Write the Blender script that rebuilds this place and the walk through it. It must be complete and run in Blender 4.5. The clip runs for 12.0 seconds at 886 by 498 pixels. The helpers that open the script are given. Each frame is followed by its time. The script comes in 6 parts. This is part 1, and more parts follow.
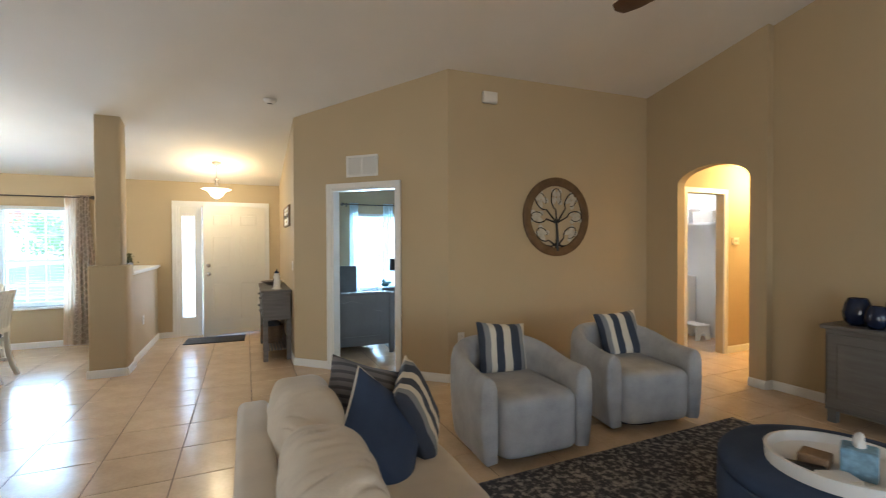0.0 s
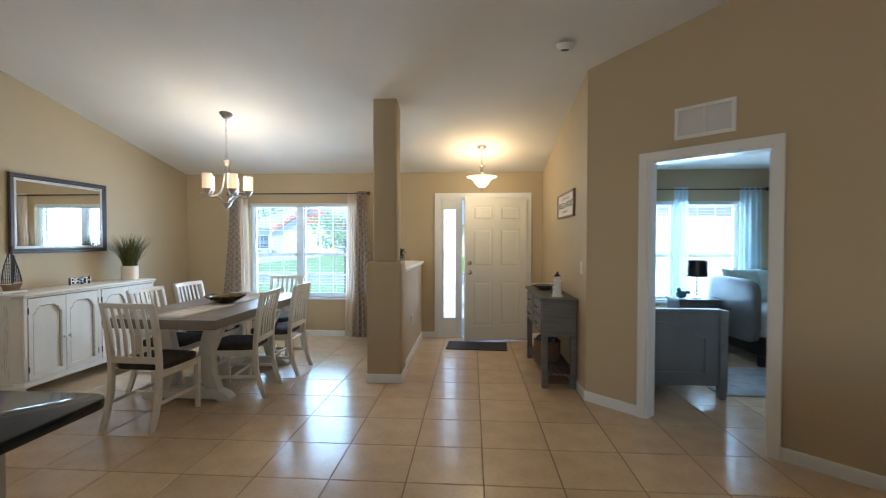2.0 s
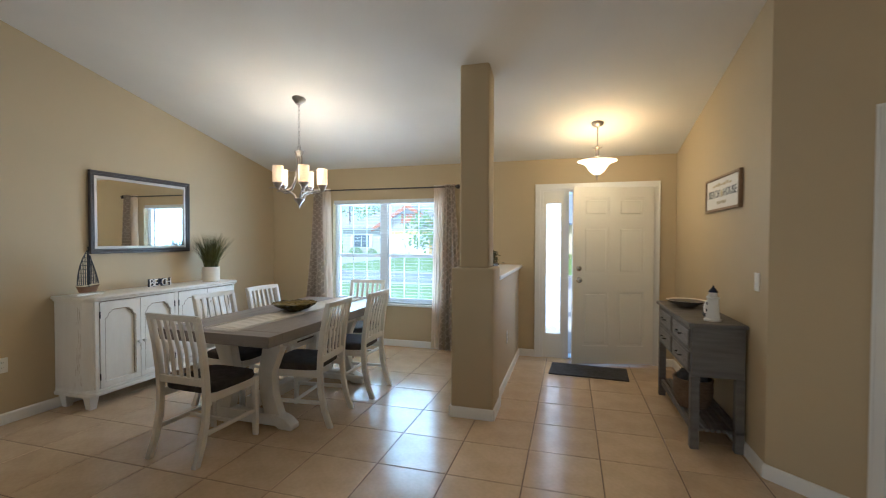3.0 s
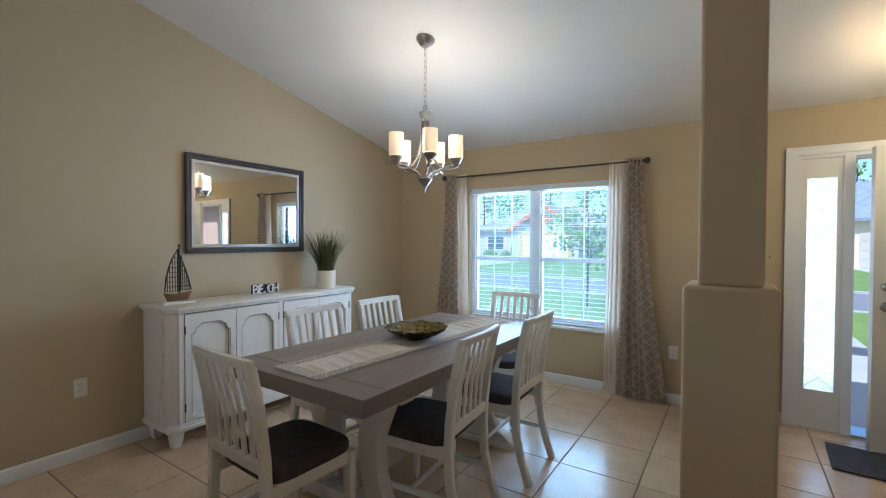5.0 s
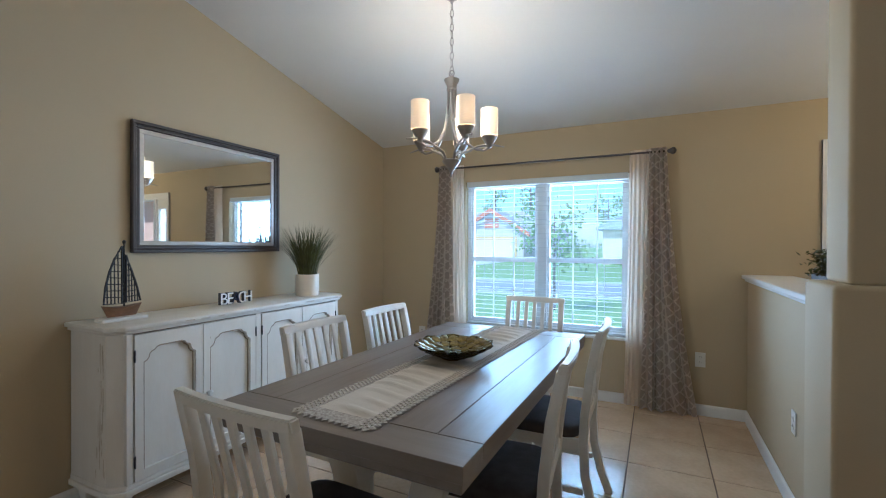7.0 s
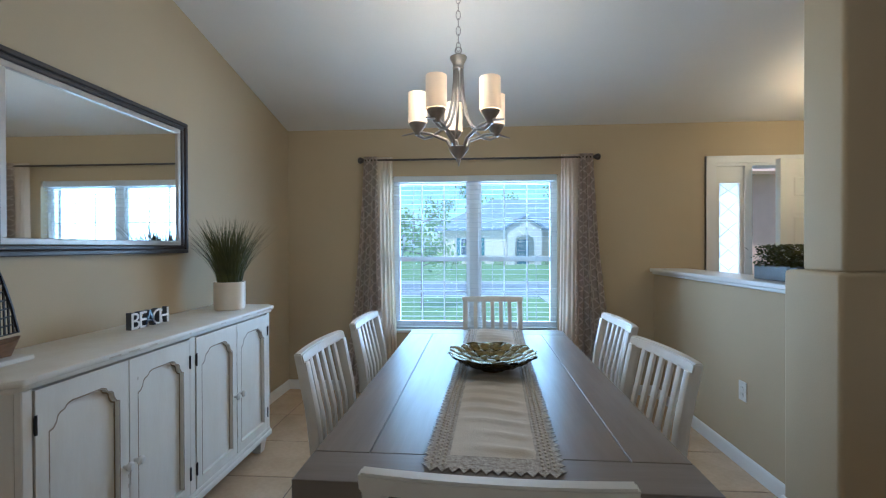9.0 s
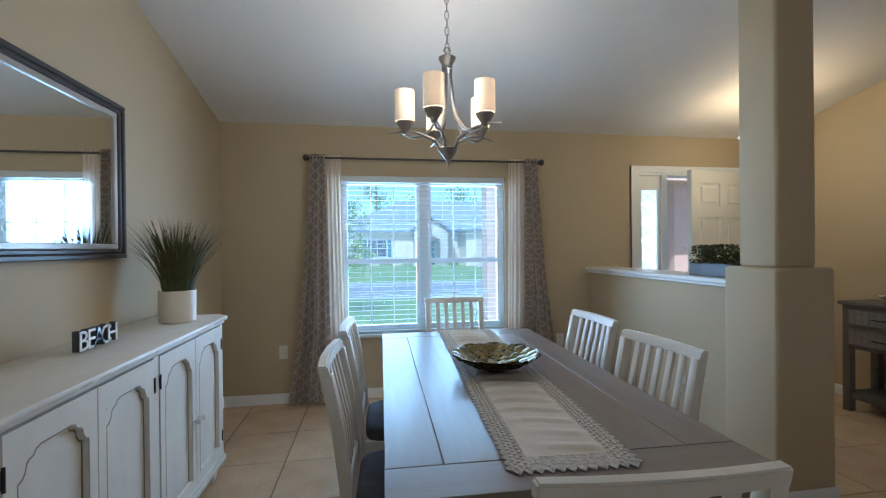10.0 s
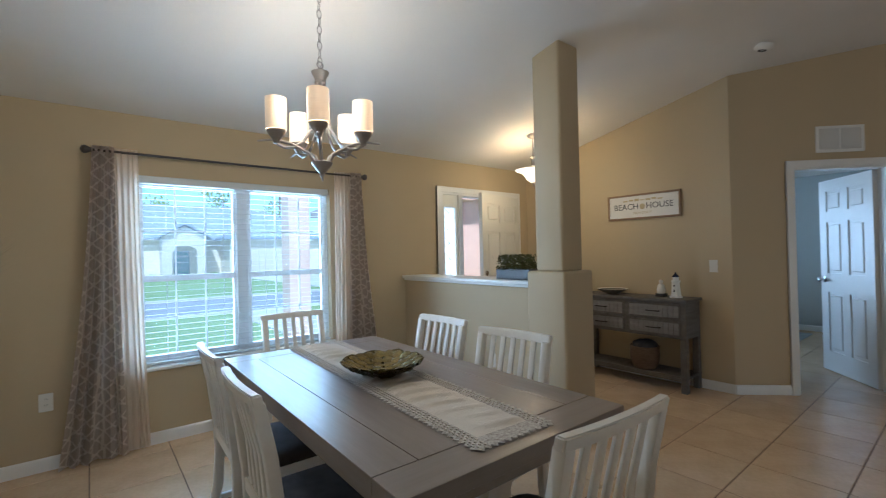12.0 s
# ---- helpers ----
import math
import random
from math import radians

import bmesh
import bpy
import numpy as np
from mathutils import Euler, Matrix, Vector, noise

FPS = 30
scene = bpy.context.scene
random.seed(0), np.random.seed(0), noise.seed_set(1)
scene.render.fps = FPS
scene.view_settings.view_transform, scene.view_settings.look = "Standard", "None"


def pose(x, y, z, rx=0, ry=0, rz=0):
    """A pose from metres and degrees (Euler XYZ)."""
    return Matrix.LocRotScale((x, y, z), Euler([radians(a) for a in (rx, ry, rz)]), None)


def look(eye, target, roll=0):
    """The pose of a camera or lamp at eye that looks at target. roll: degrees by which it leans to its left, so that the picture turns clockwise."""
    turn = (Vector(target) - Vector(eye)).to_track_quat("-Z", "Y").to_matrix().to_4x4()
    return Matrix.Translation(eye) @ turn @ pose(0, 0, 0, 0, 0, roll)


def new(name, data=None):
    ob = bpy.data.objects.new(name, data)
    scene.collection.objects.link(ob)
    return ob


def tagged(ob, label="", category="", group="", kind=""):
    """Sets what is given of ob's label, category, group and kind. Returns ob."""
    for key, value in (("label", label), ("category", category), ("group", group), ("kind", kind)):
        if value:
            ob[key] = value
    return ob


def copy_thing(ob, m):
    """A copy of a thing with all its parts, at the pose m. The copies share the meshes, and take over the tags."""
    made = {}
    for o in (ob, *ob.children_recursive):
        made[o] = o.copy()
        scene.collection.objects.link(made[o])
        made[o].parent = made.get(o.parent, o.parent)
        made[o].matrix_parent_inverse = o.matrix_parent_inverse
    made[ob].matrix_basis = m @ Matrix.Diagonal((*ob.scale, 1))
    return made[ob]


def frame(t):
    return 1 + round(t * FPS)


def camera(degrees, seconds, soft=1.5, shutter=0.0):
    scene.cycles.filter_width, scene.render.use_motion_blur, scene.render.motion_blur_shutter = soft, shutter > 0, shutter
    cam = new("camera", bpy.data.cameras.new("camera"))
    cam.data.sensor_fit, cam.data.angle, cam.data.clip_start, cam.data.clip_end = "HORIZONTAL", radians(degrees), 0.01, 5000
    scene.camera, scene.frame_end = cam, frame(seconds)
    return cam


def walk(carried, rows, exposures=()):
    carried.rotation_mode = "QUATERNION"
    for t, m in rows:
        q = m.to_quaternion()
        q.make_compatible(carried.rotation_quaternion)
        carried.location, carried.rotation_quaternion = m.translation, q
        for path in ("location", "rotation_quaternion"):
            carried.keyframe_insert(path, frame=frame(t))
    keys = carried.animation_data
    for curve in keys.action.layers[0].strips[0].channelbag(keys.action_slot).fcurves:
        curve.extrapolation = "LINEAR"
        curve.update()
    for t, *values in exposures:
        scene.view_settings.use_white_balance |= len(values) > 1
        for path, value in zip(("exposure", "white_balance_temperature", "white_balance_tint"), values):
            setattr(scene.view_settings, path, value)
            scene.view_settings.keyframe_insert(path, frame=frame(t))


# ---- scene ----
cam = camera(90.8, 12.0, 1.1, 0.25)
PATH = [
    (0, (0.268, 0.97, 1.432), (1.091, 2.792, 1.407), -0.2),
    (0.5, (0.063, 1.217, 1.444), (0.675, 3.121, 1.406), -0.1),
    (1, (-0.089, 1.562, 1.434), (0.289, 3.526, 1.396), 0.0),
    (1.5, (-0.19, 2.007, 1.414), (-0.074, 4.003, 1.377), 0.1),
    (1.8, (-0.209, 2.286, 1.416), (-0.246, 4.285, 1.375), 0.3),
    (2, (-0.224, 2.46, 1.42), (-0.355, 4.456, 1.381), 0.1),
    (2.2, (-0.242, 2.638, 1.43), (-0.46, 4.626, 1.382), 0.2),
    (2.5, (-0.291, 2.929, 1.432), (-0.649, 4.896, 1.387), 0.1),
    (3, (-0.351, 3.352, 1.431), (-0.909, 5.272, 1.388), 0.2),
    (3.5, (-0.482, 3.752, 1.417), (-1.229, 5.607, 1.376), 0.2),
    (3.7, (-0.549, 3.88, 1.415), (-1.361, 5.707, 1.371), 0.4),
    (5.3, (-1.201, 4.685, 1.389), (-2.326, 6.338, 1.356), 0.2),
    (5.5, (-1.272, 4.73, 1.389), (-2.399, 6.382, 1.356), 0.2),
    (5.8, (-1.395, 4.739, 1.389), (-2.494, 6.41, 1.351), 0.3),
    (6, (-1.458, 4.777, 1.379), (-2.545, 6.456, 1.35), 0.2),
    (6.5, (-1.622, 4.797, 1.356), (-2.632, 6.523, 1.338), 0.2),
    (7, (-1.826, 4.786, 1.337), (-2.703, 6.584, 1.323), 0.2),
    (7.2, (-1.926, 4.79, 1.335), (-2.744, 6.615, 1.32), 0.2),
    (9, (-2.809, 4.82, 1.321), (-2.939, 6.816, 1.311), -0.2),
    (9.5, (-3.015, 4.835, 1.329), (-2.939, 6.833, 1.318), -0.4),
    (10, (-3.25, 4.869, 1.325), (-2.934, 6.844, 1.319), -0.6),
    (10.5, (-3.436, 4.916, 1.335), (-2.887, 6.839, 1.33), -0.8),
    (11, (-3.579, 4.967, 1.358), (-2.794, 6.806, 1.352), -0.9),
    (11.5, (-3.712, 4.977, 1.378), (-2.671, 6.685, 1.373), -1.0),
    (12, (-3.787, 4.952, 1.356), (-2.529, 6.507, 1.372), -1.3),
]
walk(cam, [(t, look(eye, target, roll)) for t, eye, target, roll in PATH], [(0.0, 1.22, 5250, 9), (1.5, 0.70, 5200, 9), (3.0, 0.43, 5250, 9), (5.5, 0.20, 4850, 9), (7.0, 0.17, 4800, 9), (9.5, -0.10, 4750, 8), (12.0, 0.12, 4950, 9)])

# ---- world and sun ----
world = bpy.data.worlds.new("world")
scene.world = world
world.use_nodes = True
sky = world.node_tree.nodes.new("ShaderNodeTexSky")
sky.sky_type, sky.sun_disc = "NISHITA", False
sky.sun_elevation, sky.sun_rotation = radians(52), radians(200)
world.node_tree.links.new(sky.outputs[0], world.node_tree.nodes["Background"].inputs[0])
world.node_tree.nodes["Background"].inputs[1].default_value = 0.15


def lamp(name, kind, m, energy, colour, **more):
    data = bpy.data.lights.new(name, kind)
    data.energy, data.color = energy, colour
    if "size" in more:
        data.size = more["size"]
    if "size_y" in more:
        data.shape, data.size_y = "RECTANGLE", more["size_y"]
    if "radius" in more:
        data.shadow_soft_size = more["radius"]
    if "angle" in more:
        data.angle = radians(more["angle"])
    ob = new(name, data)
    ob.matrix_world = m
    return ob


# the sun stands high behind the house
lamp("sun", "SUN", look((-6, -12, 18), (0, 0, 0)), 4.8, (1.0, 0.95, 0.86), angle=0.6)
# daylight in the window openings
lamp("dining_window_daylight", "AREA", pose(-2.78, 8.99, 1.27, -90, 0, 0), 70, (0.76, 0.90, 1.0), size=1.45, size_y=1.36)
lamp("bedroom_window_daylight", "AREA", pose(2.76, 8.99, 1.3, -90, 0, 0), 95, (0.72, 0.88, 1.0), size=1.45, size_y=1.36)
lamp("sidelight_daylight", "AREA", pose(-0.54, 8.99, 1.1, -90, 0, 0), 4, (0.85, 0.94, 1.0), size=0.17, size_y=1.55)
# two warm fills added behind the camera, where no window is known
lamp("rear_fill_left", "AREA", pose(-2.6, -3.02, 1.1, 90, 0, 0), 42, (1.0, 0.92, 0.76), size=3.4, size_y=2.0)
lamp("rear_fill_right", "AREA", pose(2.9, -3.02, 1.1, 90, 0, 0), 11, (1.0, 0.93, 0.76), size=3.2, size_y=2.0)

# lamps: one in each chandelier shade, the entry pendant, the hallway ceiling light; an added fill in the laundry
CHAND, ARM_R, ARM_A = (-2.872, 7.035), 0.215, 27
for k in range(5):
    a = radians(ARM_A + 72 * k)
    lamp("chandelier_bulb", "POINT", pose(CHAND[0] + ARM_R * math.cos(a), CHAND[1] + ARM_R * math.sin(a), 2.092), 3.0, (1.0, 0.80, 0.55), radius=0.03)
lamp("pendant_bulb", "POINT", pose(-0.1, 7.95, 2.16), 10.5, (1.0, 0.72, 0.36), radius=0.05)
lamp("hallway_bulb", "POINT", pose(6.3, 4.1, 2.25), 46, (1.0, 0.62, 0.19), radius=0.06)
lamp("laundry_fill", "POINT", pose(5.9, 5.5, 2.3), 13, (1.0, 0.95, 0.9), radius=0.06)


# ---- materials ----
def material(name, base, rough=0.6, metal=0.0, vary=0.12, scale=3.0, grain=60.0, bump=0.05, stretch=(1, 1, 1), second=None, spec=0.5, random_value=0.0, lo=0.4, hi=1.0):
    """A surface with clouds and grain in its colour, roughness and relief."""
    m = bpy.data.materials.new(name)
    m.use_nodes = True
    n, l = m.node_tree.nodes, m.node_tree.links
    b = n["Principled BSDF"]
    co = n.new("ShaderNodeTexCoord")
    mp = n.new("ShaderNodeMapping")
    mp.inputs["Scale"].default_value = stretch
    l.new(co.outputs["Object"], mp.inputs[0])
    big, fine = n.new("ShaderNodeTexNoise"), n.new("ShaderNodeTexNoise")
    big.inputs["Scale"].default_value, big.inputs["Detail"].default_value = scale, 4
    fine.inputs["Scale"].default_value, fine.inputs["Detail"].default_value = grain, 3
    l.new(mp.outputs[0], big.inputs[0]), l.new(mp.outputs[0], fine.inputs[0])
    add = n.new("ShaderNodeMath")
    add.operation, add.inputs[1].default_value = "MULTIPLY_ADD", 0.4
    l.new(fine.outputs[0], add.inputs[0]), l.new(big.outputs[0], add.inputs[2])
    ramp = n.new("ShaderNodeMapRange")
    ramp.inputs[1].default_value, ramp.inputs[2].default_value = lo, hi
    l.new(add.outputs[0], ramp.inputs[0])
    factor = ramp.outputs[0]
    mix = n.new("ShaderNodeMix")
    mix.data_type = "RGBA"
    two = second or tuple(c * (1 - vary) for c in base)
    one = base if second else tuple(min(1, c * (1 + vary)) for c in base)
    mix.inputs[6].default_value, mix.inputs[7].default_value = (*one, 1), (*two, 1)
    l.new(factor, mix.inputs[0])
    colour = mix.outputs[2]
    if random_value:
        info, hsv, rm = n.new("ShaderNodeObjectInfo"), n.new("ShaderNodeHueSaturation"), n.new("ShaderNodeMapRange")
        rm.inputs[3].default_value, rm.inputs[4].default_value = 1 - random_value, 1 + random_value
        l.new(info.outputs["Random"], rm.inputs[0]), l.new(rm.outputs[0], hsv.inputs["Value"]), l.new(colour, hsv.inputs["Color"])
        colour = hsv.outputs[0]
    l.new(colour, b.inputs["Base Color"])
    rr = n.new("ShaderNodeMapRange")
    rr.inputs[3].default_value, rr.inputs[4].default_value = max(0.02, rough * 0.88), min(1, rough * 1.12)
    l.new(factor, rr.inputs[0]), l.new(rr.outputs[0], b.inputs["Roughness"])
    b.inputs["Metallic"].default_value = metal
    b.inputs["Specular IOR Level"].default_value = spec
    if bump:
        bp = n.new("ShaderNodeBump")
        bp.inputs["Strength"].default_value, bp.inputs["Distance"].default_value = min(1, bump * 4), 0.004
        l.new(add.outputs[0], bp.inputs["Height"]), l.new(bp.outputs[0], b.inputs["Normal"])
    return m


def glow(name, colour, strength, clear=0.0):
    m = bpy.data.materials.new(name)
    m.use_nodes = True
    b = m.node_tree.nodes["Principled BSDF"]
    b.inputs["Base Color"].default_value = (*colour, 1)
    b.inputs["Emission Color"].default_value = (*colour, 1)
    b.inputs["Emission Strength"].default_value = strength
    if clear:
        n, l = m.node_tree.nodes, m.node_tree.links
        mix, tr = n.new("ShaderNodeMixShader"), n.new("ShaderNodeBsdfTransparent")
        mix.inputs[0].default_value = clear
        l.new(b.outputs[0], mix.inputs[1]), l.new(tr.outputs[0], mix.inputs[2]), l.new(mix.outputs[0], n["Material Output"].inputs[0])
    return m


def glass(name, colour=(1, 1, 1), rough=0.0, veil=0.0):
    m = bpy.data.materials.new(name)
    m.use_nodes = True
    n, l = m.node_tree.nodes, m.node_tree.links
    n.remove(n["Principled BSDF"])
    mix, fr, tr, gl = n.new("ShaderNodeMixShader"), n.new("ShaderNodeFresnel"), n.new("ShaderNodeBsdfTransparent"), n.new("ShaderNodeBsdfGlossy")
    fr.inputs[0].default_value = 1.25
    tr.inputs[0].default_value = (*colour, 1)
    gl.inputs["Roughness"].default_value = rough
    # a share of translucent white paints glare over the view through the pane
    haze, tl = n.new("ShaderNodeMixShader"), n.new("ShaderNodeBsdfTranslucent")
    haze.inputs[0].default_value, tl.inputs[0].default_value = veil, (0.85, 0.95, 1.0, 1)
    l.new(tr.outputs[0], haze.inputs[1]), l.new(tl.outputs[0], haze.inputs[2])
    l.new(fr.outputs[0], mix.inputs[0]), l.new(haze.outputs[0], mix.inputs[1]), l.new(gl.outputs[0], mix.inputs[2])
    l.new(mix.outputs[0], n["Material Output"].inputs[0])
    return m


M_WALL = material("beige_wall_paint", (0.497, 0.400, 0.250), 0.7, vary=0.03, scale=1.2, grain=140, bump=0.06)
M_CEIL = material("white_ceiling_texture", (0.74, 0.71, 0.66), 0.85, vary=0.03, scale=2, grain=90, bump=0.12)
M_TRIM = material("white_trim_paint", (0.78, 0.77, 0.74), 0.35, vary=0.02, scale=4, grain=80, bump=0.01)
M_TILE = material("beige_ceramic_tile", (0.70, 0.52, 0.335), 0.2, scale=5, grain=40, bump=0.012, second=(0.54, 0.395, 0.245), random_value=0.06)
M_GROUT = material("brown_grout", (0.17, 0.12, 0.08), 0.9, vary=0.15, scale=8, grain=120, bump=0.1)
M_BEDWALL = material("pale_blue_grey_wall_paint", (0.50, 0.52, 0.50), 0.7, vary=0.03, scale=1.2, grain=140, bump=0.06)


# ---- building blocks ----
def boxes(*specs, bevel=0.0, seg=1):
    """One bmesh of boxes (x0, y0, z0, x1, y1, z1), with bevelled edges."""
    bm = bmesh.new()
    for x0, y0, z0, x1, y1, z1 in specs:
        m = Matrix.LocRotScale(((x0 + x1) / 2, (y0 + y1) / 2, (z0 + z1) / 2), None, (x1 - x0, y1 - y0, z1 - z0))
        bmesh.ops.create_cube(bm, size=1, matrix=m)
    if bevel:
        bmesh.ops.bevel(bm, geom=bm.edges[:], offset=bevel, segments=seg, affect="EDGES", profile=0.5)
    return bm


def prism(polys, place, depth, bevel=0.0):
    """Outlines in a plane, thickened. place(u, v, w) gives the point of outline (u, v) at depth w."""
    bm = bmesh.new()
    for poly in polys:
        a = [bm.verts.new(place(u, v, 0)) for u, v in poly]
        b = [bm.verts.new(place(u, v, depth)) for u, v in poly]
        n = len(poly)
        bm.faces.new(a)
        bm.faces.new(b[::-1])
        for i in range(n):
            bm.faces.new((a[(i + 1) % n], a[i], b[i], b[(i + 1) % n]))
    bmesh.ops.recalc_face_normals(bm, faces=bm.faces[:])
    if bevel:
        bmesh.ops.bevel(bm, geom=bm.edges[:], offset=bevel, segments=2, affect="EDGES", profile=0.5)
    return bm


def lathe(profile, n=24, centre=(0, 0, 0)):
    """A turned shape: (radius, height) from bottom to top."""
    bm = bmesh.new()
    rings = []
    for r, z in profile:
        if r < 1e-5:
            rings.append([bm.verts.new((centre[0], centre[1], centre[2] + z))])
        else:
            rings.append([bm.verts.new((centre[0] + r * math.cos(2 * math.pi * i / n), centre[1] + r * math.sin(2 * math.pi * i / n), centre[2] + z)) for i in range(n)])
    for a, b in zip(rings, rings[1:]):
        for i in range(n):
            k = (i + 1) % n
            if len(a) == 1 and len(b) == 1:
                continue
            if len(a) == 1:
                bm.faces.new((a[0], b[k], b[i]))
            elif len(b) == 1:
                bm.faces.new((a[i], a[k], b[0]))
            else:
                bm.faces.new((a[i], a[k], b[k], b[i]))
    bmesh.ops.recalc_face_normals(bm, faces=bm.faces[:])
    return bm


def tube(points, radius, n=8, closed=False):
    """A round bar along points; radius is a number or one for each point."""
    bm = bmesh.new()
    pts = [Vector(p) for p in points]
    rad = radius if isinstance(radius, (list, tuple)) else [radius] * len(pts)
    rings, up = [], None
    for i, p in enumerate(pts):
        if closed:
            d = (pts[(i + 1) % len(pts)] - pts[i - 1]).normalized()
        else:
            d = (pts[min(i + 1, len(pts) - 1)] - pts[max(i - 1, 0)]).normalized()
        if up is None:
            up = d.orthogonal().normalized()
        up = (up - d * up.dot(d)).normalized()
        side = d.cross(up)
        rings.append([bm.verts.new(p + rad[i] * (up * math.cos(2 * math.pi * k / n) + side * math.sin(2 * math.pi * k / n))) for k in range(n)])
    pairs = list(zip(rings, rings[1:])) + ([(rings[-1], rings[0])] if closed else [])
    for a, b in pairs:
        for k in range(n):
            bm.faces.new((a[k], a[(k + 1) % n], b[(k + 1) % n], b[k]))
    if not closed:
        bm.faces.new(rings[0][::-1]), bm.faces.new(rings[-1])
    bmesh.ops.recalc_face_normals(bm, faces=bm.faces[:])
    return bm


def merge(*bms):
    """Several bmeshes joined into the first."""
    out = bms[0]
    for other in bms[1:]:
        me = bpy.data.meshes.new("scrap")
        other.to_mesh(me)
        out.from_mesh(me)
        other.free()
        bpy.data.meshes.remove(me)
    return out


def moved(bm, m):
    bmesh.ops.transform(bm, matrix=m, verts=bm.verts[:])
    return bm


def mesh_of(name, bm, mat, smooth=None):
    me = bpy.data.meshes.new(name)
    bm.to_mesh(me)
    bm.free()
    me.materials.append(mat)
    if smooth:
        me.shade_smooth()
        me.set_sharp_from_angle(angle=radians(smooth))
    return me


def part(name, bm, mat, parent=None, label="", smooth=35):
    """Links a bmesh as one mesh object under a thing or a part."""
    ob = new(name, mesh_of(name, bm, mat, smooth))
    if parent is not None:
        ob.parent = parent
    return tagged(ob, label)


def thing(name, m, label, category, group=""):
    ob = new(name)
    ob.empty_display_size = 0.1
    ob.matrix_world = m
    return tagged(ob, label, category, group)


def built(name, bm, mat, label="", category="", smooth=35, kind="structure", m=None):
    """A thing or a piece of the setting of one mesh."""
    ob = part(name, bm, mat, None, "", smooth)
    if m is not None:
        ob.matrix_world = m
    return tagged(ob, label, category, "", kind)


# ---- the shell ----
LEFT, FRONT, ENTRY, RIGHT, BACK, RIDGE = -4.515, 8.80, 0.79, 4.86, -3.0, 1.2
CORNER_A, CORNER_B, CORNER_C = (0.79, 6.40), (2.16, 5.03), (4.86, 4.92)


def ceil_z(y):
    return 2.405 + 0.2145 * (FRONT - y) if y >= RIDGE else 2.405 + 0.2145 * (FRONT - RIDGE) - 0.2145 * (RIDGE - y)


def wall(name, p, q, out, polys, mat=None, label="painted beige wall"):
    """A wall from p to q on the plan, its inner face on that line, thickened to the side of out; outlines in (metres along, height)."""
    p, q = Vector(p), Vector(q)
    d = (q - p).normalized()
    nrm = Vector((-d.y, d.x))
    t = out if isinstance(out, float) else 0.12
    return built(name, prism(polys, lambda u, v, w: (p.x + d.x * u + nrm.x * w, p.y + d.y * u + nrm.y * w, v), t), mat or M_WALL, label, "wall", smooth=None)


def rect(u0, v0, u1, v1):
    return [(u0, v0), (u1, v0), (u1, v1), (u0, v1)]


ZB = -0.02
WIN = (-3.535, 0.56, -2.03, 1.97)
DOOR = (-0.70, 0.0, 0.565, 2.045)
BWIN = (2.0, 0.56, 3.52, 1.98)
# front wall: dining window, entry door
wall("wall_front", (LEFT - 0.12, FRONT), (5.0, FRONT), 0.17, [
    rect(0, ZB, WIN[0] + 4.635, 2.47), rect(WIN[0] + 4.635, ZB, WIN[2] + 4.635, WIN[1]), rect(WIN[0] + 4.635, WIN[3], WIN[2] + 4.635, 2.47),
    rect(WIN[2] + 4.635, ZB, DOOR[0] + 4.635, 2.47), rect(DOOR[0] + 4.635, DOOR[3], DOOR[2] + 4.635, 2.47), rect(DOOR[2] + 4.635, ZB, BWIN[0] + 4.635, 2.47),
    rect(BWIN[0] + 4.635, ZB, BWIN[2] + 4.635, BWIN[1]), rect(BWIN[0] + 4.635, BWIN[3], BWIN[2] + 4.635, 2.47), rect(BWIN[2] + 4.635, ZB, 9.635, 2.47)])
wall("wall_left", (LEFT, BACK), (LEFT, FRONT), 0.12, [[(0, ZB), (11.8, ZB), (11.8, 2.45), (RIDGE - BACK, ceil_z(RIDGE) + 0.05), (0, ceil_z(BACK) + 0.05)]])
wall("wall_entry", (ENTRY, FRONT), (ENTRY, 6.40), 0.12, [[(0, ZB), (2.4, ZB), (2.4, ceil_z(6.40) + 0.05), (0, 2.45)]])
# the angled wall with the bedroom doorway and the high grille
DL = math.hypot(1.37, 1.37)
D0, D1 = 0.53, 1.345
za, zb = ceil_z(6.40) + 0.05, ceil_z(5.03) + 0.05


def zl(u):
    return za + (zb - za) * u / DL


wall("wall_angled", CORNER_A, CORNER_B, 0.12, [[(0, ZB), (D0, ZB), (D0, zl(D0)), (0, za)], [(D0, 2.05), (D1, 2.05), (D1, zl(D1)), (D0, zl(D0))], [(D1, ZB), (DL, ZB), (DL, zb), (D1, zl(D1))]])
wall("wall_living", CORNER_B, CORNER_C, 0.12, [[(0, ZB), (2.79, ZB), (2.79, ceil_z(4.92) + 0.05), (0, zb)]])
# the wall with the arched opening
A0, A1, AS, AT = 4.49, 3.69, 2.09, 2.275
arc = [(4.92 - (A0 + A1) / 2 + 0.40 * math.cos(a), AS + (AT - AS) * math.sin(a)) for a in [math.pi * k / 16 for k in range(17)]]
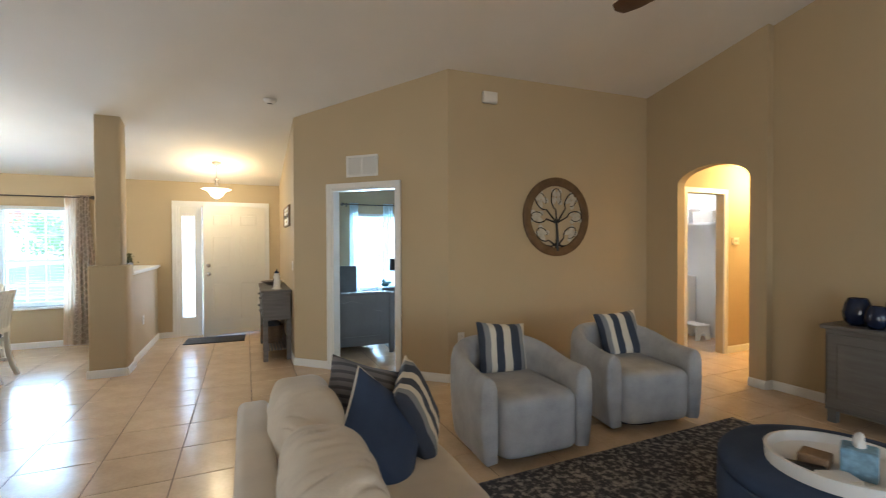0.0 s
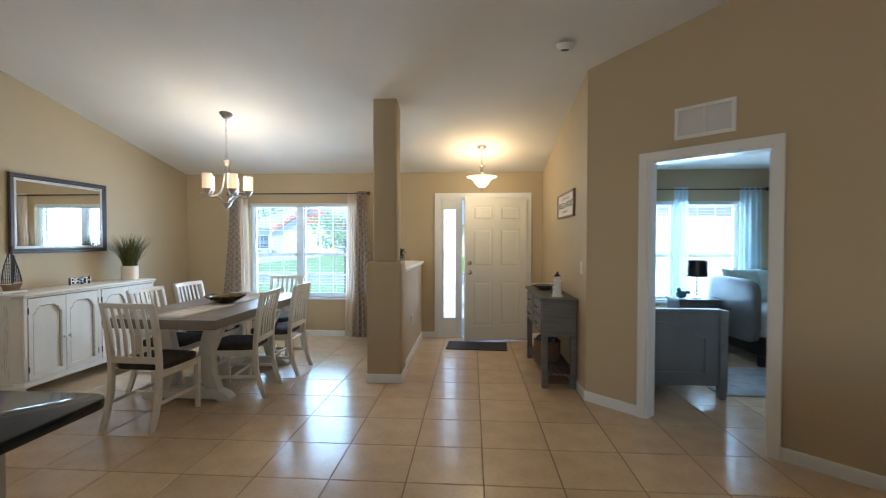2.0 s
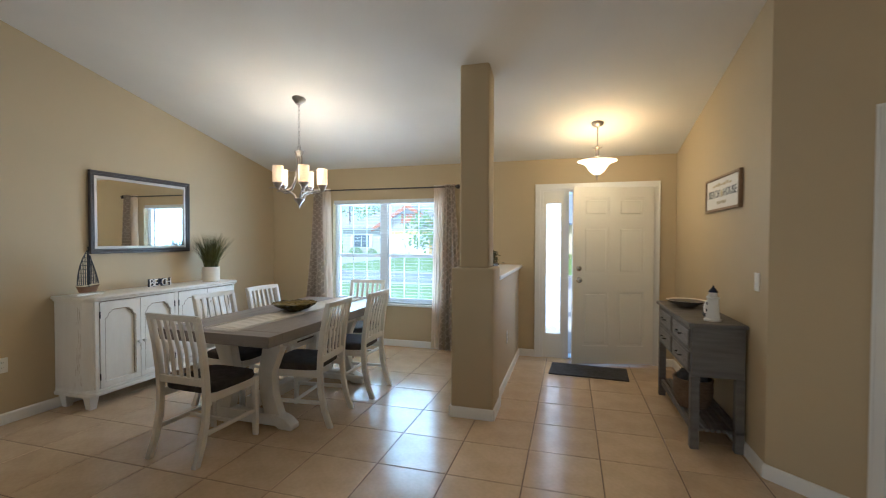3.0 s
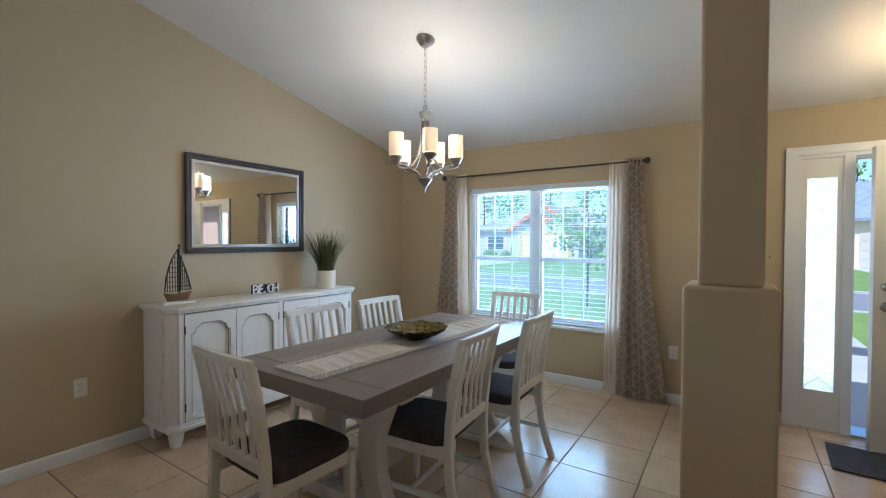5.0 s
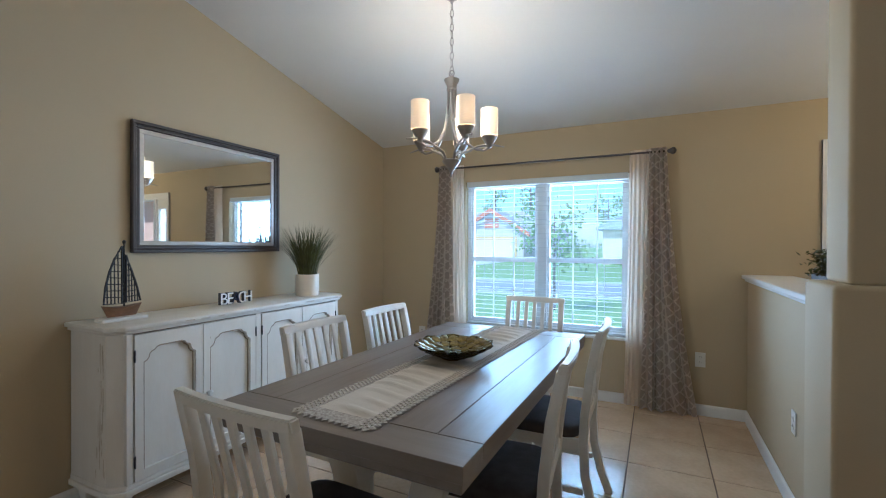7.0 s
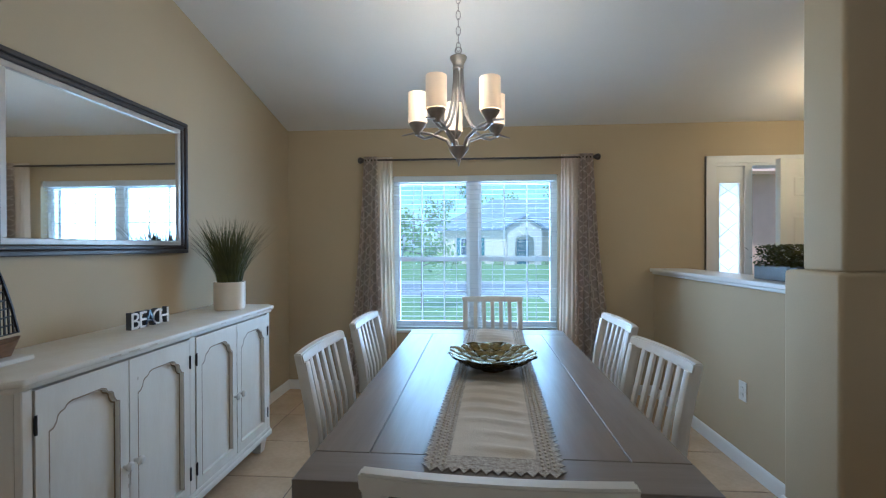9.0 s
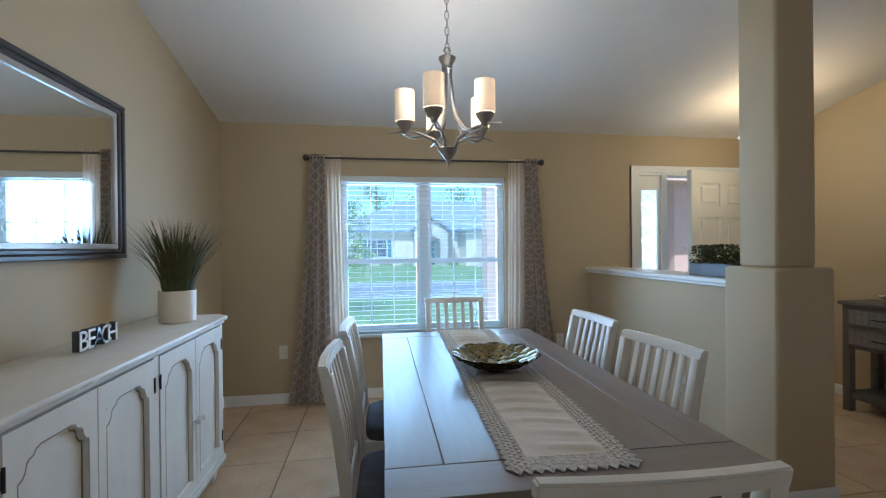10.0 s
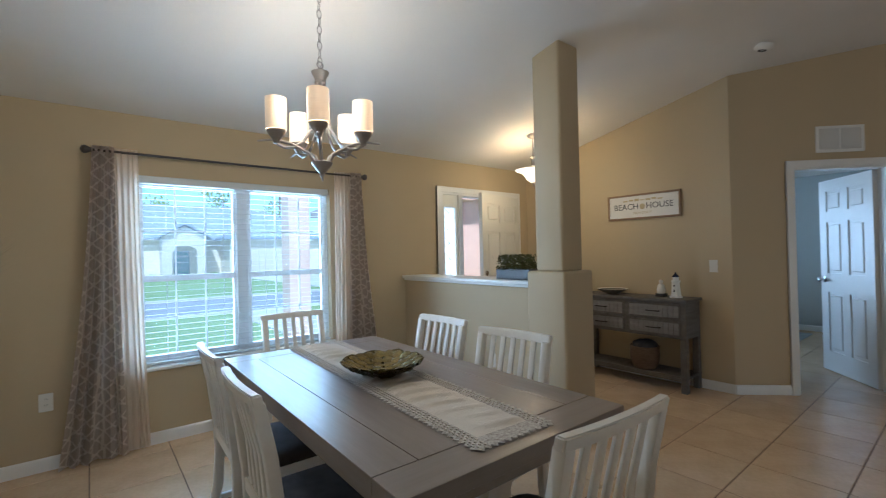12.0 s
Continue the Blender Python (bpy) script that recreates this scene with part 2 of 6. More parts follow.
wall("wall_arch", (4.86, 4.92), (4.86, 3.53), 0.12, [
    rect(0, ZB, 4.92 - A0, AS), rect(4.92 - A1, ZB, 1.39, AS),
    [(0, AS), (4.92 - A0, AS)] + arc[::-1][1:9] + [(4.92 - (A0 + A1) / 2, ceil_z(4.09) + 0.05), (0, ceil_z(4.92) + 0.05)],
    [(4.92 - (A0 + A1) / 2, ceil_z(4.09) + 0.05)] + arc[::-1][8:16] + [(4.92 - A1, AS), (1.39, AS), (1.39, ceil_z(3.53) + 0.05)]])
wall("wall_right", (4.955, 3.60), (4.955, BACK), 0.12, [[(0, ZB), (6.6, ZB), (6.6, ceil_z(BACK) + 0.05), (2.4, ceil_z(RIDGE) + 0.05), (0, ceil_z(3.60) + 0.05)]])
# back wall, out of view, with two openings added to hold the rear fill lamps
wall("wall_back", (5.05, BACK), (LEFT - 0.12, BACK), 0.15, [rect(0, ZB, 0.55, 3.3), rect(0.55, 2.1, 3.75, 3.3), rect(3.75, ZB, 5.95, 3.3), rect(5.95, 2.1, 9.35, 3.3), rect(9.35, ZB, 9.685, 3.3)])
built("ceiling", prism([[(LEFT - 0.1, FRONT + 0.1), (ENTRY + 0.1, FRONT + 0.1), (ENTRY + 0.1, 6.46), (2.22, 5.11), (5.05, 5.0), (5.05, RIDGE), (LEFT - 0.1, RIDGE)],
                        ], lambda x, y, w: (x, y, ceil_z(y) + w), 0.1), M_CEIL, "white textured vaulted ceiling", "ceiling", smooth=None)
built("ceiling_rear", prism([[(LEFT - 0.1, RIDGE), (5.05, RIDGE), (5.05, BACK - 0.1), (LEFT - 0.1, BACK - 0.1)]], lambda x, y, w: (x, y, ceil_z(y) + w), 0.1), M_CEIL, "white textured vaulted ceiling", "ceiling", smooth=None)
# bedroom and hallway shells
built("ceiling_bedroom", prism([[(ENTRY + 0.1, FRONT + 0.1), (6.1, FRONT + 0.1), (6.1, 5.0), (2.25, 5.14), (ENTRY + 0.1, 6.5)]], lambda x, y, w: (x, y, 2.42 + w), 0.05), M_CEIL, "white textured bedroom ceiling", "ceiling", smooth=None)
wall("wall_bedroom", (4.98, FRONT), (5.0, 4.9), 0.12, [rect(0, ZB, 3.9, 2.47)], M_BEDWALL, "pale blue-grey bedroom wall")

# half wall between dining room and entry, with the pillar
built("half_wall", boxes((-1.195, 7.06, ZB, -0.955, FRONT, 1.085)), M_WALL, "beige half wall beside the entry", "wall", smooth=None)
built("pillar", merge(boxes((-1.27, 6.75, ZB, -0.925, 7.085, 1.205), bevel=0.02, seg=3), boxes((-1.215, 6.80, 1.2, -0.975, 7.04, ceil_z(6.9) + 0.06), bevel=0.02, seg=3)), M_WALL, "beige square pillar on a wider base", "pillar")
built("half_wall_cap", boxes((-1.235, 7.06, 1.095, -0.915, FRONT, 1.125), (-1.215, 7.062, 1.075, -0.935, FRONT - 0.002, 1.1), bevel=0.005), M_TRIM, "white painted sill on the half wall", "trim")


# ---- more materials ----
M_SLAB = material("white_door_paint", (0.76, 0.74, 0.68), 0.4, vary=0.02, scale=4, grain=70, bump=0.015)
M_NICKEL = material("brushed_nickel", (0.42, 0.39, 0.36), 0.3, 1.0, vary=0.08, scale=6, grain=200, bump=0.01)
M_CHROME = material("satin_chrome", (0.6, 0.6, 0.6), 0.2, 1.0, vary=0.05)
M_BRONZE = material("dark_bronze_rod", (0.10, 0.09, 0.085), 0.35, 0.8, vary=0.1)
M_BLACK = material("black_painted_metal", (0.015, 0.015, 0.017), 0.35, 0.3, vary=0.2)
M_GLASS = glass("window_glass", (0.90, 0.97, 1.0), 0.0, 0.010)
M_MIRROR = material("mirror_silver", (0.86, 0.88, 0.87), 0.02, 1.0, vary=0.0, bump=0)
M_VINYL = material("white_window_vinyl", (0.80, 0.82, 0.82), 0.35, vary=0.02)
M_CHWHITE = material("distressed_white_chair_paint", (0.80, 0.76, 0.68), 0.42, scale=9, grain=60, bump=0.03, second=(0.72, 0.67, 0.58))
M_SEAT = material("dark_brown_seat_fabric", (0.045, 0.036, 0.032), 0.85, vary=0.25, scale=20, grain=300, bump=0.15)
M_TABLE = material("grey_brown_stained_table_wood", (0.255, 0.212, 0.178), 0.33, scale=2.5, grain=16, bump=0.004, stretch=(9, 0.7, 6), second=(0.200, 0.164, 0.136))
M_TABLEX = material("grey_brown_stained_breadboard_wood", (0.255, 0.212, 0.178), 0.34, scale=2.5, grain=16, bump=0.004, stretch=(0.7, 9, 6), second=(0.200, 0.164, 0.136))
M_SIDE = material("antique_white_sideboard_paint", (0.81, 0.77, 0.69), 0.42, scale=5, grain=45, bump=0.03, stretch=(3, 3, 0.7), second=(0.74, 0.69, 0.60))
M_SIDEWORN = material("worn_brown_sideboard_edge", (0.46, 0.37, 0.27), 0.7, scale=14, grain=60, bump=0.06, second=(0.72, 0.66, 0.56))
M_GLAZESHADE = material("brown_glaze_and_shade", (0.24, 0.175, 0.115), 0.6, scale=10, grain=50, bump=0.05, second=(0.40, 0.32, 0.23))
M_FRAME = material("dark_grey_mirror_frame_wood", (0.055, 0.045, 0.04), 0.4, vary=0.25, scale=6, grain=60, bump=0.05, stretch=(4, 1, 1))
M_FRAMEIN = material("silver_taupe_mirror_liner", (0.48, 0.44, 0.39), 0.35, 0.3, vary=0.08, scale=12)
M_GRASS = material("artificial_grass_blade", (0.115, 0.115, 0.022), 0.5, scale=14, grain=30, bump=0.0, second=(0.034, 0.038, 0.010))
M_POT = material("cream_ceramic_pot", (0.72, 0.64, 0.52), 0.35, vary=0.04)
M_BOAT = material("brown_wooden_hull", (0.20, 0.105, 0.05), 0.5, vary=0.3, scale=14, grain=60, bump=0.08, stretch=(1, 4, 1))
M_WIRE = material("black_iron_wire", (0.03, 0.028, 0.028), 0.5, 0.5)
M_GOLDBOWL = material("bronze_gold_bowl_metal", (0.33, 0.25, 0.085), 0.26, 0.9, scale=30, grain=90, bump=0.25, second=(0.09, 0.07, 0.025))
M_RUNNER = material("cream_linen_runner", (0.68, 0.62, 0.53), 0.9, vary=0.05, scale=14, grain=420, bump=0.2)
M_LACE = material("off_white_crochet_lace", (0.66, 0.62, 0.55), 0.9, scale=110, grain=200, bump=0.5, second=(0.36, 0.31, 0.26), lo=0.5, hi=0.9)
M_CONSOLE = material("grey_washed_console_wood", (0.155, 0.14, 0.125), 0.55, scale=4, grain=50, bump=0.05, stretch=(1, 6, 8), second=(0.095, 0.085, 0.075))
M_DRAWER = material("light_grey_washed_drawer_wood", (0.26, 0.245, 0.225), 0.55, scale=4, grain=50, bump=0.05, stretch=(6, 1, 8), second=(0.17, 0.16, 0.145))
M_BASKET = material("woven_brown_basket", (0.20, 0.125, 0.07), 0.7, scale=30, grain=120, bump=0.5, stretch=(1, 1, 4), second=(0.09, 0.055, 0.03))
M_SIGN = material("white_sign_board", (0.76, 0.74, 0.70), 0.6, vary=0.03, scale=12)
M_INK = material("dark_grey_lettering", (0.07, 0.07, 0.075), 0.7)
M_GOLDINK = material("tan_lettering", (0.50, 0.42, 0.26), 0.7)
M_OAK = material("brown_oak_frame", (0.24, 0.15, 0.08), 0.5, vary=0.2, scale=6, grain=50, bump=0.06, stretch=(1, 6, 6))
M_MAT = material("charcoal_door_mat", (0.05, 0.05, 0.055), 0.95, vary=0.3, scale=20, grain=300, bump=0.3)
M_SHADE = glow("lit_linen_glass_shade", (1.0, 0.84, 0.62), 0.14, 0.09)
M_BULB = glow("lit_bulb", (1.0, 0.86, 0.62), 14.0)
M_ALAB = glow("lit_alabaster_glass", (1.0, 0.76, 0.46), 1.8)
M_PLATE = material("white_plastic_plate", (0.75, 0.73, 0.68), 0.35, vary=0.02)
M_SLOT = material("dark_slot", (0.04, 0.04, 0.04), 0.6)
M_NAVYCER = material("navy_glazed_ceramic", (0.012, 0.018, 0.045), 0.12, vary=0.2)
M_FABCHAIR = material("grey_boucle_upholstery", (0.37, 0.365, 0.36), 0.95, vary=0.2, scale=7, grain=130, bump=0.6)
M_SOFA = material("cream_sofa_fabric", (0.58, 0.505, 0.40), 0.92, vary=0.1, scale=5, grain=280, bump=0.2)
M_NAVYFAB = material("navy_blue_fabric", (0.030, 0.048, 0.095), 0.95, vary=0.15, scale=6, grain=260, bump=0.25)
M_CREAMFAB = material("cream_pillow_fabric", (0.55, 0.50, 0.42), 0.95, vary=0.06, scale=8, grain=260, bump=0.2)


def striped(name, bands, axis, freq, wobble=0.0):
    """Woven stripes of several colours across one axis of the thing."""
    m = material(name, bands[0][1], 0.95, vary=0.06, scale=8, grain=260, bump=0.2)
    n, l = m.node_tree.nodes, m.node_tree.links
    co, sep, mul, fr, ramp = n.new("ShaderNodeTexCoord"), n.new("ShaderNodeSeparateXYZ"), n.new("ShaderNodeMath"), n.new("ShaderNodeMath"), n.new("ShaderNodeValToRGB")
    noi, mad = n.new("ShaderNodeTexNoise"), n.new("ShaderNodeMath")
    noi.inputs["Scale"].default_value = 6
    mul.operation, mul.inputs[1].default_value = "MULTIPLY_ADD", freq
    mad.operation, mad.inputs[1].default_value = "MULTIPLY", wobble
    fr.operation = "FRACT"
    l.new(co.outputs["Object"], sep.inputs[0]), l.new(sep.outputs[axis], mul.inputs[0])
    l.new(co.outputs["Object"], noi.inputs[0]), l.new(noi.outputs[0], mad.inputs[0]), l.new(mad.outputs[0], mul.inputs[2])
    l.new(mul.outputs[0], fr.inputs[0]), l.new(fr.outputs[0], ramp.inputs[0])
    ramp.color_ramp.interpolation = "CONSTANT"
    el = ramp.color_ramp.elements
    while len(el) < len(bands):
        el.new(0.5)
    for e, (at, c) in zip(el, bands):
        e.position, e.color = at, (*c, 1)
    l.new(ramp.outputs[0], n["Principled BSDF"].inputs["Base Color"])
    return m


NAVY, CREAM, GREY = (0.040, 0.048, 0.070), (0.64, 0.58, 0.47), (0.22, 0.225, 0.23)
M_STRIPE = striped("navy_cream_grey_striped_fabric", [(0.0, CREAM), (0.22, NAVY), (0.48, GREY), (0.62, CREAM), (0.78, NAVY)], 0, 3.4, 0.1)
M_RIB = striped("grey_ribbed_fabric", [(0.0, (0.16, 0.15, 0.15)), (0.6, (0.07, 0.07, 0.075))], 2, 26, 0.0)


def lattice(name, ground, line, size):
    """Fabric with a net of rounded cells."""
    m = material(name, ground, 0.95, vary=0.08, scale=6, grain=260, bump=0.15)
    n, l = m.node_tree.nodes, m.node_tree.links
    co, vor, gt, mix = n.new("ShaderNodeTexCoord"), n.new("ShaderNodeTexVoronoi"), n.new("ShaderNodeMath"), n.new("ShaderNodeMix")
    vor.feature = "DISTANCE_TO_EDGE"
    turn = n.new("ShaderNodeMapping")
    turn.inputs["Rotation"].default_value = (0, radians(45), 0)
    vor.inputs["Scale"].default_value, vor.inputs["Randomness"].default_value = size, 0.2
    gt.operation, gt.inputs[1].default_value = "LESS_THAN", 0.08
    mix.data_type = "RGBA"
    mix.inputs[6].default_value, mix.inputs[7].default_value = (*ground, 1), (*line, 1)
    l.new(co.outputs["Object"], turn.inputs[0]), l.new(turn.outputs[0], vor.inputs[0]), l.new(vor.outputs["Distance"], gt.inputs[0]), l.new(gt.outputs[0], mix.inputs[0])
    l.new(mix.outputs[2], n["Principled BSDF"].inputs["Base Color"])
    both, tl = n.new("ShaderNodeMixShader"), n.new("ShaderNodeBsdfTranslucent")
    both.inputs[0].default_value = 0.32
    l.new(mix.outputs[2], tl.inputs[0]), l.new(n["Principled BSDF"].outputs[0], both.inputs[1]), l.new(tl.outputs[0], both.inputs[2])
    l.new(both.outputs[0], n["Material Output"].inputs[0])
    return m


M_CURTAIN = lattice("taupe_lattice_curtain_fabric", (0.62, 0.535, 0.46), (0.84, 0.765, 0.68), 15)


def sheer(name, colour, clear):
    m = bpy.data.materials.new(name)
    m.use_nodes = True
    n, l = m.node_tree.nodes, m.node_tree.links
    n.remove(n["Principled BSDF"])
    mix, mix2, tr, tl, df = n.new("ShaderNodeMixShader"), n.new("ShaderNodeMixShader"), n.new("ShaderNodeBsdfTransparent"), n.new("ShaderNodeBsdfTranslucent"), n.new("ShaderNodeBsdfDiffuse")
    tl.inputs[0].default_value = df.inputs[0].default_value = (*colour, 1)
    mix2.inputs[0].default_value, mix.inputs[0].default_value = 0.5, clear
    l.new(df.outputs[0], mix2.inputs[1]), l.new(tl.outputs[0], mix2.inputs[2])
    l.new(mix2.outputs[0], mix.inputs[1]), l.new(tr.outputs[0], mix.inputs[2]), l.new(mix.outputs[0], n["Material Output"].inputs[0])
    return m


M_SHEER = sheer("cream_sheer_voile", (0.92, 0.82, 0.70), 0.2)
M_BLIND = material("white_blind_slat", (0.64, 0.67, 0.68), 0.5, vary=0.02)
M_BEDSHEER = sheer("white_sheer_voile", (0.70, 0.82, 0.88), 0.25)


# ---- softer building blocks ----
def soft_box(sx, sy, sz, p=4.0, cuts=10, centre=(0, 0, 0), rough=0.0, freq=6.0):
    """A cushion: a box with rounded, bulging faces of half sizes sx, sy, sz."""
    bm = bmesh.new()
    bmesh.ops.create_cube(bm, size=2)
    bmesh.ops.subdivide_edges(bm, edges=bm.edges[:], cuts=cuts, use_grid_fill=True)
    for v in bm.verts:
        c = v.co
        k = (abs(c.x) ** p + abs(c.y) ** p + abs(c.z) ** p) ** (1 / p)
        c = Vector((c.x / k * sx, c.y / k * sy, c.z / k * sz))
        if rough:
            c += c.normalized() * rough * noise.noise(c * freq + Vector(centre))
        v.co = c + Vector(centre)
    return bm


def scatter_cushion(w, h, t, cuts=14):
    """A square scatter cushion standing in the xz plane, with drawn-out corners."""
    bm = bmesh.new()
    bmesh.ops.create_cube(bm, size=2)
    bmesh.ops.subdivide_edges(bm, edges=bm.edges[:], cuts=cuts, use_grid_fill=True)
    for v in bm.verts:
        x, y, z = v.co
        puff = max(0.0, (1 - x ** 4)) ** 0.5 * max(0.0, (1 - z ** 4)) ** 0.5
        pin = 1 - 0.07 * (1 - (x * x) * (z * z)) * max(abs(x), abs(z))
        v.co = (x * w / 2 * pin, y * t / 2 * (0.06 + 0.94 * puff) + 0.006 * noise.noise(Vector((x * 3, y, z * 3))), z * h / 2 * pin)
    return bm


def sheet(nu, nv, place, thick=0.003):
    """A thin cloth from a grid of points."""
    bm = bmesh.new()
    rows = [[bm.verts.new(place(i / nu, j / nv)) for i in range(nu + 1)] for j in range(nv + 1)]
    for j in range(nv):
        for i in range(nu):
            bm.faces.new((rows[j][i], rows[j][i + 1], rows[j + 1][i + 1], rows[j + 1][i]))
    if thick:
        bmesh.ops.solidify(bm, geom=bm.faces[:], thickness=thick)
    return bm


def lettering(body, size, depth, m):
    """A bmesh of raised letters in the built-in font, in the xy plane, turned by m."""
    cu = bpy.data.curves.new("letters", "FONT")
    cu.body, cu.size, cu.extrude, cu.align_x, cu.align_y, cu.resolution_u = body, size, depth, "CENTER", "CENTER", 3
    ob = new("letters", cu)
    me = bpy.data.meshes.new_from_object(ob.evaluated_get(bpy.context.evaluated_depsgraph_get()))
    bm = bmesh.new()
    bm.from_mesh(me)
    bpy.data.objects.remove(ob)
    bpy.data.curves.remove(cu)
    bpy.data.meshes.remove(me)
    return moved(bm, m)


# ---- windows and doors ----
def window(name, x0, z0, x1, z1, mull, label, muntins=True):
    """Two double-hung sashes beside one another, in the front wall's opening, on the outer part of its depth."""
    w = tagged(new(name), label, "window", "", "structure")
    y0, y1 = FRONT + 0.07, FRONT + 0.125
    part("window_frame", boxes((x0, y0, z0, x0 + 0.035, y1, z1), (x1 - 0.035, y0, z0, x1, y1, z1), (x0 + 0.035, y0, z1 - 0.04, x1 - 0.035, y1, z1), (x0 + 0.035, y0, z0, x1 - 0.035, y1, z0 + 0.04)), M_VINYL, w)
    part("mullion", boxes((mull - 0.045, y0 - 0.004, z0 + 0.04, mull + 0.045, y1 - 0.002, z1 - 0.04), bevel=0.004), M_VINYL, w)
    zm = (z0 + z1) / 2 - 0.06
    for a, b in ((x0 + 0.035, mull - 0.045), (mull + 0.045, x1 - 0.035)):
        sash = part("sash", boxes((a, y0 + 0.01, z0 + 0.04, a + 0.025, y1 - 0.01, z1 - 0.04), (b - 0.025, y0 + 0.01, z0 + 0.04, b, y1 - 0.01, z1 - 0.04),
                                  (a + 0.025, y0 + 0.01, zm - 0.02, b - 0.025, y1 - 0.01, zm + 0.025), (a + 0.025, y0 + 0.01, z0 + 0.04, b - 0.025, y1 - 0.01, z0 + 0.07), (a + 0.025, y0 + 0.01, z1 - 0.065, b - 0.025, y1 - 0.01, z1 - 0.04)), M_VINYL, w)
        for lo, hi in ((z0 + 0.07, zm - 0.02), (zm + 0.025, z1 - 0.065)):
            pane = part("pane", boxes((a + 0.025, y0 + 0.024, lo, b - 0.025, y0 + 0.028, hi)), M_GLASS, sash)
            pane.visible_shadow = False
            if muntins:
                c = (b - a - 0.05) / 3
                bars = [(a + 0.025 + c * k - 0.006, y0 + 0.017, lo, a + 0.025 + c * k + 0.006, y0 + 0.023, hi) for k in (1, 2)] + [(a + 0.025, y0 + 0.0175, (lo + hi) / 2 - 0.006, b - 0.025, y0 + 0.0225, (lo + hi) / 2 + 0.006)]
                part("muntin", boxes(*bars), M_VINYL, sash)
    part("window_sill", boxes((x0 - 0.03, FRONT - 0.035, z0 - 0.022, x1 + 0.03, FRONT + 0.07, z0 + 0.004), bevel=0.005), M_TRIM, w)
    return w


def blind(name, x0, z0, x1, z1, label):
    """A white slatted blind, let down, with open slats and a head rail."""
    b = thing(name, pose((x0 + x1) / 2, FRONT + 0.035, z1), label, "blind")
    h = (x1 - x0) / 2 - 0.012
    part("head_rail", boxes((-h, -0.03, -0.055, h, 0.028, 0.0), bevel=0.004), M_BLIND, b)
    slat = mesh_of("slat", moved(boxes((-h, -0.0135, -0.0008, h, 0.0135, 0.0008)), pose(0, 0, 0, -2)), M_BLIND)
    n = int((z1 - z0 - 0.1) / 0.043)
    for k in range(n):
        ob = new("slat", slat)
        ob.parent, ob.location = b, (0, 0, -0.085 - 0.043 * k)
    part("bottom_rail", boxes((-h, -0.022, z0 - z1 + 0.008, h, 0.022, z0 - z1 + 0.028), bevel=0.003), M_BLIND, b)
    part("lift_cord", merge(*[tube([(dx, -0.027, -0.05), (dx, -0.027, z0 - z1 + 0.02)], 0.0015, 5) for dx in (-h * 0.75, -h * 0.22, h * 0.22, h * 0.75)]), M_BLIND, b)
    return b


window("window_1", *WIN, -2.786, "white double-hung vinyl window with muntins")
blind("window_blind", WIN[0], WIN[1], WIN[2], WIN[3], "white slatted blind let down in the dining window")
window("window_2", *BWIN, 2.66, "white double-hung vinyl bedroom window")
blind("window_blind", BWIN[0], BWIN[1], BWIN[2], BWIN[3], "white slatted blind let down in the bedroom window")


def six_panel_door(name, width, height, m, mat, label, knob_x, knob, deadbolt, hinge_x, kind="structure"):
    """A moulded six-panel door leaf: stiles, rails and raised fields; origin at one lower corner, leaf along x, faces along y."""
    d = tagged(new(name), label, "door", "", kind)
    d.matrix_world = m
    t, st = 0.044, 0.11
    rails = [0.0, 0.21, 0.83, 1.03, 1.57, 1.68, height - 0.115, height]
    cols = [0.0, st, width / 2 - 0.05, width / 2 + 0.05, width - st, width]
    bm = boxes((0, 0, 0, st, t, height), (width - st, 0, 0, width, t, height), (width / 2 - 0.05, 0.0005, 0.01, width / 2 + 0.05, t - 0.0005, height - 0.01))
    bars = []
    for a, b in ((0, 1), (2, 3), (4, 5), (6, 7)):
        bars.append((st, 0.0, rails[a], width - st, t, rails[b]))
    part("leaf", merge(bm, boxes(*bars), boxes((st - 0.01, 0.011, 0.05, width - st + 0.01, t - 0.011, height - 0.05))), mat, d)
    for a, b in ((1, 2), (3, 4), (5, 6)):
        for c in ((1, 2), (3, 4)):
            x0, x1, z0, z1 = cols[c[0]] + 0.03, cols[c[1]] - 0.03, rails[a] + 0.03, rails[b] - 0.03
            part("panel", boxes((x0, 0.003, z0, x1, t - 0.003, z1), bevel=0.007), mat, d)
    prof = [(0.0, 0.0), (0.03, 0.0), (0.032, 0.006), (0.012, 0.012), (0.011, 0.03), (0.027, 0.042), (0.029, 0.055), (0.018, 0.066), (0.0, 0.068)]
    for zz, on in ((0.96, knob), (1.09, deadbolt)):
        if on:
            pr = prof if zz < 1 else [(0.0, 0.0), (0.03, 0.0), (0.03, 0.012), (0.022, 0.018), (0.0, 0.02)]
            hw = merge(moved(lathe(pr, 16), pose(knob_x, 0, zz, 90)), moved(lathe(pr, 16), pose(knob_x, t, zz, -90)))
            part("door_knob" if zz < 1 else "deadbolt", hw, M_CHROME, d, "round satin metal door hardware")
    for zz in (0.2, 1.0, height - 0.2):
        part("hinge", merge(boxes((hinge_x - 0.012, -0.004, zz - 0.045, hinge_x + 0.012, 0.0, zz + 0.045)), tube([(hinge_x, -0.006, zz - 0.045), (hinge_x, -0.006, zz + 0.045)], 0.006, 8)), M_CHROME, d)
    return d


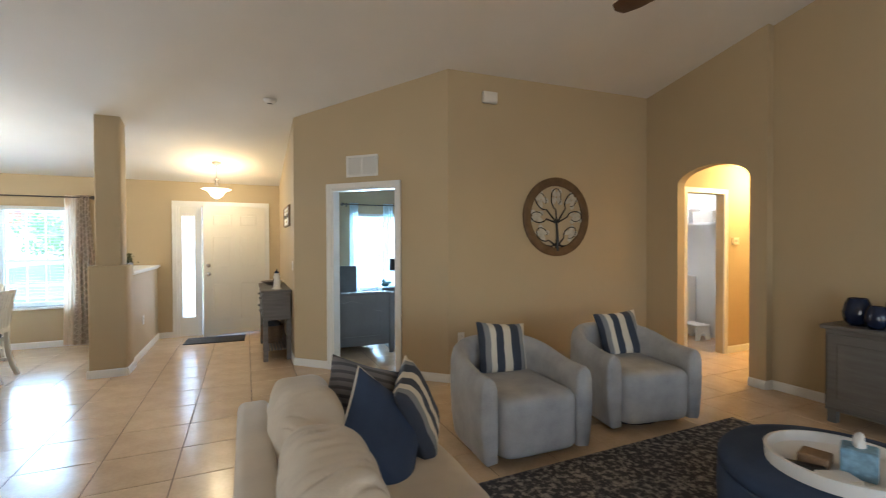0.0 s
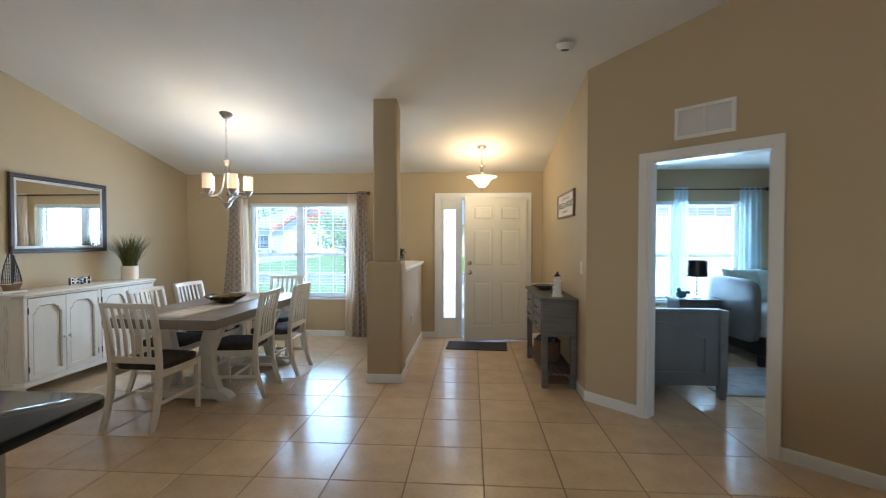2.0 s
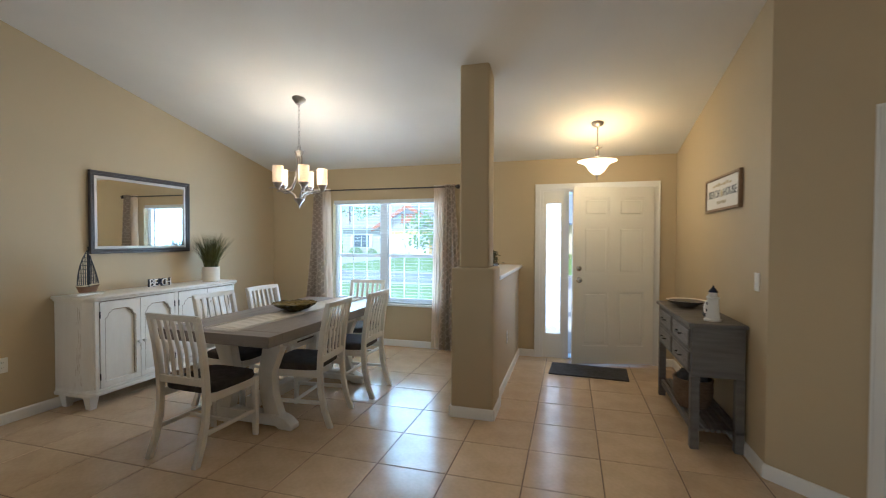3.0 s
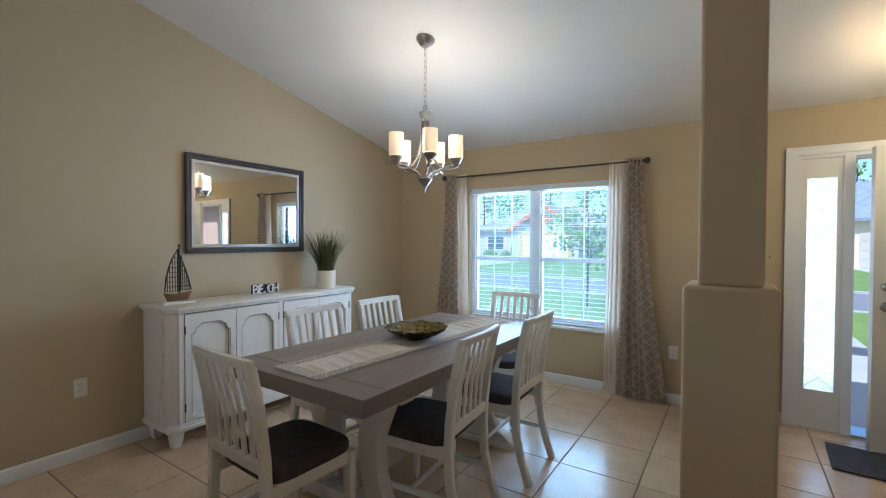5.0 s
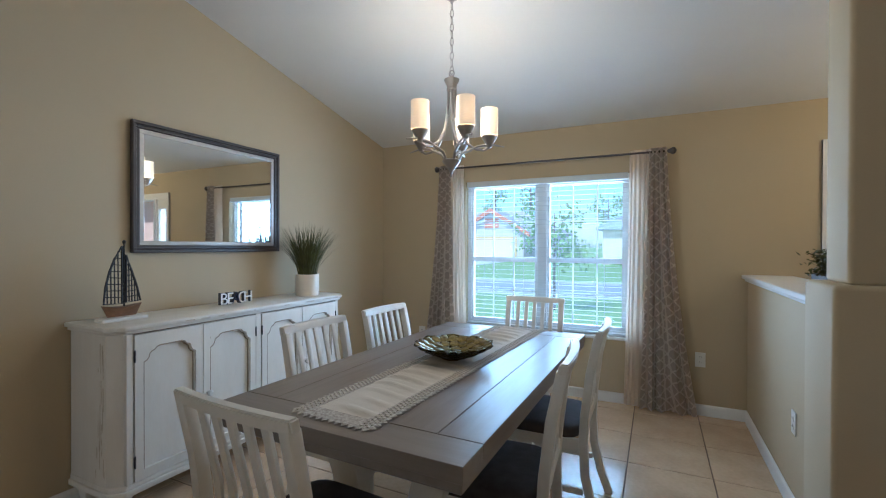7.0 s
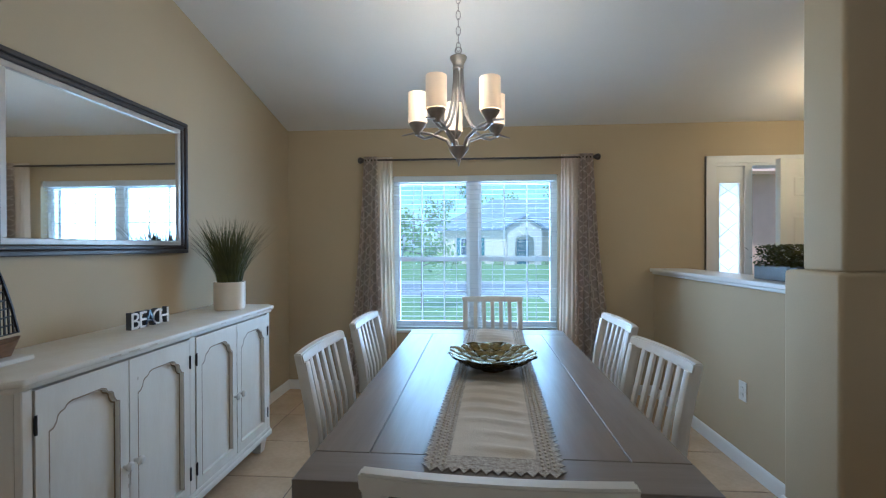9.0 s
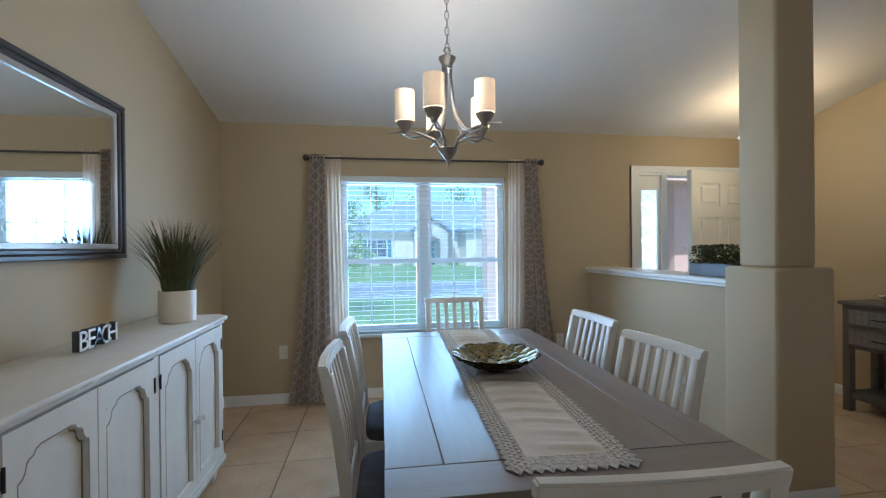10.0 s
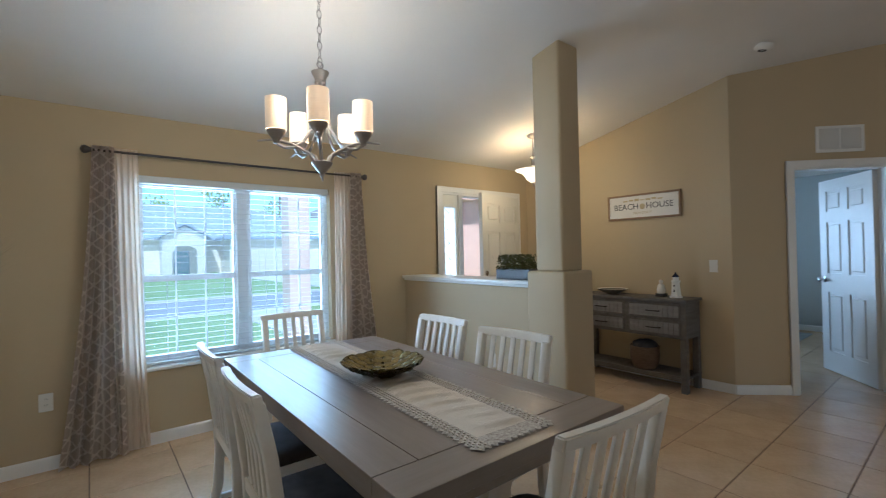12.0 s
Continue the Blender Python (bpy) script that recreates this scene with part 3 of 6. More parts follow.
def casing(name, u0, u1, top, m, w=0.06, t=0.018, label="white painted door casing"):
    """Flat moulded trim round an opening, on a wall's face; outlines along x and z, front at -y."""
    polys = [rect(u0 - w, 0, u0, top), rect(u1, 0, u1 + w, top), [(u0 - w, top), (u1 + w, top), (u1 + w, top + w), (u0 - w, top + w)]]
    bm = prism(polys, lambda u, v, q: (u, -q, v), t)
    bm = merge(bm, prism([rect(u0 - w, 0, u0 - w + 0.014, top + w - 0.014), rect(u1 + w - 0.014, 0, u1 + w, top + w - 0.014), rect(u0 - w, top + w - 0.014, u1 + w, top + w)], lambda u, v, q: (u, -q, v), t + 0.006))
    return built(name, moved(bm, m), M_TRIM, label, "trim")


# entry door with its sidelight, ajar
ed = tagged(new("door_frame"), "white entry door frame with a side light", "door frame", "", "structure")
part("jamb", boxes((-0.70, FRONT - 0.002, 0, -0.665, FRONT + 0.165, 2.045), (-0.425, FRONT - 0.002, 0, -0.365, FRONT + 0.165, 2.045), (0.545, FRONT - 0.002, 0, 0.565, FRONT + 0.165, 2.045), (-0.665, FRONT - 0.001, 2.02, 0.545, FRONT + 0.165, 2.045)), M_TRIM, ed)
part("threshold", boxes((-0.365, FRONT - 0.01, -0.002, 0.545, FRONT + 0.2, 0.018), bevel=0.005), M_CHROME, ed)
sl = part("side_light", boxes((-0.665, FRONT + 0.02, 0, -0.628, FRONT + 0.065, 2.02), (-0.459, FRONT + 0.02, 0, -0.425, FRONT + 0.065, 2.02), (-0.628, FRONT + 0.02, 0, -0.459, FRONT + 0.065, 0.293), (-0.628, FRONT + 0.02, 1.873, -0.459, FRONT + 0.065, 2.02)), M_SLAB, ed)
M_OBSC = sheer("obscure_side_light_glass", (0.92, 0.96, 1.0), 0.35)
ob = part("pane", boxes((-0.628, FRONT + 0.04, 0.293, -0.459, FRONT + 0.046, 1.873)), M_OBSC, sl, "obscure glass with leaded diamonds")
ob.visible_shadow = False
lead = []
for k in range(9):
    z = 0.31 + 0.18 * k
    lead += [tube([(-0.628, FRONT + 0.037, z), (-0.459, FRONT + 0.037, min(z + 0.15, 1.87))], 0.0022, 4), tube([(-0.459, FRONT + 0.037, z), (-0.628, FRONT + 0.037, min(z + 0.15, 1.87))], 0.0022, 4)]
part("leading", merge(*lead), M_CHROME, sl)
casing("trim_entry_door", -0.70, 0.565, 2.045, pose(0, FRONT, 0))
six_panel_door("entry_door", 0.905, 2.01, pose(0.548, FRONT - 0.012, 0.018, 0, 0, 180) @ pose(0, 0, 0, 0, 0, 14.5), M_SLAB, "white six-panel entry door standing ajar", 0.84, True, True, 0.0)
# bedroom doorway in the angled wall
ANG = pose(0.79, 6.40, 0, 0, 0, -45)
casing("trim_bedroom_door", D0, D1, 2.05, ANG)
built("bedroom_door_jamb", moved(boxes((D0 - 0.002, -0.002, 0, D0 + 0.018, 0.122, 2.05), (D1 - 0.018, -0.002, 0, D1 + 0.002, 0.122, 2.05), (D0 + 0.018, -0.001, 2.03, D1 - 0.018, 0.122, 2.052)), ANG), M_TRIM, "white door jamb", "trim")
six_panel_door("bedroom_door", 0.775, 2.01, ANG @ pose(D1 - 0.01, 0.125, 0.015, 0, 0, 84), M_TRIM, "white six-panel bedroom door swung wide open", 0.71, True, False, 0.0)


# ---- baseboards ----
def baseboard(p, q, name="baseboard"):
    p, q = Vector((*p, 0)), Vector((*q, 0))
    d = (q - p)
    ang = math.degrees(math.atan2(d.y, d.x))
    prof = [(0, 0), (-0.014, 0), (-0.014, 0.07), (-0.009, 0.082), (-0.004, 0.086), (0, 0.086)]
    bm = prism([prof], lambda u, v, w: (w, u, v), d.length)
    built(name, moved(bm, pose(p.x, p.y, 0, 0, 0, ang)), M_TRIM, "white painted baseboard", "baseboard")


for p, q in (((LEFT, FRONT), (-1.195, FRONT)), ((-0.955, FRONT), (-0.76, FRONT)), ((0.625, FRONT), (ENTRY, FRONT)), ((LEFT, BACK), (LEFT, FRONT)), ((ENTRY, FRONT), (ENTRY, 6.40)),
             ((-1.195, FRONT), (-1.195, 7.085)), ((-0.955, 7.085), (-0.955, FRONT)), ((-1.27, 6.75), (-0.925, 6.75)), ((-1.27, 7.085), (-1.27, 6.75)), ((-0.925, 6.75), (-0.925, 7.085)),
             (CORNER_A, (0.79 + (D0 - 0.06) * 0.7071, 6.40 - (D0 - 0.06) * 0.7071)), ((0.79 + (D1 + 0.06) * 0.7071, 6.40 - (D1 + 0.06) * 0.7071), CORNER_B), (CORNER_B, CORNER_C),
             ((4.86, 4.92), (4.86, A0)), ((4.86, A1), (4.86, 3.53)), ((4.86, 3.53), (4.955, 3.53)), ((4.955, 3.53), (4.955, BACK)), ((5.9, 4.6), (7.4, 4.6)), ((ENTRY + 0.12, FRONT), (4.98, FRONT)), ((4.98, FRONT), (4.98, 5.1))):
    baseboard(p, q)


# ---- hallway and laundry behind the arch ----
M_LAUNDRY = material("pale_laundry_wall_paint", (0.62, 0.60, 0.57), 0.7, vary=0.03, scale=1.2, grain=140, bump=0.06)
wall("wall_hall_north", (5.0, 4.6), (7.6, 4.6), 0.1, [rect(0, ZB, 0.16, 2.47), rect(0.16, 2.05, 0.86, 2.47), rect(0.86, ZB, 2.6, 2.47)], None, "painted beige hallway wall")
casing("trim_laundry_door", 5.16, 5.86, 2.05, pose(0, 4.6, 0))
wall("wall_hall_end", (7.5, 4.7), (7.5, 2.9), 0.1, [rect(0, ZB, 1.8, 2.47)], None, "painted beige hallway wall")
wall("wall_hall_south", (7.6, 3.0), (5.0, 3.0), 0.1, [rect(0, ZB, 2.6, 2.47)], None, "painted beige hallway wall")
built("ceiling_hall", boxes((4.985, 2.9, 2.42, 7.6, 4.65, 2.47)), M_CEIL, "white textured hallway ceiling", "ceiling", smooth=None)
wall("wall_laundry_back", (5.1, 6.3), (7.4, 6.3), 0.1, [rect(0, ZB, 2.3, 2.47)], M_LAUNDRY, "pale laundry wall")
wall("wall_laundry_right", (6.65, 6.4), (6.65, 4.7), 0.1, [rect(0, ZB, 1.7, 2.47)], M_LAUNDRY, "pale laundry wall")
wall("wall_laundry_left", (5.11, 4.7), (5.11, 6.4), 0.008, [rect(0, ZB, 1.7, 2.47)], M_LAUNDRY, "pale laundry wall")
wall("wall_laundry_front", (6.65, 4.702), (5.9, 4.702), 0.001, [rect(0, ZB, 0.75, 2.47)], M_LAUNDRY, "pale laundry wall")
built("ceiling_laundry", boxes((5.0, 4.66, 2.42, 7.4, 6.4, 2.47)), M_CEIL, "white textured laundry ceiling", "ceiling", smooth=None)

# ---- floor ----
built("floor", boxes((LEFT - 0.1, BACK - 0.1, -0.1, 7.6, FRONT + 0.16, -0.003)), M_GROUT, "beige ceramic tile floor with brown grout", "floor", smooth=None)
# ---- dining room: table, chairs, sideboard ----
def dining_table(m):
    t = thing("dining_table", m, "grey-brown stained wooden trestle dining table with white legs", "table")
    L, W, z0, z1 = 1.88, 0.97, 0.70, 0.778
    y0, y1 = -L / 2, L / 2
    xs = [-W / 2, -0.335, 0.335, W / 2]
    for a, b in zip(xs, xs[1:]):
        part("plank", boxes((a + 0.001, y0 + 0.147, z0 + 0.03, b - 0.001, y1 - 0.147, z1), bevel=0.0014), M_TABLE, t)
    for a, b in ((y0, y0 + 0.145), (y1 - 0.145, y1)):
        part("breadboard_end", boxes((-W / 2, a + 0.001, z0 + 0.03, W / 2, b - 0.001, z1), bevel=0.0014), M_TABLEX, t)
    part("top_underlayer", boxes((-W / 2 + 0.004, y0 + 0.004, z0, W / 2 - 0.004, y1 - 0.004, z1 - 0.012), bevel=0.004), M_TABLE, t)
    part("apron", boxes((-0.34, y0 + 0.3, 0.63, 0.34, y0 + 0.33, 0.70), (-0.34, y1 - 0.33, 0.63, 0.34, y1 - 0.3, 0.70), (-0.34, y0 + 0.33, 0.63, -0.31, y1 - 0.33, 0.70), (0.31, y0 + 0.33, 0.63, 0.34, y1 - 0.33, 0.70)), M_CHWHITE, t)
    for y in (y0 + 0.38, y1 - 0.38):
        part("trestle_foot", prism([[(-0.41, 0), (-0.30, 0), (-0.27, 0.02), (0.27, 0.02), (0.30, 0), (0.41, 0), (0.41, 0.035), (0.36, 0.075), (0.28, 0.105), (-0.28, 0.105), (-0.36, 0.075), (-0.41, 0.035)]], lambda u, v, w: (u, y - 0.05 + w, v), 0.10, 0.006), M_CHWHITE, t)
        for sgn in (-1, 1):
            part("trestle_leg", prism([[(sgn * 0.30, 0.10), (sgn * 0.16, 0.10), (sgn * 0.125, 0.25), (sgn * 0.11, 0.42), (sgn * 0.15, 0.60), (sgn * 0.22, 0.70), (sgn * 0.36, 0.70), (sgn * 0.30, 0.58), (sgn * 0.235, 0.42), (sgn * 0.245, 0.25)]], lambda u, v, w: (u, y - 0.04 + w, v), 0.08, 0.006), M_CHWHITE, t)
        part("trestle_head", boxes((-0.40, y - 0.05, 0.635, 0.40, y + 0.05, 0.70), bevel=0.006), M_CHWHITE, t)
    part("stretcher", boxes((-0.045, y0 + 0.38, 0.02 + 0.085, 0.045, y1 - 0.38, 0.02 + 0.18), bevel=0.006), M_CHWHITE, t)
    return t


TABLE = pose(-2.73, 6.745, 0, 0, 0, -1.0)
dining_table(TABLE)


def dining_chair(m):
    """Slat-back side chair; it faces +y, its back posts stand at y = 0."""
    c = thing("dining_chair", m, "distressed white wooden slat-back chair with a dark brown seat pad", "chair", "chairs round the dining table")
    for s in (-1, 1):
        x = s * 0.2
        line = [(-0.085, 0.0), (-0.04, 0.12), (-0.008, 0.26), (0.0, 0.42), (-0.006, 0.55), (-0.03, 0.75), (-0.065, 0.92)]
        poly = [(y - 0.02, z) for y, z in line] + [(y + 0.02, z) for y, z in reversed(line)]
        part("back_post", prism([poly], lambda u, v, w: (x - 0.018 + w, u, v), 0.036, 0.004), M_CHWHITE, c)
        fl = [(0.40, 0.43), (0.44, 0.43), (0.44, 0.2), (0.437, 0.0), (0.413, 0.0), (0.405, 0.2)]
        part("front_leg", prism([fl], lambda u, v, w: (x - 0.02 + w, u, v), 0.04, 0.004), M_CHWHITE, c)
        part("side_rail", boxes((x - 0.012, 0.018, 0.375, x + 0.012, 0.402, 0.43), bevel=0.003), M_CHWHITE, c)
        part("side_stretcher", boxes((x - 0.01, 0.0, 0.17, x + 0.01, 0.41, 0.198), bevel=0.004), M_CHWHITE, c)
    part("cross_stretcher", boxes((-0.19, 0.2, 0.173, 0.19, 0.22, 0.196), bevel=0.004), M_CHWHITE, c)
    part("front_rail", boxes((-0.182, 0.41, 0.375, 0.182, 0.434, 0.43), bevel=0.003), M_CHWHITE, c)

    def curve(x):
        return -0.016 * (1 - (x / 0.22) ** 2)
    n = 10
    bm = bmesh.new()
    ring = []
    for i in range(n + 1):
        x = -0.224 + 0.448 * i / n
        y = curve(x) - 0.065
        up = 0.002 * (1 - (x / 0.224) ** 2)
        ring.append([bm.verts.new((x, y - 0.016, 0.912)), bm.verts.new((x, y + 0.016, 0.912)), bm.verts.new((x, y + 0.008, 0.949 + up)), bm.verts.new((x, y - 0.024, 0.949 + up))])
    for a, b in zip(ring, ring[1:]):
        for k in range(4):
            bm.faces.new((a[k], a[(k + 1) % 4], b[(k + 1) % 4], b[k]))
    bm.faces.new(ring[0]), bm.faces.new(ring[-1][::-1])
    bmesh.ops.recalc_face_normals(bm, faces=bm.faces[:])
    bmesh.ops.bevel(bm, geom=[e for e in bm.edges if e.calc_face_angle(0) > 0.7], offset=0.005, segments=2, affect="EDGES")
    part("top_rail", bm, M_CHWHITE, c)
    part("lower_back_rail", boxes((-0.185, -0.02, 0.485, 0.185, 0.006, 0.535), bevel=0.004), M_CHWHITE, c)
    for i in range(5):
        x = -0.125 + 0.0625 * i
        yc = curve(x) * 0.9
        line = [(-0.008, 0.53), (-0.016 + yc * 0.5, 0.70), (-0.06 + yc, 0.915)]
        poly = [(y - 0.006, z) for y, z in line] + [(y + 0.006, z) for y, z in reversed(line)]
        part("slat", prism([poly], lambda u, v, w: (x - 0.014 + w, u, v), 0.028, 0.002), M_CHWHITE, c)
    part("seat", soft_box(0.215, 0.213, 0.034, 6, 8, (0, 0.232, 0.452)), M_SEAT, c, "dark brown upholstered seat pad", smooth=60)
    return c


ch = dining_chair(pose(-2.77, 5.60, 0, 0, 0, -3))
for x, y, r in ((-2.655, 8.02, 180), (-3.333, 6.52, -92), (-3.31, 7.13, -92), (-2.185, 6.46, 95), (-2.13, 7.11, 91)):
    copy_thing(ch, pose(x, y, 0, 0, 0, r))


def arched_panel_door(w, h):
    """A frame whose top rail drops in shaped ears: (frame polygons, outline of the opening) in (u, v)."""
    s = 0.044
    ear = [(s, h - 0.142), (s + 0.014, h - 0.136), (s + 0.024, h - 0.122), (s + 0.028, h - 0.104), (s + 0.036, h - 0.096), (s + 0.052, h - 0.090), (s + 0.060, h - 0.078), (s + 0.078, h - 0.072)]
    top = ear + [(w - u, v) for u, v in reversed(ear)]
    frames = [rect(0, 0, s, h), rect(w - s, 0, w, h), rect(s, 0, w - s, s + 0.004), ([(s, h)] + top + [(w - s, h)])[::-1]]
    return frames, [(s, s + 0.004)] + top + [(w - s, s + 0.004)]


def canted(x1, y0, y1, c):
    """A plan with its back on x = 0 and its two front corners cut off."""
    return [(0.002, y0), (x1 - c, y0), (x1, y0 + c), (x1, y1 - c), (x1 - c, y1), (0.002, y1)]


def sideboard(m):
    """Its back lies on x = 0; it runs along y, its front faces +x."""
    t = thing("sideboard", m, "distressed antique-white sideboard with four arched panel doors", "sideboard")
    L, D, H, C = 1.66, 0.40, 0.945, 0.05
    F = D - 0.03

    def slab(x1, over, c, z0, z1, bevel):
        return prism([canted(x1, -over, L + over, c)], lambda u, v, w: (u, v, z0 + w), z1 - z0, bevel)
    part("body", slab(F, 0.0, C, 0.13, H - 0.04, 0.002), M_SIDE, t)
    part("top", merge(slab(D + 0.022, 0.03, 0.065, H - 0.024, H, 0.007), slab(D + 0.006, 0.016, 0.058, H - 0.042, H - 0.022, 0.006)), M_SIDE, t, "worn white moulded top")
    part("plinth_rail", merge(slab(D + 0.008, 0.014, 0.056, 0.115, 0.145, 0.006), slab(D - 0.002, 0.004, 0.052, 0.142, 0.168, 0.004)), M_SIDE, t)
    part("glazed_front", boxes((F - 0.004, C + 0.002, 0.166, F + 0.002, L - C - 0.002, H - 0.043)), M_GLAZESHADE, t, "brown-glazed recess behind the doors")
    for y in (0.06, L - 0.06):
        for x in (0.05, D - 0.075):
            bm = boxes((x - 0.042, y - 0.042, 0, x + 0.042, y + 0.042, 0.117), bevel=0.004)
            for v in bm.verts:
                k = 0.62 + 0.38 * v.co.z / 0.117
                v.co.x, v.co.y = x + (v.co.x - x) * k, y + (v.co.y - y) * k
            part("foot", bm, M_SIDE, t)
    for y0, y1 in ((C, C + 0.034), (L / 2 - 0.021, L / 2 + 0.021), (L - C - 0.034, L - C)):
        part("stile", boxes((F, y0, 0.166, D - 0.004, y1, H - 0.043), bevel=0.003), M_SIDE, t)
    w = (L / 2 - C - 0.034 - 0.021 - 0.013) / 2
    for base in (C + 0.038, L / 2 + 0.025):
        for k in range(2):
            y0 = base + k * (w + 0.005)
            frames, hole = arched_panel_door(w, 0.722)

            def at(u, v, q):
                return (F + 0.003 + q, y0 + u, 0.172 + v)
            d = part("door", prism(frames, at, 0.026), M_SIDE, t)
            part("door_panel", boxes((F + 0.003, y0 + 0.036, 0.212, F + 0.011, y0 + w - 0.036, 0.172 + 0.685)), M_SIDE, d)
            # brown glaze left in the corner of the moulding, with the recess's shadow line painted in
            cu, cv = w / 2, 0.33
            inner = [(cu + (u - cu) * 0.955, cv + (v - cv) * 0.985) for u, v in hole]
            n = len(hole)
            part("glaze_shade_line", prism([[hole[i], hole[(i + 1) % n], inner[(i + 1) % n], inner[i]] for i in range(n - 1)], lambda u, v, q: (F + 0.0105 + q, y0 + u, 0.172 + v), 0.0012), M_GLAZESHADE, d, "brown glaze and painted shadow line round the panel", smooth=None)
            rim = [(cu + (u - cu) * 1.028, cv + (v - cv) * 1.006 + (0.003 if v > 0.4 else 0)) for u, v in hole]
            part("glaze_shade_line", prism([[hole[i], hole[(i + 1) % n], rim[(i + 1) % n], rim[i]] for i in range(n - 1)], lambda u, v, q: (F + 0.0285 + q, y0 + u, 0.172 + v), 0.0009), M_GLAZESHADE, d, "brown glaze and painted shadow line round the panel", smooth=None)
            ky = y0 + w - 0.024 if k == 0 else y0 + 0.024
            part("knob", moved(lathe([(0.0, 0), (0.008, 0), (0.007, 0.012), (0.016, 0.02), (0.018, 0.028), (0.011, 0.036), (0, 0.037)], 12), pose(D - 0.002, ky, 0.50, 0, 90)), M_PLATE, d, "round white wooden knob")
            hy = y0 - 0.001 if k == 0 else y0 + w + 0.001
            for hz in (0.27, 0.79):
                part("hinge", merge(tube([(D + 0.001, hy, hz - 0.03), (D + 0.001, hy, hz + 0.03)], 0.004, 6), boxes((D - 0.003, hy - 0.004, hz - 0.024, D + 0.0003, hy + 0.004, hz + 0.024))), M_WIRE, d)
            rng = random.Random(int(y0 * 1000))
            for _ in range(7):
                z, h = 0.2 + rng.random() * 0.62, 0.012 + 0.05 * rng.random() ** 2
                y = y0 + rng.choice((0.0005, w - 0.0045, 0.0395, w - 0.0435))
                part("worn_edge", boxes((D - 0.0035, y, z, D - 0.0004, y + 0.002 + 0.002 * rng.random(), z + h)), M_SIDEWORN, d)
    rng = random.Random(4)
    for k in range(34):
        z, h = 0.19 + rng.random() * 0.6, 0.02 + 0.11 * rng.random() ** 1.5
        x = F - C - 0.012 - abs(rng.gauss(0, 0.045))
        part("worn_patch", boxes((x, -0.0009, z, x + 0.002 + 0.004 * rng.random(), 0.001, min(z + h, H - 0.05))), M_SIDEWORN, t)
    for _ in range(16):
        y = rng.random() * (L - 0.1)
        part("worn_patch", boxes((D + 0.0195, y, H - 0.018, D + 0.0226, y + 0.01 + 0.05 * rng.random(), H - 0.012)), M_SIDEWORN, t)
    return t


sideboard(pose(LEFT + 0.003, 5.955, 0))

# mirror over the sideboard
mi = thing("wall_mirror", pose(LEFT, 6.77, 1.67), "rectangular mirror in a dark wooden frame with a silver liner", "mirror")
hw, hh = 0.535, 0.38


def frame_bars(hw, hh, w, x0, x1, bevel):
    return boxes((x0, -hw, -hh, x1, hw, -hh + w), (x0, -hw, hh - w, x1, hw, hh), (x0, -hw, -hh + w, x1, -hw + w, hh - w), (x0, hw - w, -hh + w, x1, hw, hh - w), bevel=bevel)


part("frame", merge(frame_bars(hw, hh, 0.022, 0.002, 0.036, 0.004), frame_bars(hw - 0.022, hh - 0.022, 0.022, 0.002, 0.028, 0.005)), M_FRAME, mi)
part("liner", frame_bars(hw - 0.044, hh - 0.044, 0.026, 0.002, 0.02, 0.003), M_FRAMEIN, mi)
part("mirror_glass", boxes((0.004, -hw + 0.06, -hh + 0.06, 0.011, hw - 0.06, hh - 0.06)), M_MIRROR, mi)

# grass in a pot
gp = thing("potted_grass", pose(-4.285, 7.40, 0.945), "artificial green grass in a round cream pot on the sideboard", "plant")
part("pot", lathe([(0.0, 0.002), (0.083, 0.0), (0.089, 0.005), (0.089, 0.168), (0.083, 0.168), (0.08, 0.145), (0, 0.145)], 28), M_POT, gp)
rng = random.Random(11)
bm = bmesh.new()
for _ in range(380):
    a, r = rng.random() * 2 * math.pi, 0.065 * math.sqrt(rng.random())
    lean, h = rng.random() ** 0.7 * 0.26, 0.30 + 0.15 * rng.random()
    b = a + rng.gauss(0, 0.5)
    base = Vector((r * math.cos(a), r * math.sin(a), 0.14))
    side = Vector((-math.sin(b), math.cos(b), 0)) * 0.0052
    prev = None
    for k in range(5):
        f = k / 4
        p = base + Vector((math.cos(b) * lean * f ** 1.6, math.sin(b) * lean * f ** 1.6, h * (f - 0.12 * f * f * (lean / 0.26))))
        cur = (bm.verts.new(p - side * (1.02 - f)), bm.verts.new(p + side * (1.02 - f)))
        if prev:
            bm.faces.new((prev[0], prev[1], cur[1], cur[0]))
        prev = cur
part("grass_blades", bm, M_GRASS, gp, smooth=60)

# word blocks on the sideboard
wb = thing("letter_blocks", pose(-4.335, 6.785, 0.945, 0, 0, 90), "small free-standing grey and white wooden letters", "letters")
for i, c in enumerate("BEACH"):
    x = -0.092 + 0.046 * i
    lt = part("letter", lettering(c, 0.112, 0.012, pose(x, 0, 0.041, 90, 0, 0)), M_INK, wb, smooth=None)
    part("letter_face", lettering(c, 0.108, 0.0015, pose(x, -0.0135, 0.041, 90, 0, 0)), M_NAVYCER if c == "A" else M_SIGN, lt, smooth=None)

# wire sailing boat
sb = thing("model_sailboat", pose(-4.33, 6.10, 0.945, 0, 0, 90), "small wooden model sailboat with black wire sails", "ornament")
part("base", boxes((-0.11, -0.04, 0, 0.11, 0.04, 0.016), bevel=0.003), M_SIGN, sb)
bm = bmesh.new()
rows = []
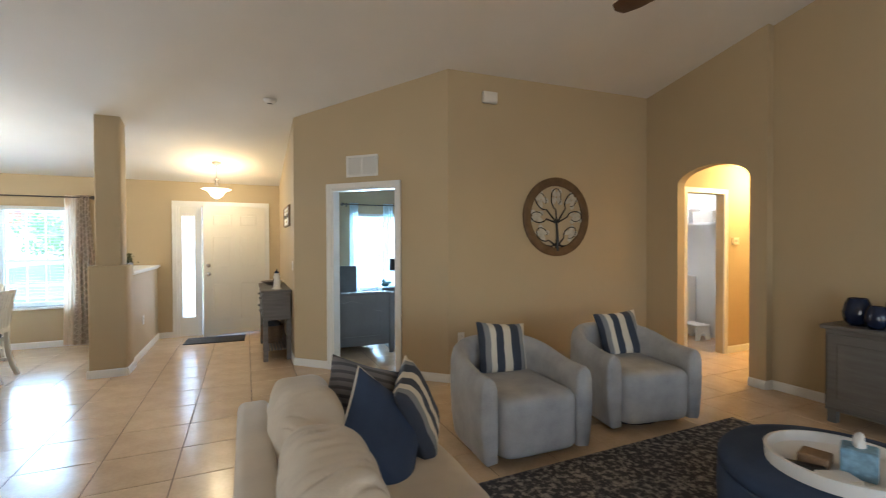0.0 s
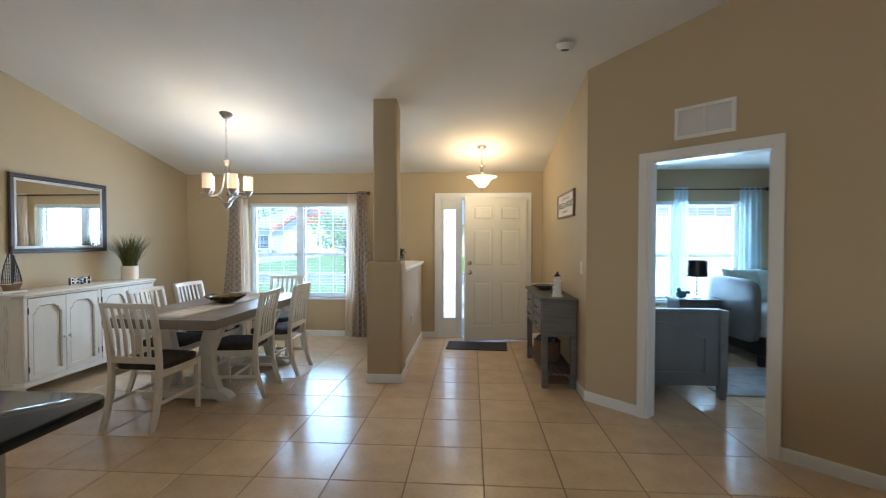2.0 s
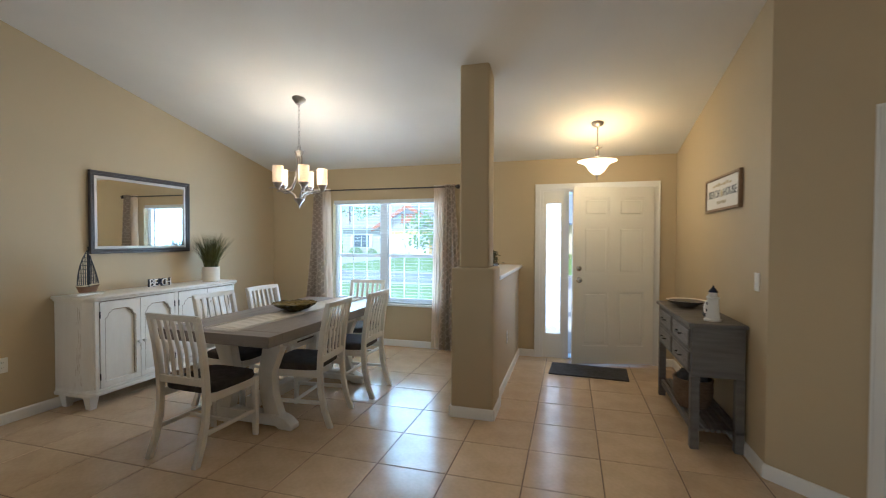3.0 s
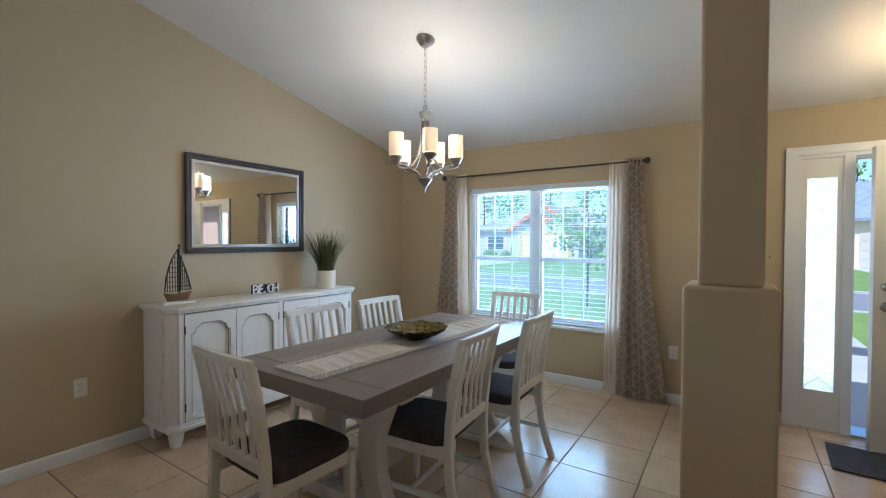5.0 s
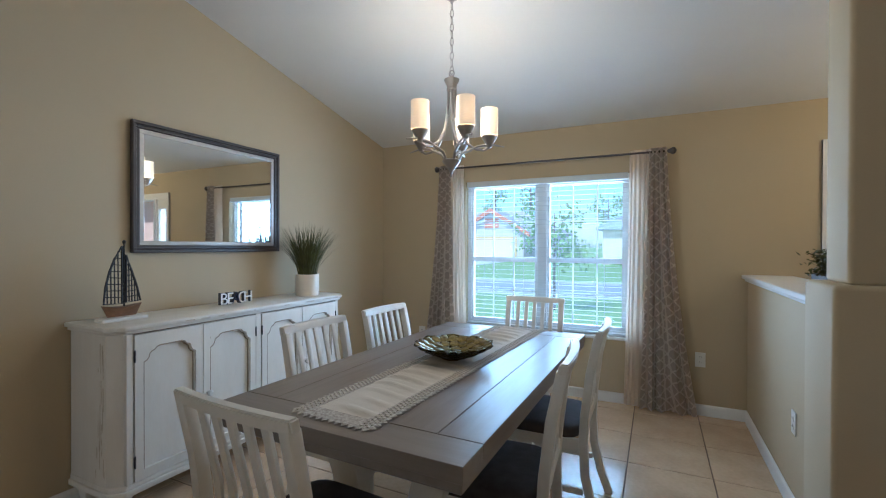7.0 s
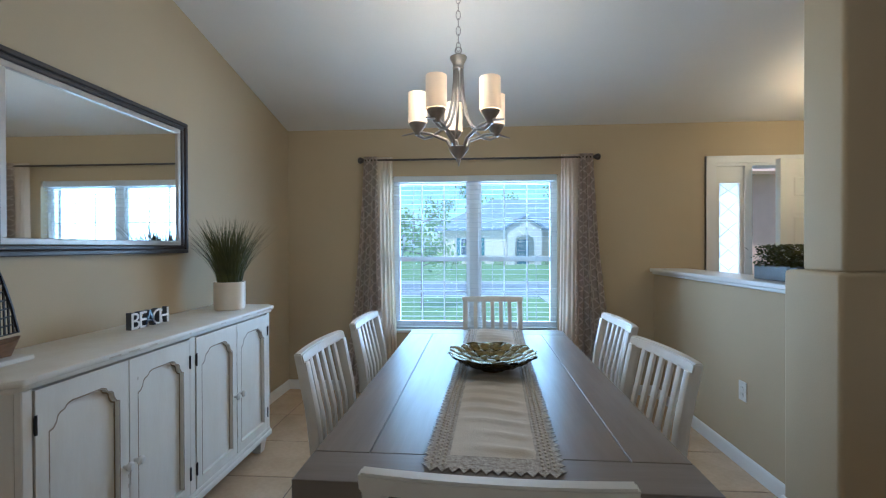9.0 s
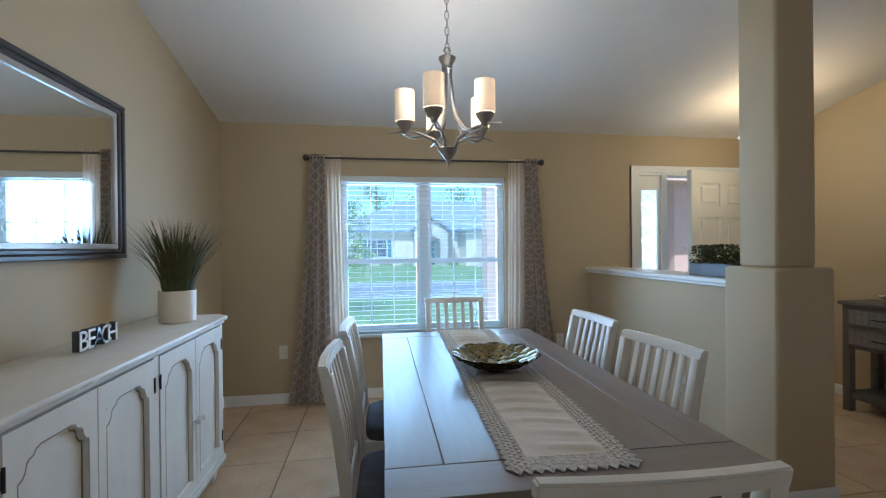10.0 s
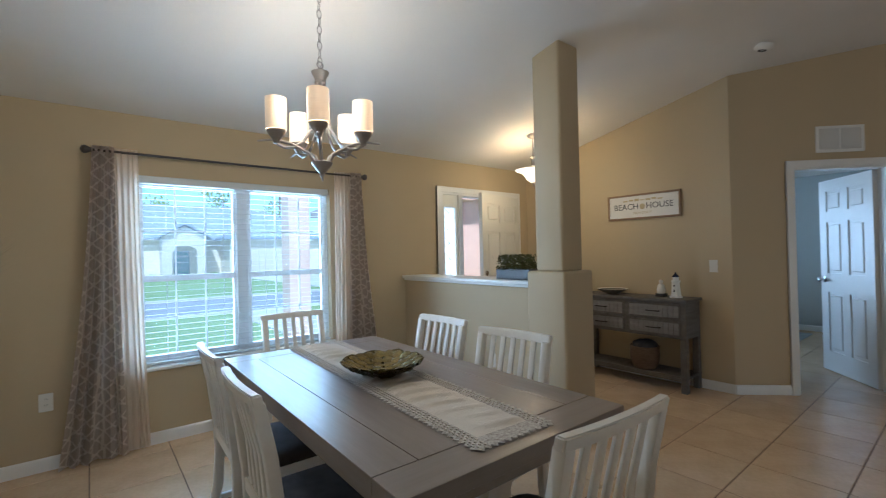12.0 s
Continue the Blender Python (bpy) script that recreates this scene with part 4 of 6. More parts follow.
for i in range(9):
    f = -1 + 2 * i / 8
    wid = 0.034 * math.sqrt(max(0.02, 1 - abs(f) ** 2.4))
    x = f * 0.095
    rows.append([bm.verts.new((x * 0.72, 0, 0.02)), bm.verts.new((x, wid, 0.07 + 0.012 * f * f)), bm.verts.new((x, -wid, 0.07 + 0.012 * f * f))])
for a, b in zip(rows, rows[1:]):
    for k in range(3):
        bm.faces.new((a[k], a[(k + 1) % 3], b[(k + 1) % 3], b[k]))
bm.faces.new(rows[0]), bm.faces.new(rows[-1][::-1])
bmesh.ops.recalc_face_normals(bm, faces=bm.faces[:])
part("hull", bm, M_BOAT, sb)
part("mast", merge(tube([(0.01, 0, 0.05), (0.01, 0, 0.40)], 0.004, 6), lathe([(0, 0.395), (0.008, 0.4), (0.008, 0.412), (0, 0.418)], 8, (0.01, 0, 0))), M_WIRE, sb)
for s0, edge in ((-1, [(0.0, 0.085), (-0.085, 0.09), (-0.078, 0.17), (-0.06, 0.25), (-0.035, 0.32), (0.0, 0.385)]), (1, [(0.02, 0.09), (0.09, 0.095), (0.07, 0.18), (0.045, 0.26), (0.02, 0.34)])):
    rods = [tube([(x, 0.0, z) for x, z in edge], 0.0055, 5, True)]
    lo, hi = edge[0][1], max(z for x, z in edge)
    for k in range(1, 9):
        z = lo + (hi - lo) * k / 9
        xo = np.interp(z, [p[1] for p in edge[1:]], [p[0] for p in edge[1:]])
        rods.append(tube([(edge[0][0], 0, z), (float(xo), 0.004, z + 0.006)], 0.0033, 4))
    for k in range(1, 5):
        x = edge[0][0] + (edge[1][0] - edge[0][0]) * k / 5
        zt = np.interp(abs(x), [abs(p[0]) for p in reversed(edge[1:])], [p[1] for p in reversed(edge[1:])])
        rods.append(tube([(x, 0, lo + 0.004), (x, 0.004, float(zt))], 0.0033, 4))
    part("sail", merge(*rods), M_WIRE, sb)

# table runner with lace, bowl
rn = thing("table_runner", pose(-2.71, 6.775, 0.779, 0, 0, -3.2), "cream linen table runner with crochet lace edging", "table runner")


def runner_z(x, y):
    fold = max(0.0, math.sin(y * 70 + 2.5 * noise.noise(Vector((x * 3, y * 2.5, 1.0))) * 2))
    where = max(0.0, min(1.0, 2.2 * noise.noise(Vector((x * 1.5, y * 2.3 + 7, 4.0))) + 0.55))
    return 0.004 + 0.020 * fold * where * max(0.0, 1 - (abs(x) / 0.112) ** 4)


part("cloth", sheet(16, 220, lambda u, v: ((u - 0.5) * 0.232, (v - 0.5) * 1.72 + 0.012 * math.sin(u * 5), runner_z((u - 0.5) * 0.232, (v - 0.5) * 1.7)), 0), M_RUNNER, rn, smooth=60)
lace, n = bmesh.new(), 0
for sx in (-1, 1):
    for k in range(64):
        y = -0.90 + 1.80 * (k + 0.5) / 64
        x0, x1 = sx * 0.110, sx * 0.162
        lace_v = [lace.verts.new(p) for p in ((x0, y - 0.0138, 0.005), (x0, y + 0.0138, 0.005), (x1, y + 0.0138, 0.004), (sx * 0.178, y, 0.003), (x1, y - 0.0138, 0.004))]
        lace.faces.new(lace_v if sx > 0 else lace_v[::-1])
for sy in (-1, 1):
    for k in range(12):
        x = -0.162 + 0.324 * (k + 0.5) / 12
        y0, y1 = sy * 0.84, sy * 0.90
        lace_v = [lace.verts.new(p) for p in ((x - 0.0135, y0, 0.0055), (x + 0.0135, y0, 0.0055), (x + 0.0135, y1, 0.0045), (x, sy * 0.92, 0.003), (x - 0.0135, y1, 0.0045))]
        lace.faces.new(lace_v if sy < 0 else lace_v[::-1])
bmesh.ops.recalc_face_normals(lace, faces=lace.faces[:])
bmesh.ops.solidify(lace, geom=lace.faces[:], thickness=0.0015)
part("lace_edging", lace, M_LACE, rn)
knots = bmesh.new()
for sx in (-1, 1):
    for row, off in ((0.122, 0.0), (0.136, 0.5), (0.150, 0.0)):
        for k in range(90):
            bmesh.ops.create_icosphere(knots, subdivisions=1, radius=0.0048, matrix=Matrix.Translation((sx * row, -0.89 + 1.78 * (k + off) / 90, 0.0062)) @ Matrix.Diagonal((1, 1.3, 0.7, 1)))
tagged(part("lace_trim", knots, M_RUNNER, rn), kind="stuff")

bw = thing("decorative_bowl", pose(-2.72, 6.74, 0.786), "large oval bronze-gold bowl of overlapping metal petals", "bowl")
bm = bmesh.new()
grid = []
nr, na = 12, 64
for j in range(nr + 1):
    f = j / nr
    row = []
    for i in range(na):
        a = 2 * math.pi * i / na
        r = 0.06 + 0.135 * f
        z = 0.012 + 0.062 * f ** 1.7 + 0.006 * f * math.sin(9 * a + 3.2 * math.sin(5 * f * 3))
        z += 0.006 * noise.noise(Vector((r * math.cos(a) * 40, r * math.sin(a) * 40, 1.0)))
        row.append(bm.verts.new((r * math.cos(a) * (1 + 0.03 * math.sin(12 * a) * f), r * math.sin(a) * (1 + 0.03 * math.cos(11 * a) * f), z)))
    grid.append(row)
for a, b in zip(grid, grid[1:]):
    for i in range(na):
        bm.faces.new((a[i], a[(i + 1) % na], b[(i + 1) % na], b[i]))
bm.faces.new(grid[0][::-1])
bmesh.ops.solidify(bm, geom=bm.faces[:], thickness=0.004)
part("bowl_body", bm, M_GOLDBOWL, bw, smooth=50)
pet = bmesh.new()
for ring_r, z, n, s in ((0.165, 0.062, 22, 0.030), (0.125, 0.044, 17, 0.030), (0.085, 0.030, 11, 0.028), (0.04, 0.024, 5, 0.026)):
    for k in range(n):
        a = 2 * math.pi * (k + 0.3 * (n % 2)) / n
        mm = Matrix.Translation((ring_r * math.cos(a), ring_r * math.sin(a), z)) @ Euler((0, -0.45 * ring_r / 0.165, a), "XYZ").to_matrix().to_4x4() @ Matrix.Diagonal((s * 1.06, s * 0.92, 0.0042, 1))
        bmesh.ops.create_icosphere(pet, subdivisions=2, radius=1, matrix=mm)
part("petals", pet, M_GOLDBOWL, bw, smooth=60)
part("bowl_foot", lathe([(0.0, 0), (0.06, 0.0), (0.062, 0.006), (0.055, 0.018), (0, 0.018)], 24), M_GOLDBOWL, bw)

# chandelier
cd = thing("chandelier", pose(CHAND[0], CHAND[1], 0.012), "brushed-nickel five-light chandelier with lit cylinder shades", "chandelier")
zc = ceil_z(CHAND[1]) - 0.012
part("canopy", moved(lathe([(0, -0.055), (0.02, -0.055), (0.03, -0.048), (0.062, -0.012), (0.066, 0.0), (0.066, 0.012), (0, 0.012)], 24), pose(0, 0, zc - 0.004, -12)), M_NICKEL, cd)
links = []
zz, k = 2.30, 0
while zz < zc - 0.05:
    pts = [(0.011 * math.cos(t), 0, zz + 0.02 + 0.024 * math.sin(t)) for t in [2 * math.pi * q / 12 for q in range(12)]]
    links.append(moved(tube(pts, 0.002, 5, True), pose(0, 0, 0, 0, 0, 90 * (k % 2))))
    zz, k = zz + 0.040, k + 1
part("chain", merge(*links), M_NICKEL, cd)
part("top_collar", lathe([(0, 2.205), (0.028, 2.205), (0.03, 2.213), (0.026, 2.22), (0.03, 2.235), (0.043, 2.258), (0.044, 2.266), (0.02, 2.27), (0.012, 2.285), (0, 2.29)], 20), M_NICKEL, cd)
part("hanging_ring", tube([(0.016 * math.cos(t), 0, 2.302 + 0.016 * math.sin(t)) for t in [2 * math.pi * q / 16 for q in range(16)]], 0.003, 6, True), M_NICKEL, cd)
part("bottom_cone", lathe([(0, 1.715), (0.004, 1.717), (0.006, 1.735), (0.012, 1.745), (0.012, 1.752), (0.05, 1.80), (0.052, 1.81), (0.04, 1.815), (0, 1.815)], 20), M_NICKEL, cd)
for k in range(5):
    a = ARM_A + 72 * k
    rot = pose(0, 0, 0, 0, 0, a)
    upper = [(0.02, 0, 2.24), (0.022, 0, 2.15), (0.03, 0, 2.06), (0.05, 0, 1.97), (0.09, 0, 1.905), (0.14, 0, 1.873), (0.18, 0, 1.868), (ARM_R, 0, 1.885)]
    lower = [(0.035, 0, 1.80), (0.06, 0, 1.85), (0.10, 0, 1.868), (0.15, 0, 1.89), (0.22, 0, 1.902), (0.30, 0, 1.888)]
    arm = part("arm", moved(merge(tube(upper, [0.0075] * 8, 8), tube(lower, [0.008, 0.009, 0.009, 0.008, 0.007, 0.004], 8)), rot), M_NICKEL, cd)
    cx, cy = ARM_R * math.cos(radians(a)), ARM_R * math.sin(radians(a))
    part("shade_cup", lathe([(0, 1.88), (0.014, 1.885), (0.018, 1.90), (0.042, 1.935), (0.045, 1.947), (0, 1.947)], 20, (cx, cy, 0)), M_NICKEL, arm)
    sh = part("shade", lathe([(0.046, 1.948), (0.0495, 1.949), (0.0495, 2.102), (0.0465, 2.102), (0.0465, 1.951)], 24, (cx, cy, 0)), M_SHADE, arm, "lit frosted cylinder glass shade")
    sh.visible_shadow = False
    part("bulb", lathe([(0, 2.03), (0.012, 2.03), (0.020, 2.055), (0.022, 2.075), (0.014, 2.095), (0, 2.10)], 14, (cx, cy, 0)), M_BULB, arm).visible_shadow = False


# ---- curtains ----
def curtain(name, top, low, z_top, z_low, y, folds, depth, mat, label):
    """A gathered panel that hangs from between two places along the rod to two at the floor."""
    def at(u, v):
        drop = 1 - v
        f = 0.35 * drop + 0.65 * drop ** 2
        a, b = top[0] + (low[0] - top[0]) * f, top[1] + (low[1] - top[1]) * f
        uu = u + 0.035 * math.sin(2 * math.pi * u * 1.5 + folds) * (0.4 + drop)
        amp = depth * (0.55 + 0.6 * drop) * (0.75 + 0.5 * noise.noise(Vector((u * 4, 0.5, folds))))
        wave = math.sin(uu * folds * 2 * math.pi + 0.5 * drop * math.sin(5 * u))
        wave = math.copysign(abs(wave) ** 0.75, wave)
        crease = 0.006 * noise.noise(Vector((u * 9, v * 4, z_top + folds)))
        return (a + (b - a) * u + 0.25 * amp * math.sin(uu * folds * 4 * math.pi), y + amp * wave + crease, z_low + (z_top - z_low) * v)
    return built(name, sheet(folds * 14, 30, at, 0.002), mat, label, "curtain", 70, "")


def curtain_rod(x0, x1, z, y, label):
    r = thing("curtain_rod", pose((x0 + x1) / 2, y, z), label, "curtain rod")
    h = (x1 - x0) / 2
    part("rod", tube([(-h, 0, 0), (h, 0, 0)], 0.009, 10), M_BRONZE, r)
    for s in (-1, 1):
        part("finial", moved(lathe([(0, 0), (0.014, 0), (0.016, 0.008), (0.024, 0.02), (0.03, 0.035), (0.024, 0.05), (0.01, 0.058), (0, 0.06)], 14), pose(s * h, 0, 0, 0, s * 90)), M_BRONZE, r)
        part("bracket", boxes((s * (h - 0.06) - 0.008, 0, -0.012, s * (h - 0.06) + 0.008, FRONT - y, 0.004), (s * (h - 0.06) - 0.015, FRONT - y - 0.006, -0.035, s * (h - 0.06) + 0.015, FRONT - y, 0.03)), M_BRONZE, r)


curtain_rod(-3.77, -1.745, 2.10, 8.70, "dark metal curtain rod with round finials")
curtain("curtain", (-3.765, -3.65), (-3.95, -3.60), 2.13, 0.02, 8.69, 4, 0.04, M_CURTAIN, "taupe lattice-patterned curtain gathered beside the window")
curtain("sheer_curtain", (-3.665, -3.515), (-3.64, -3.465), 2.125, 0.03, 8.70, 5, 0.014, M_SHEER, "cream sheer curtain beside the dining window")
curtain("sheer_curtain", (-2.025, -1.865), (-2.06, -1.88), 2.125, 0.03, 8.70, 5, 0.014, M_SHEER, "cream sheer curtain beside the dining window")
curtain("curtain", (-1.875, -1.755), (-1.93, -1.535), 2.13, 0.02, 8.69, 4, 0.04, M_CURTAIN, "taupe lattice-patterned curtain flaring to the floor")


# ---- outlets, switches, grille, detectors ----
def wall_plate(name, m, label, switch=False):
    p = thing(name, m, label, "wall plate")
    part("plate", boxes((-0.036, -0.006, -0.058, 0.036, 0.0, 0.058), bevel=0.002), M_PLATE, p)
    if switch:
        part("rocker", boxes((-0.016, -0.009, -0.033, 0.016, -0.005, 0.033), bevel=0.002), M_PLATE, p)
    else:
        for z in (-0.02, 0.02):
            s = part("socket", moved(lathe([(0, 0), (0.016, 0), (0.016, 0.003), (0, 0.003)], 14), pose(0, -0.0055, z, 90)), M_PLATE, p)
            part("slots", boxes((-0.007, -0.0095, z - 0.001, -0.005, -0.0083, z + 0.008), (0.005, -0.0095, z - 0.001, 0.007, -0.0083, z + 0.008)), M_SLOT, s)


wall_plate("wall_outlet", pose(LEFT, 5.60, 0.455, 0, 0, 90), "white electrical outlet on the beige wall")
wall_plate("wall_outlet", pose(-4.02, FRONT, 0.44), "white electrical outlet beside the curtain")
wall_plate("wall_outlet", pose(-1.505, FRONT, 0.44), "white electrical outlet beside the half wall")
wall_plate("wall_outlet", pose(-1.195, 7.53, 0.455, 0, 0, -90), "white electrical outlet on the half wall")
wall_plate("wall_outlet", pose(2.30, 5.024, 0.45, 0, 0, -2), "white electrical outlet beside the armchair")
wall_plate("light_switch", pose(ENTRY, 6.555, 1.17, 0, 0, -90), "white rocker light switch by the console", True)
wall_plate("wall_outlet", pose(-0.955, 7.75, 0.45, 0, 0, 90), "white electrical outlet on the half wall")

vt = thing("air_grille", ANG @ pose(0.93, 0, 2.293), "white metal return air grille above the doorway", "air vent")
part("frame", boxes((-0.2, -0.012, -0.118, 0.2, 0, -0.092), (-0.2, -0.012, 0.092, 0.2, 0, 0.118), (-0.2, -0.012, -0.092, -0.174, 0, 0.092), (0.174, -0.012, -0.092, 0.2, 0, 0.092), (-0.008, -0.01, -0.092, 0.008, 0, 0.092), bevel=0.002), M_TRIM, vt)
part("backing", boxes((-0.176, -0.002, -0.094, 0.176, -0.0005, 0.094)), M_SLOT, vt)
slat = mesh_of("slat", moved(boxes((-0.083, -0.0006, -0.006, 0.083, 0.0006, 0.006)), pose(0, 0, 0, 40)), M_TRIM)
for k in range(17):
    for sx in (-1, 1):
        ob = new("slat", slat)
        ob.parent, ob.location = vt, (sx * 0.0905, -0.0065, -0.085 + 0.0106 * k)

sd = thing("smoke_detector", pose(0.52, 6.05, ceil_z(6.05), 192), "round white smoke detector on the ceiling", "smoke detector")
part("detector_body", lathe([(0, -0.004), (0.07, -0.004), (0.07, 0.012), (0.06, 0.03), (0.045, 0.042), (0, 0.044)], 24), M_PLATE, sd)
part("detector_grille", lathe([(0.03, 0.043), (0.03, 0.047), (0.018, 0.049), (0.018, 0.044)], 20), M_SLOT, sd)
sn = thing("alarm_sensor", pose(2.63, 5.01, 2.97, 0, 0, -2), "small white alarm box high on the wall", "sensor")
part("case", boxes((-0.085, -0.05, -0.06, 0.085, 0, 0.06), bevel=0.012, seg=2), M_PLATE, sn)
part("case_lid", boxes((-0.07, -0.056, -0.045, 0.07, -0.048, 0.02), bevel=0.004), M_PLATE, sn)

# ---- entry ----
pl = thing("pendant_light", pose(-0.1, 7.95, 0), "nickel entry pendant with a lit alabaster glass bowl", "pendant light")
zc = ceil_z(7.95)
part("canopy", moved(lathe([(0, -0.035), (0.03, -0.033), (0.055, -0.015), (0.062, 0.0), (0.062, 0.01), (0, 0.01)], 24), pose(0, 0, zc - 0.002, -12)), M_NICKEL, pl)
part("rod", tube([(0, 0, 2.36), (0, 0, zc - 0.03)], 0.005, 8), M_NICKEL, pl)
part("crown", merge(lathe([(0, 2.26), (0.022, 2.262), (0.02, 2.33), (0.03, 2.345), (0.012, 2.36), (0, 2.362)], 16), *[tube([(0.02 * math.cos(a), 0.02 * math.sin(a), 2.335), (0.045 * math.cos(a), 0.045 * math.sin(a), 2.35)], 0.003, 5) for a in (0, 1.57, 3.14, 4.71)]), M_NICKEL, pl)
part("bowl_shade", lathe([(0, 2.075), (0.03, 2.08), (0.075, 2.115), (0.10, 2.16), (0.13, 2.19), (0.185, 2.208), (0.19, 2.214), (0.13, 2.198), (0.095, 2.168), (0.07, 2.122), (0.028, 2.088), (0, 2.084)], 32), M_ALAB, pl, "lit flared alabaster glass bowl").visible_shadow = False
part("finial", lathe([(0, 2.03), (0.006, 2.034), (0.01, 2.05), (0.006, 2.06), (0.018, 2.072), (0.02, 2.08), (0, 2.082)], 12), M_NICKEL, pl)

dm = built("door_mat", boxes((-0.4, -0.22, 0, 0.4, 0.22, 0.012), bevel=0.004), M_MAT, "dark grey woven door mat on the tiles", "door mat", 35, "", pose(-0.15, 8.32, 0.001, 0, 0, -3))

co = thing("console_table", pose(ENTRY - 0.004, 7.25, 0), "grey-washed wooden console table with four drawers", "console table")
hw = 0.57
part("top", boxes((-0.355, -hw - 0.02, 0.84, 0, hw + 0.02, 0.868), bevel=0.005), M_CONSOLE, co)
part("case", boxes((-0.33, -hw, 0.50, -0.01, hw, 0.84), bevel=0.003), M_CONSOLE, co)
for x in (-0.305, -0.035):
    for y in (-hw + 0.028, hw - 0.028):
        part("leg", boxes((x - 0.028, y - 0.028, 0, x + 0.028, y + 0.028, 0.499), bevel=0.003), M_CONSOLE, co)
for k in range(9):
    x = -0.315 + 0.0355 * k
    part("shelf_slat", boxes((x, -hw + 0.0, 0.13, x + 0.026, hw, 0.15), bevel=0.002), M_CONSOLE, co)
part("shelf_rail", boxes((-0.315, -hw + 0.058, 0.10, -0.295, hw - 0.058, 0.129), (-0.045, -hw + 0.058, 0.10, -0.025, hw - 0.058, 0.129)), M_CONSOLE, co)
for y in (-0.275, 0.275):
    for z in (0.59, 0.75):
        d = part("drawer", boxes((-0.338, y - 0.25, z - 0.068, -0.325, y + 0.25, z + 0.068), bevel=0.003), M_CONSOLE, co)
        boards = [(-0.343, y - 0.235 + 0.0475 * k, z - 0.055, -0.337, y - 0.235 + 0.0475 * k + 0.0445, z + 0.055) for k in range(10)]
        for b_ in boards:
            part("drawer_board", boxes(b_, bevel=0.0015), M_DRAWER, d)
        part("bar_pull", tube([(-0.341, y - 0.065, z), (-0.365, y - 0.06, z), (-0.368, y, z), (-0.365, y + 0.06, z), (-0.341, y + 0.065, z)], 0.0055, 8), M_BLACK, d, "black bar handle")

bk = thing("storage_basket", pose(0.575, 7.13, 0.152), "round woven brown basket on the console's shelf", "basket")
part("basket_body", lathe([(0, 0.0), (0.10, 0.0), (0.125, 0.04), (0.14, 0.12), (0.135, 0.21), (0.128, 0.215), (0.13, 0.12), (0.115, 0.03), (0, 0.02)], 28), M_BASKET, bk)
part("basket_rim", tube([(0.134 * math.cos(t), 0.134 * math.sin(t), 0.213) for t in [2 * math.pi * q / 28 for q in range(28)]], 0.009, 6, True), M_BASKET, bk)
part("folded_throw", soft_box(0.105, 0.105, 0.06, 2.6, 8, (0, 0, 0.22), 0.02, 18), M_MAT, bk, "dark knitted throw")

sbwl = thing("shallow_bowl", pose(0.60, 7.48, 0.868), "shallow cream bowl with a dark outside on the console", "bowl")
part("bowl_outside", lathe([(0, 0.0), (0.05, 0.0), (0.06, 0.008), (0.12, 0.035), (0.155, 0.056), (0.153, 0.058), (0.0, 0.012)], 32), M_CONSOLE, sbwl)
part("bowl_inside", lathe([(0.0, 0.0135), (0.05, 0.016), (0.11, 0.04), (0.15, 0.06), (0.1545, 0.058)], 32), M_POT, sbwl)

lh = thing("lighthouse_ornament", pose(0.62, 6.83, 0.868), "white lighthouse ornament with a dark blue top", "ornament")
part("tower", lathe([(0, 0), (0.055, 0), (0.056, 0.012), (0.045, 0.016), (0.036, 0.10), (0.034, 0.15), (0.042, 0.155), (0.042, 0.165), (0.026, 0.167), (0.026, 0.2), (0, 0.2)], 20), M_SIGN, lh)
part("roof", lathe([(0.032, 0.199), (0.03, 0.206), (0.014, 0.228), (0.006, 0.234), (0.008, 0.243), (0, 0.25)], 16), M_NAVYCER, lh)
part("windows", boxes((-0.043, -0.006, 0.06, -0.036, 0.006, 0.08), (-0.04, -0.006, 0.11, -0.034, 0.006, 0.125)), M_INK, lh)
bo = thing("bird_ornament", pose(0.64, 6.98, 0.868), "small white seabird ornament with dark feet", "ornament")
part("body", merge(lathe([(0, 0.03), (0.035, 0.032), (0.04, 0.07), (0.03, 0.11), (0.015, 0.13), (0, 0.131)], 16), soft_box(0.02, 0.02, 0.02, 2, 5, (0, 0, 0.148))), M_SIGN, bo, smooth=60)
part("perch", boxes((-0.035, -0.045, 0, 0.035, 0.045, 0.032), bevel=0.005), M_INK, bo)

sg = thing("wall_sign", pose(ENTRY, 7.215, 1.80, 0, 0, -90), "framed white sign with dark lettering", "sign")
part("board", boxes((-0.37, -0.016, -0.115, 0.37, -0.002, 0.115)), M_SIGN, sg)
part("frame", boxes((-0.39, -0.026, -0.135, 0.39, 0, -0.115), (-0.39, -0.026, 0.115, 0.39, 0, 0.135), (-0.39, -0.026, -0.115, -0.37, 0, 0.115), (0.37, -0.026, -0.115, 0.39, 0, 0.115), bevel=0.002), M_OAK, sg)
for body, x, z, size, mat in (("BEACH", -0.18, 0.0, 0.088, M_INK), ("HOUSE", 0.18, 0.0, 0.088, M_INK), ("PALM COAST", 0, -0.07, 0.034, M_GOLDINK)):
    part("lettering", lettering(body, size, 0.0008, pose(x, -0.0168, z, 90)), mat, sg, smooth=None)
part("lettering_bars", boxes(*[(-0.21 + 0.062 * k, -0.0172, 0.058 + 0.004 * (k % 2), -0.21 + 0.062 * k + 0.05, -0.0158, 0.072 + 0.006 * (k % 3)) for k in range(7)]), M_GOLDINK, sg)
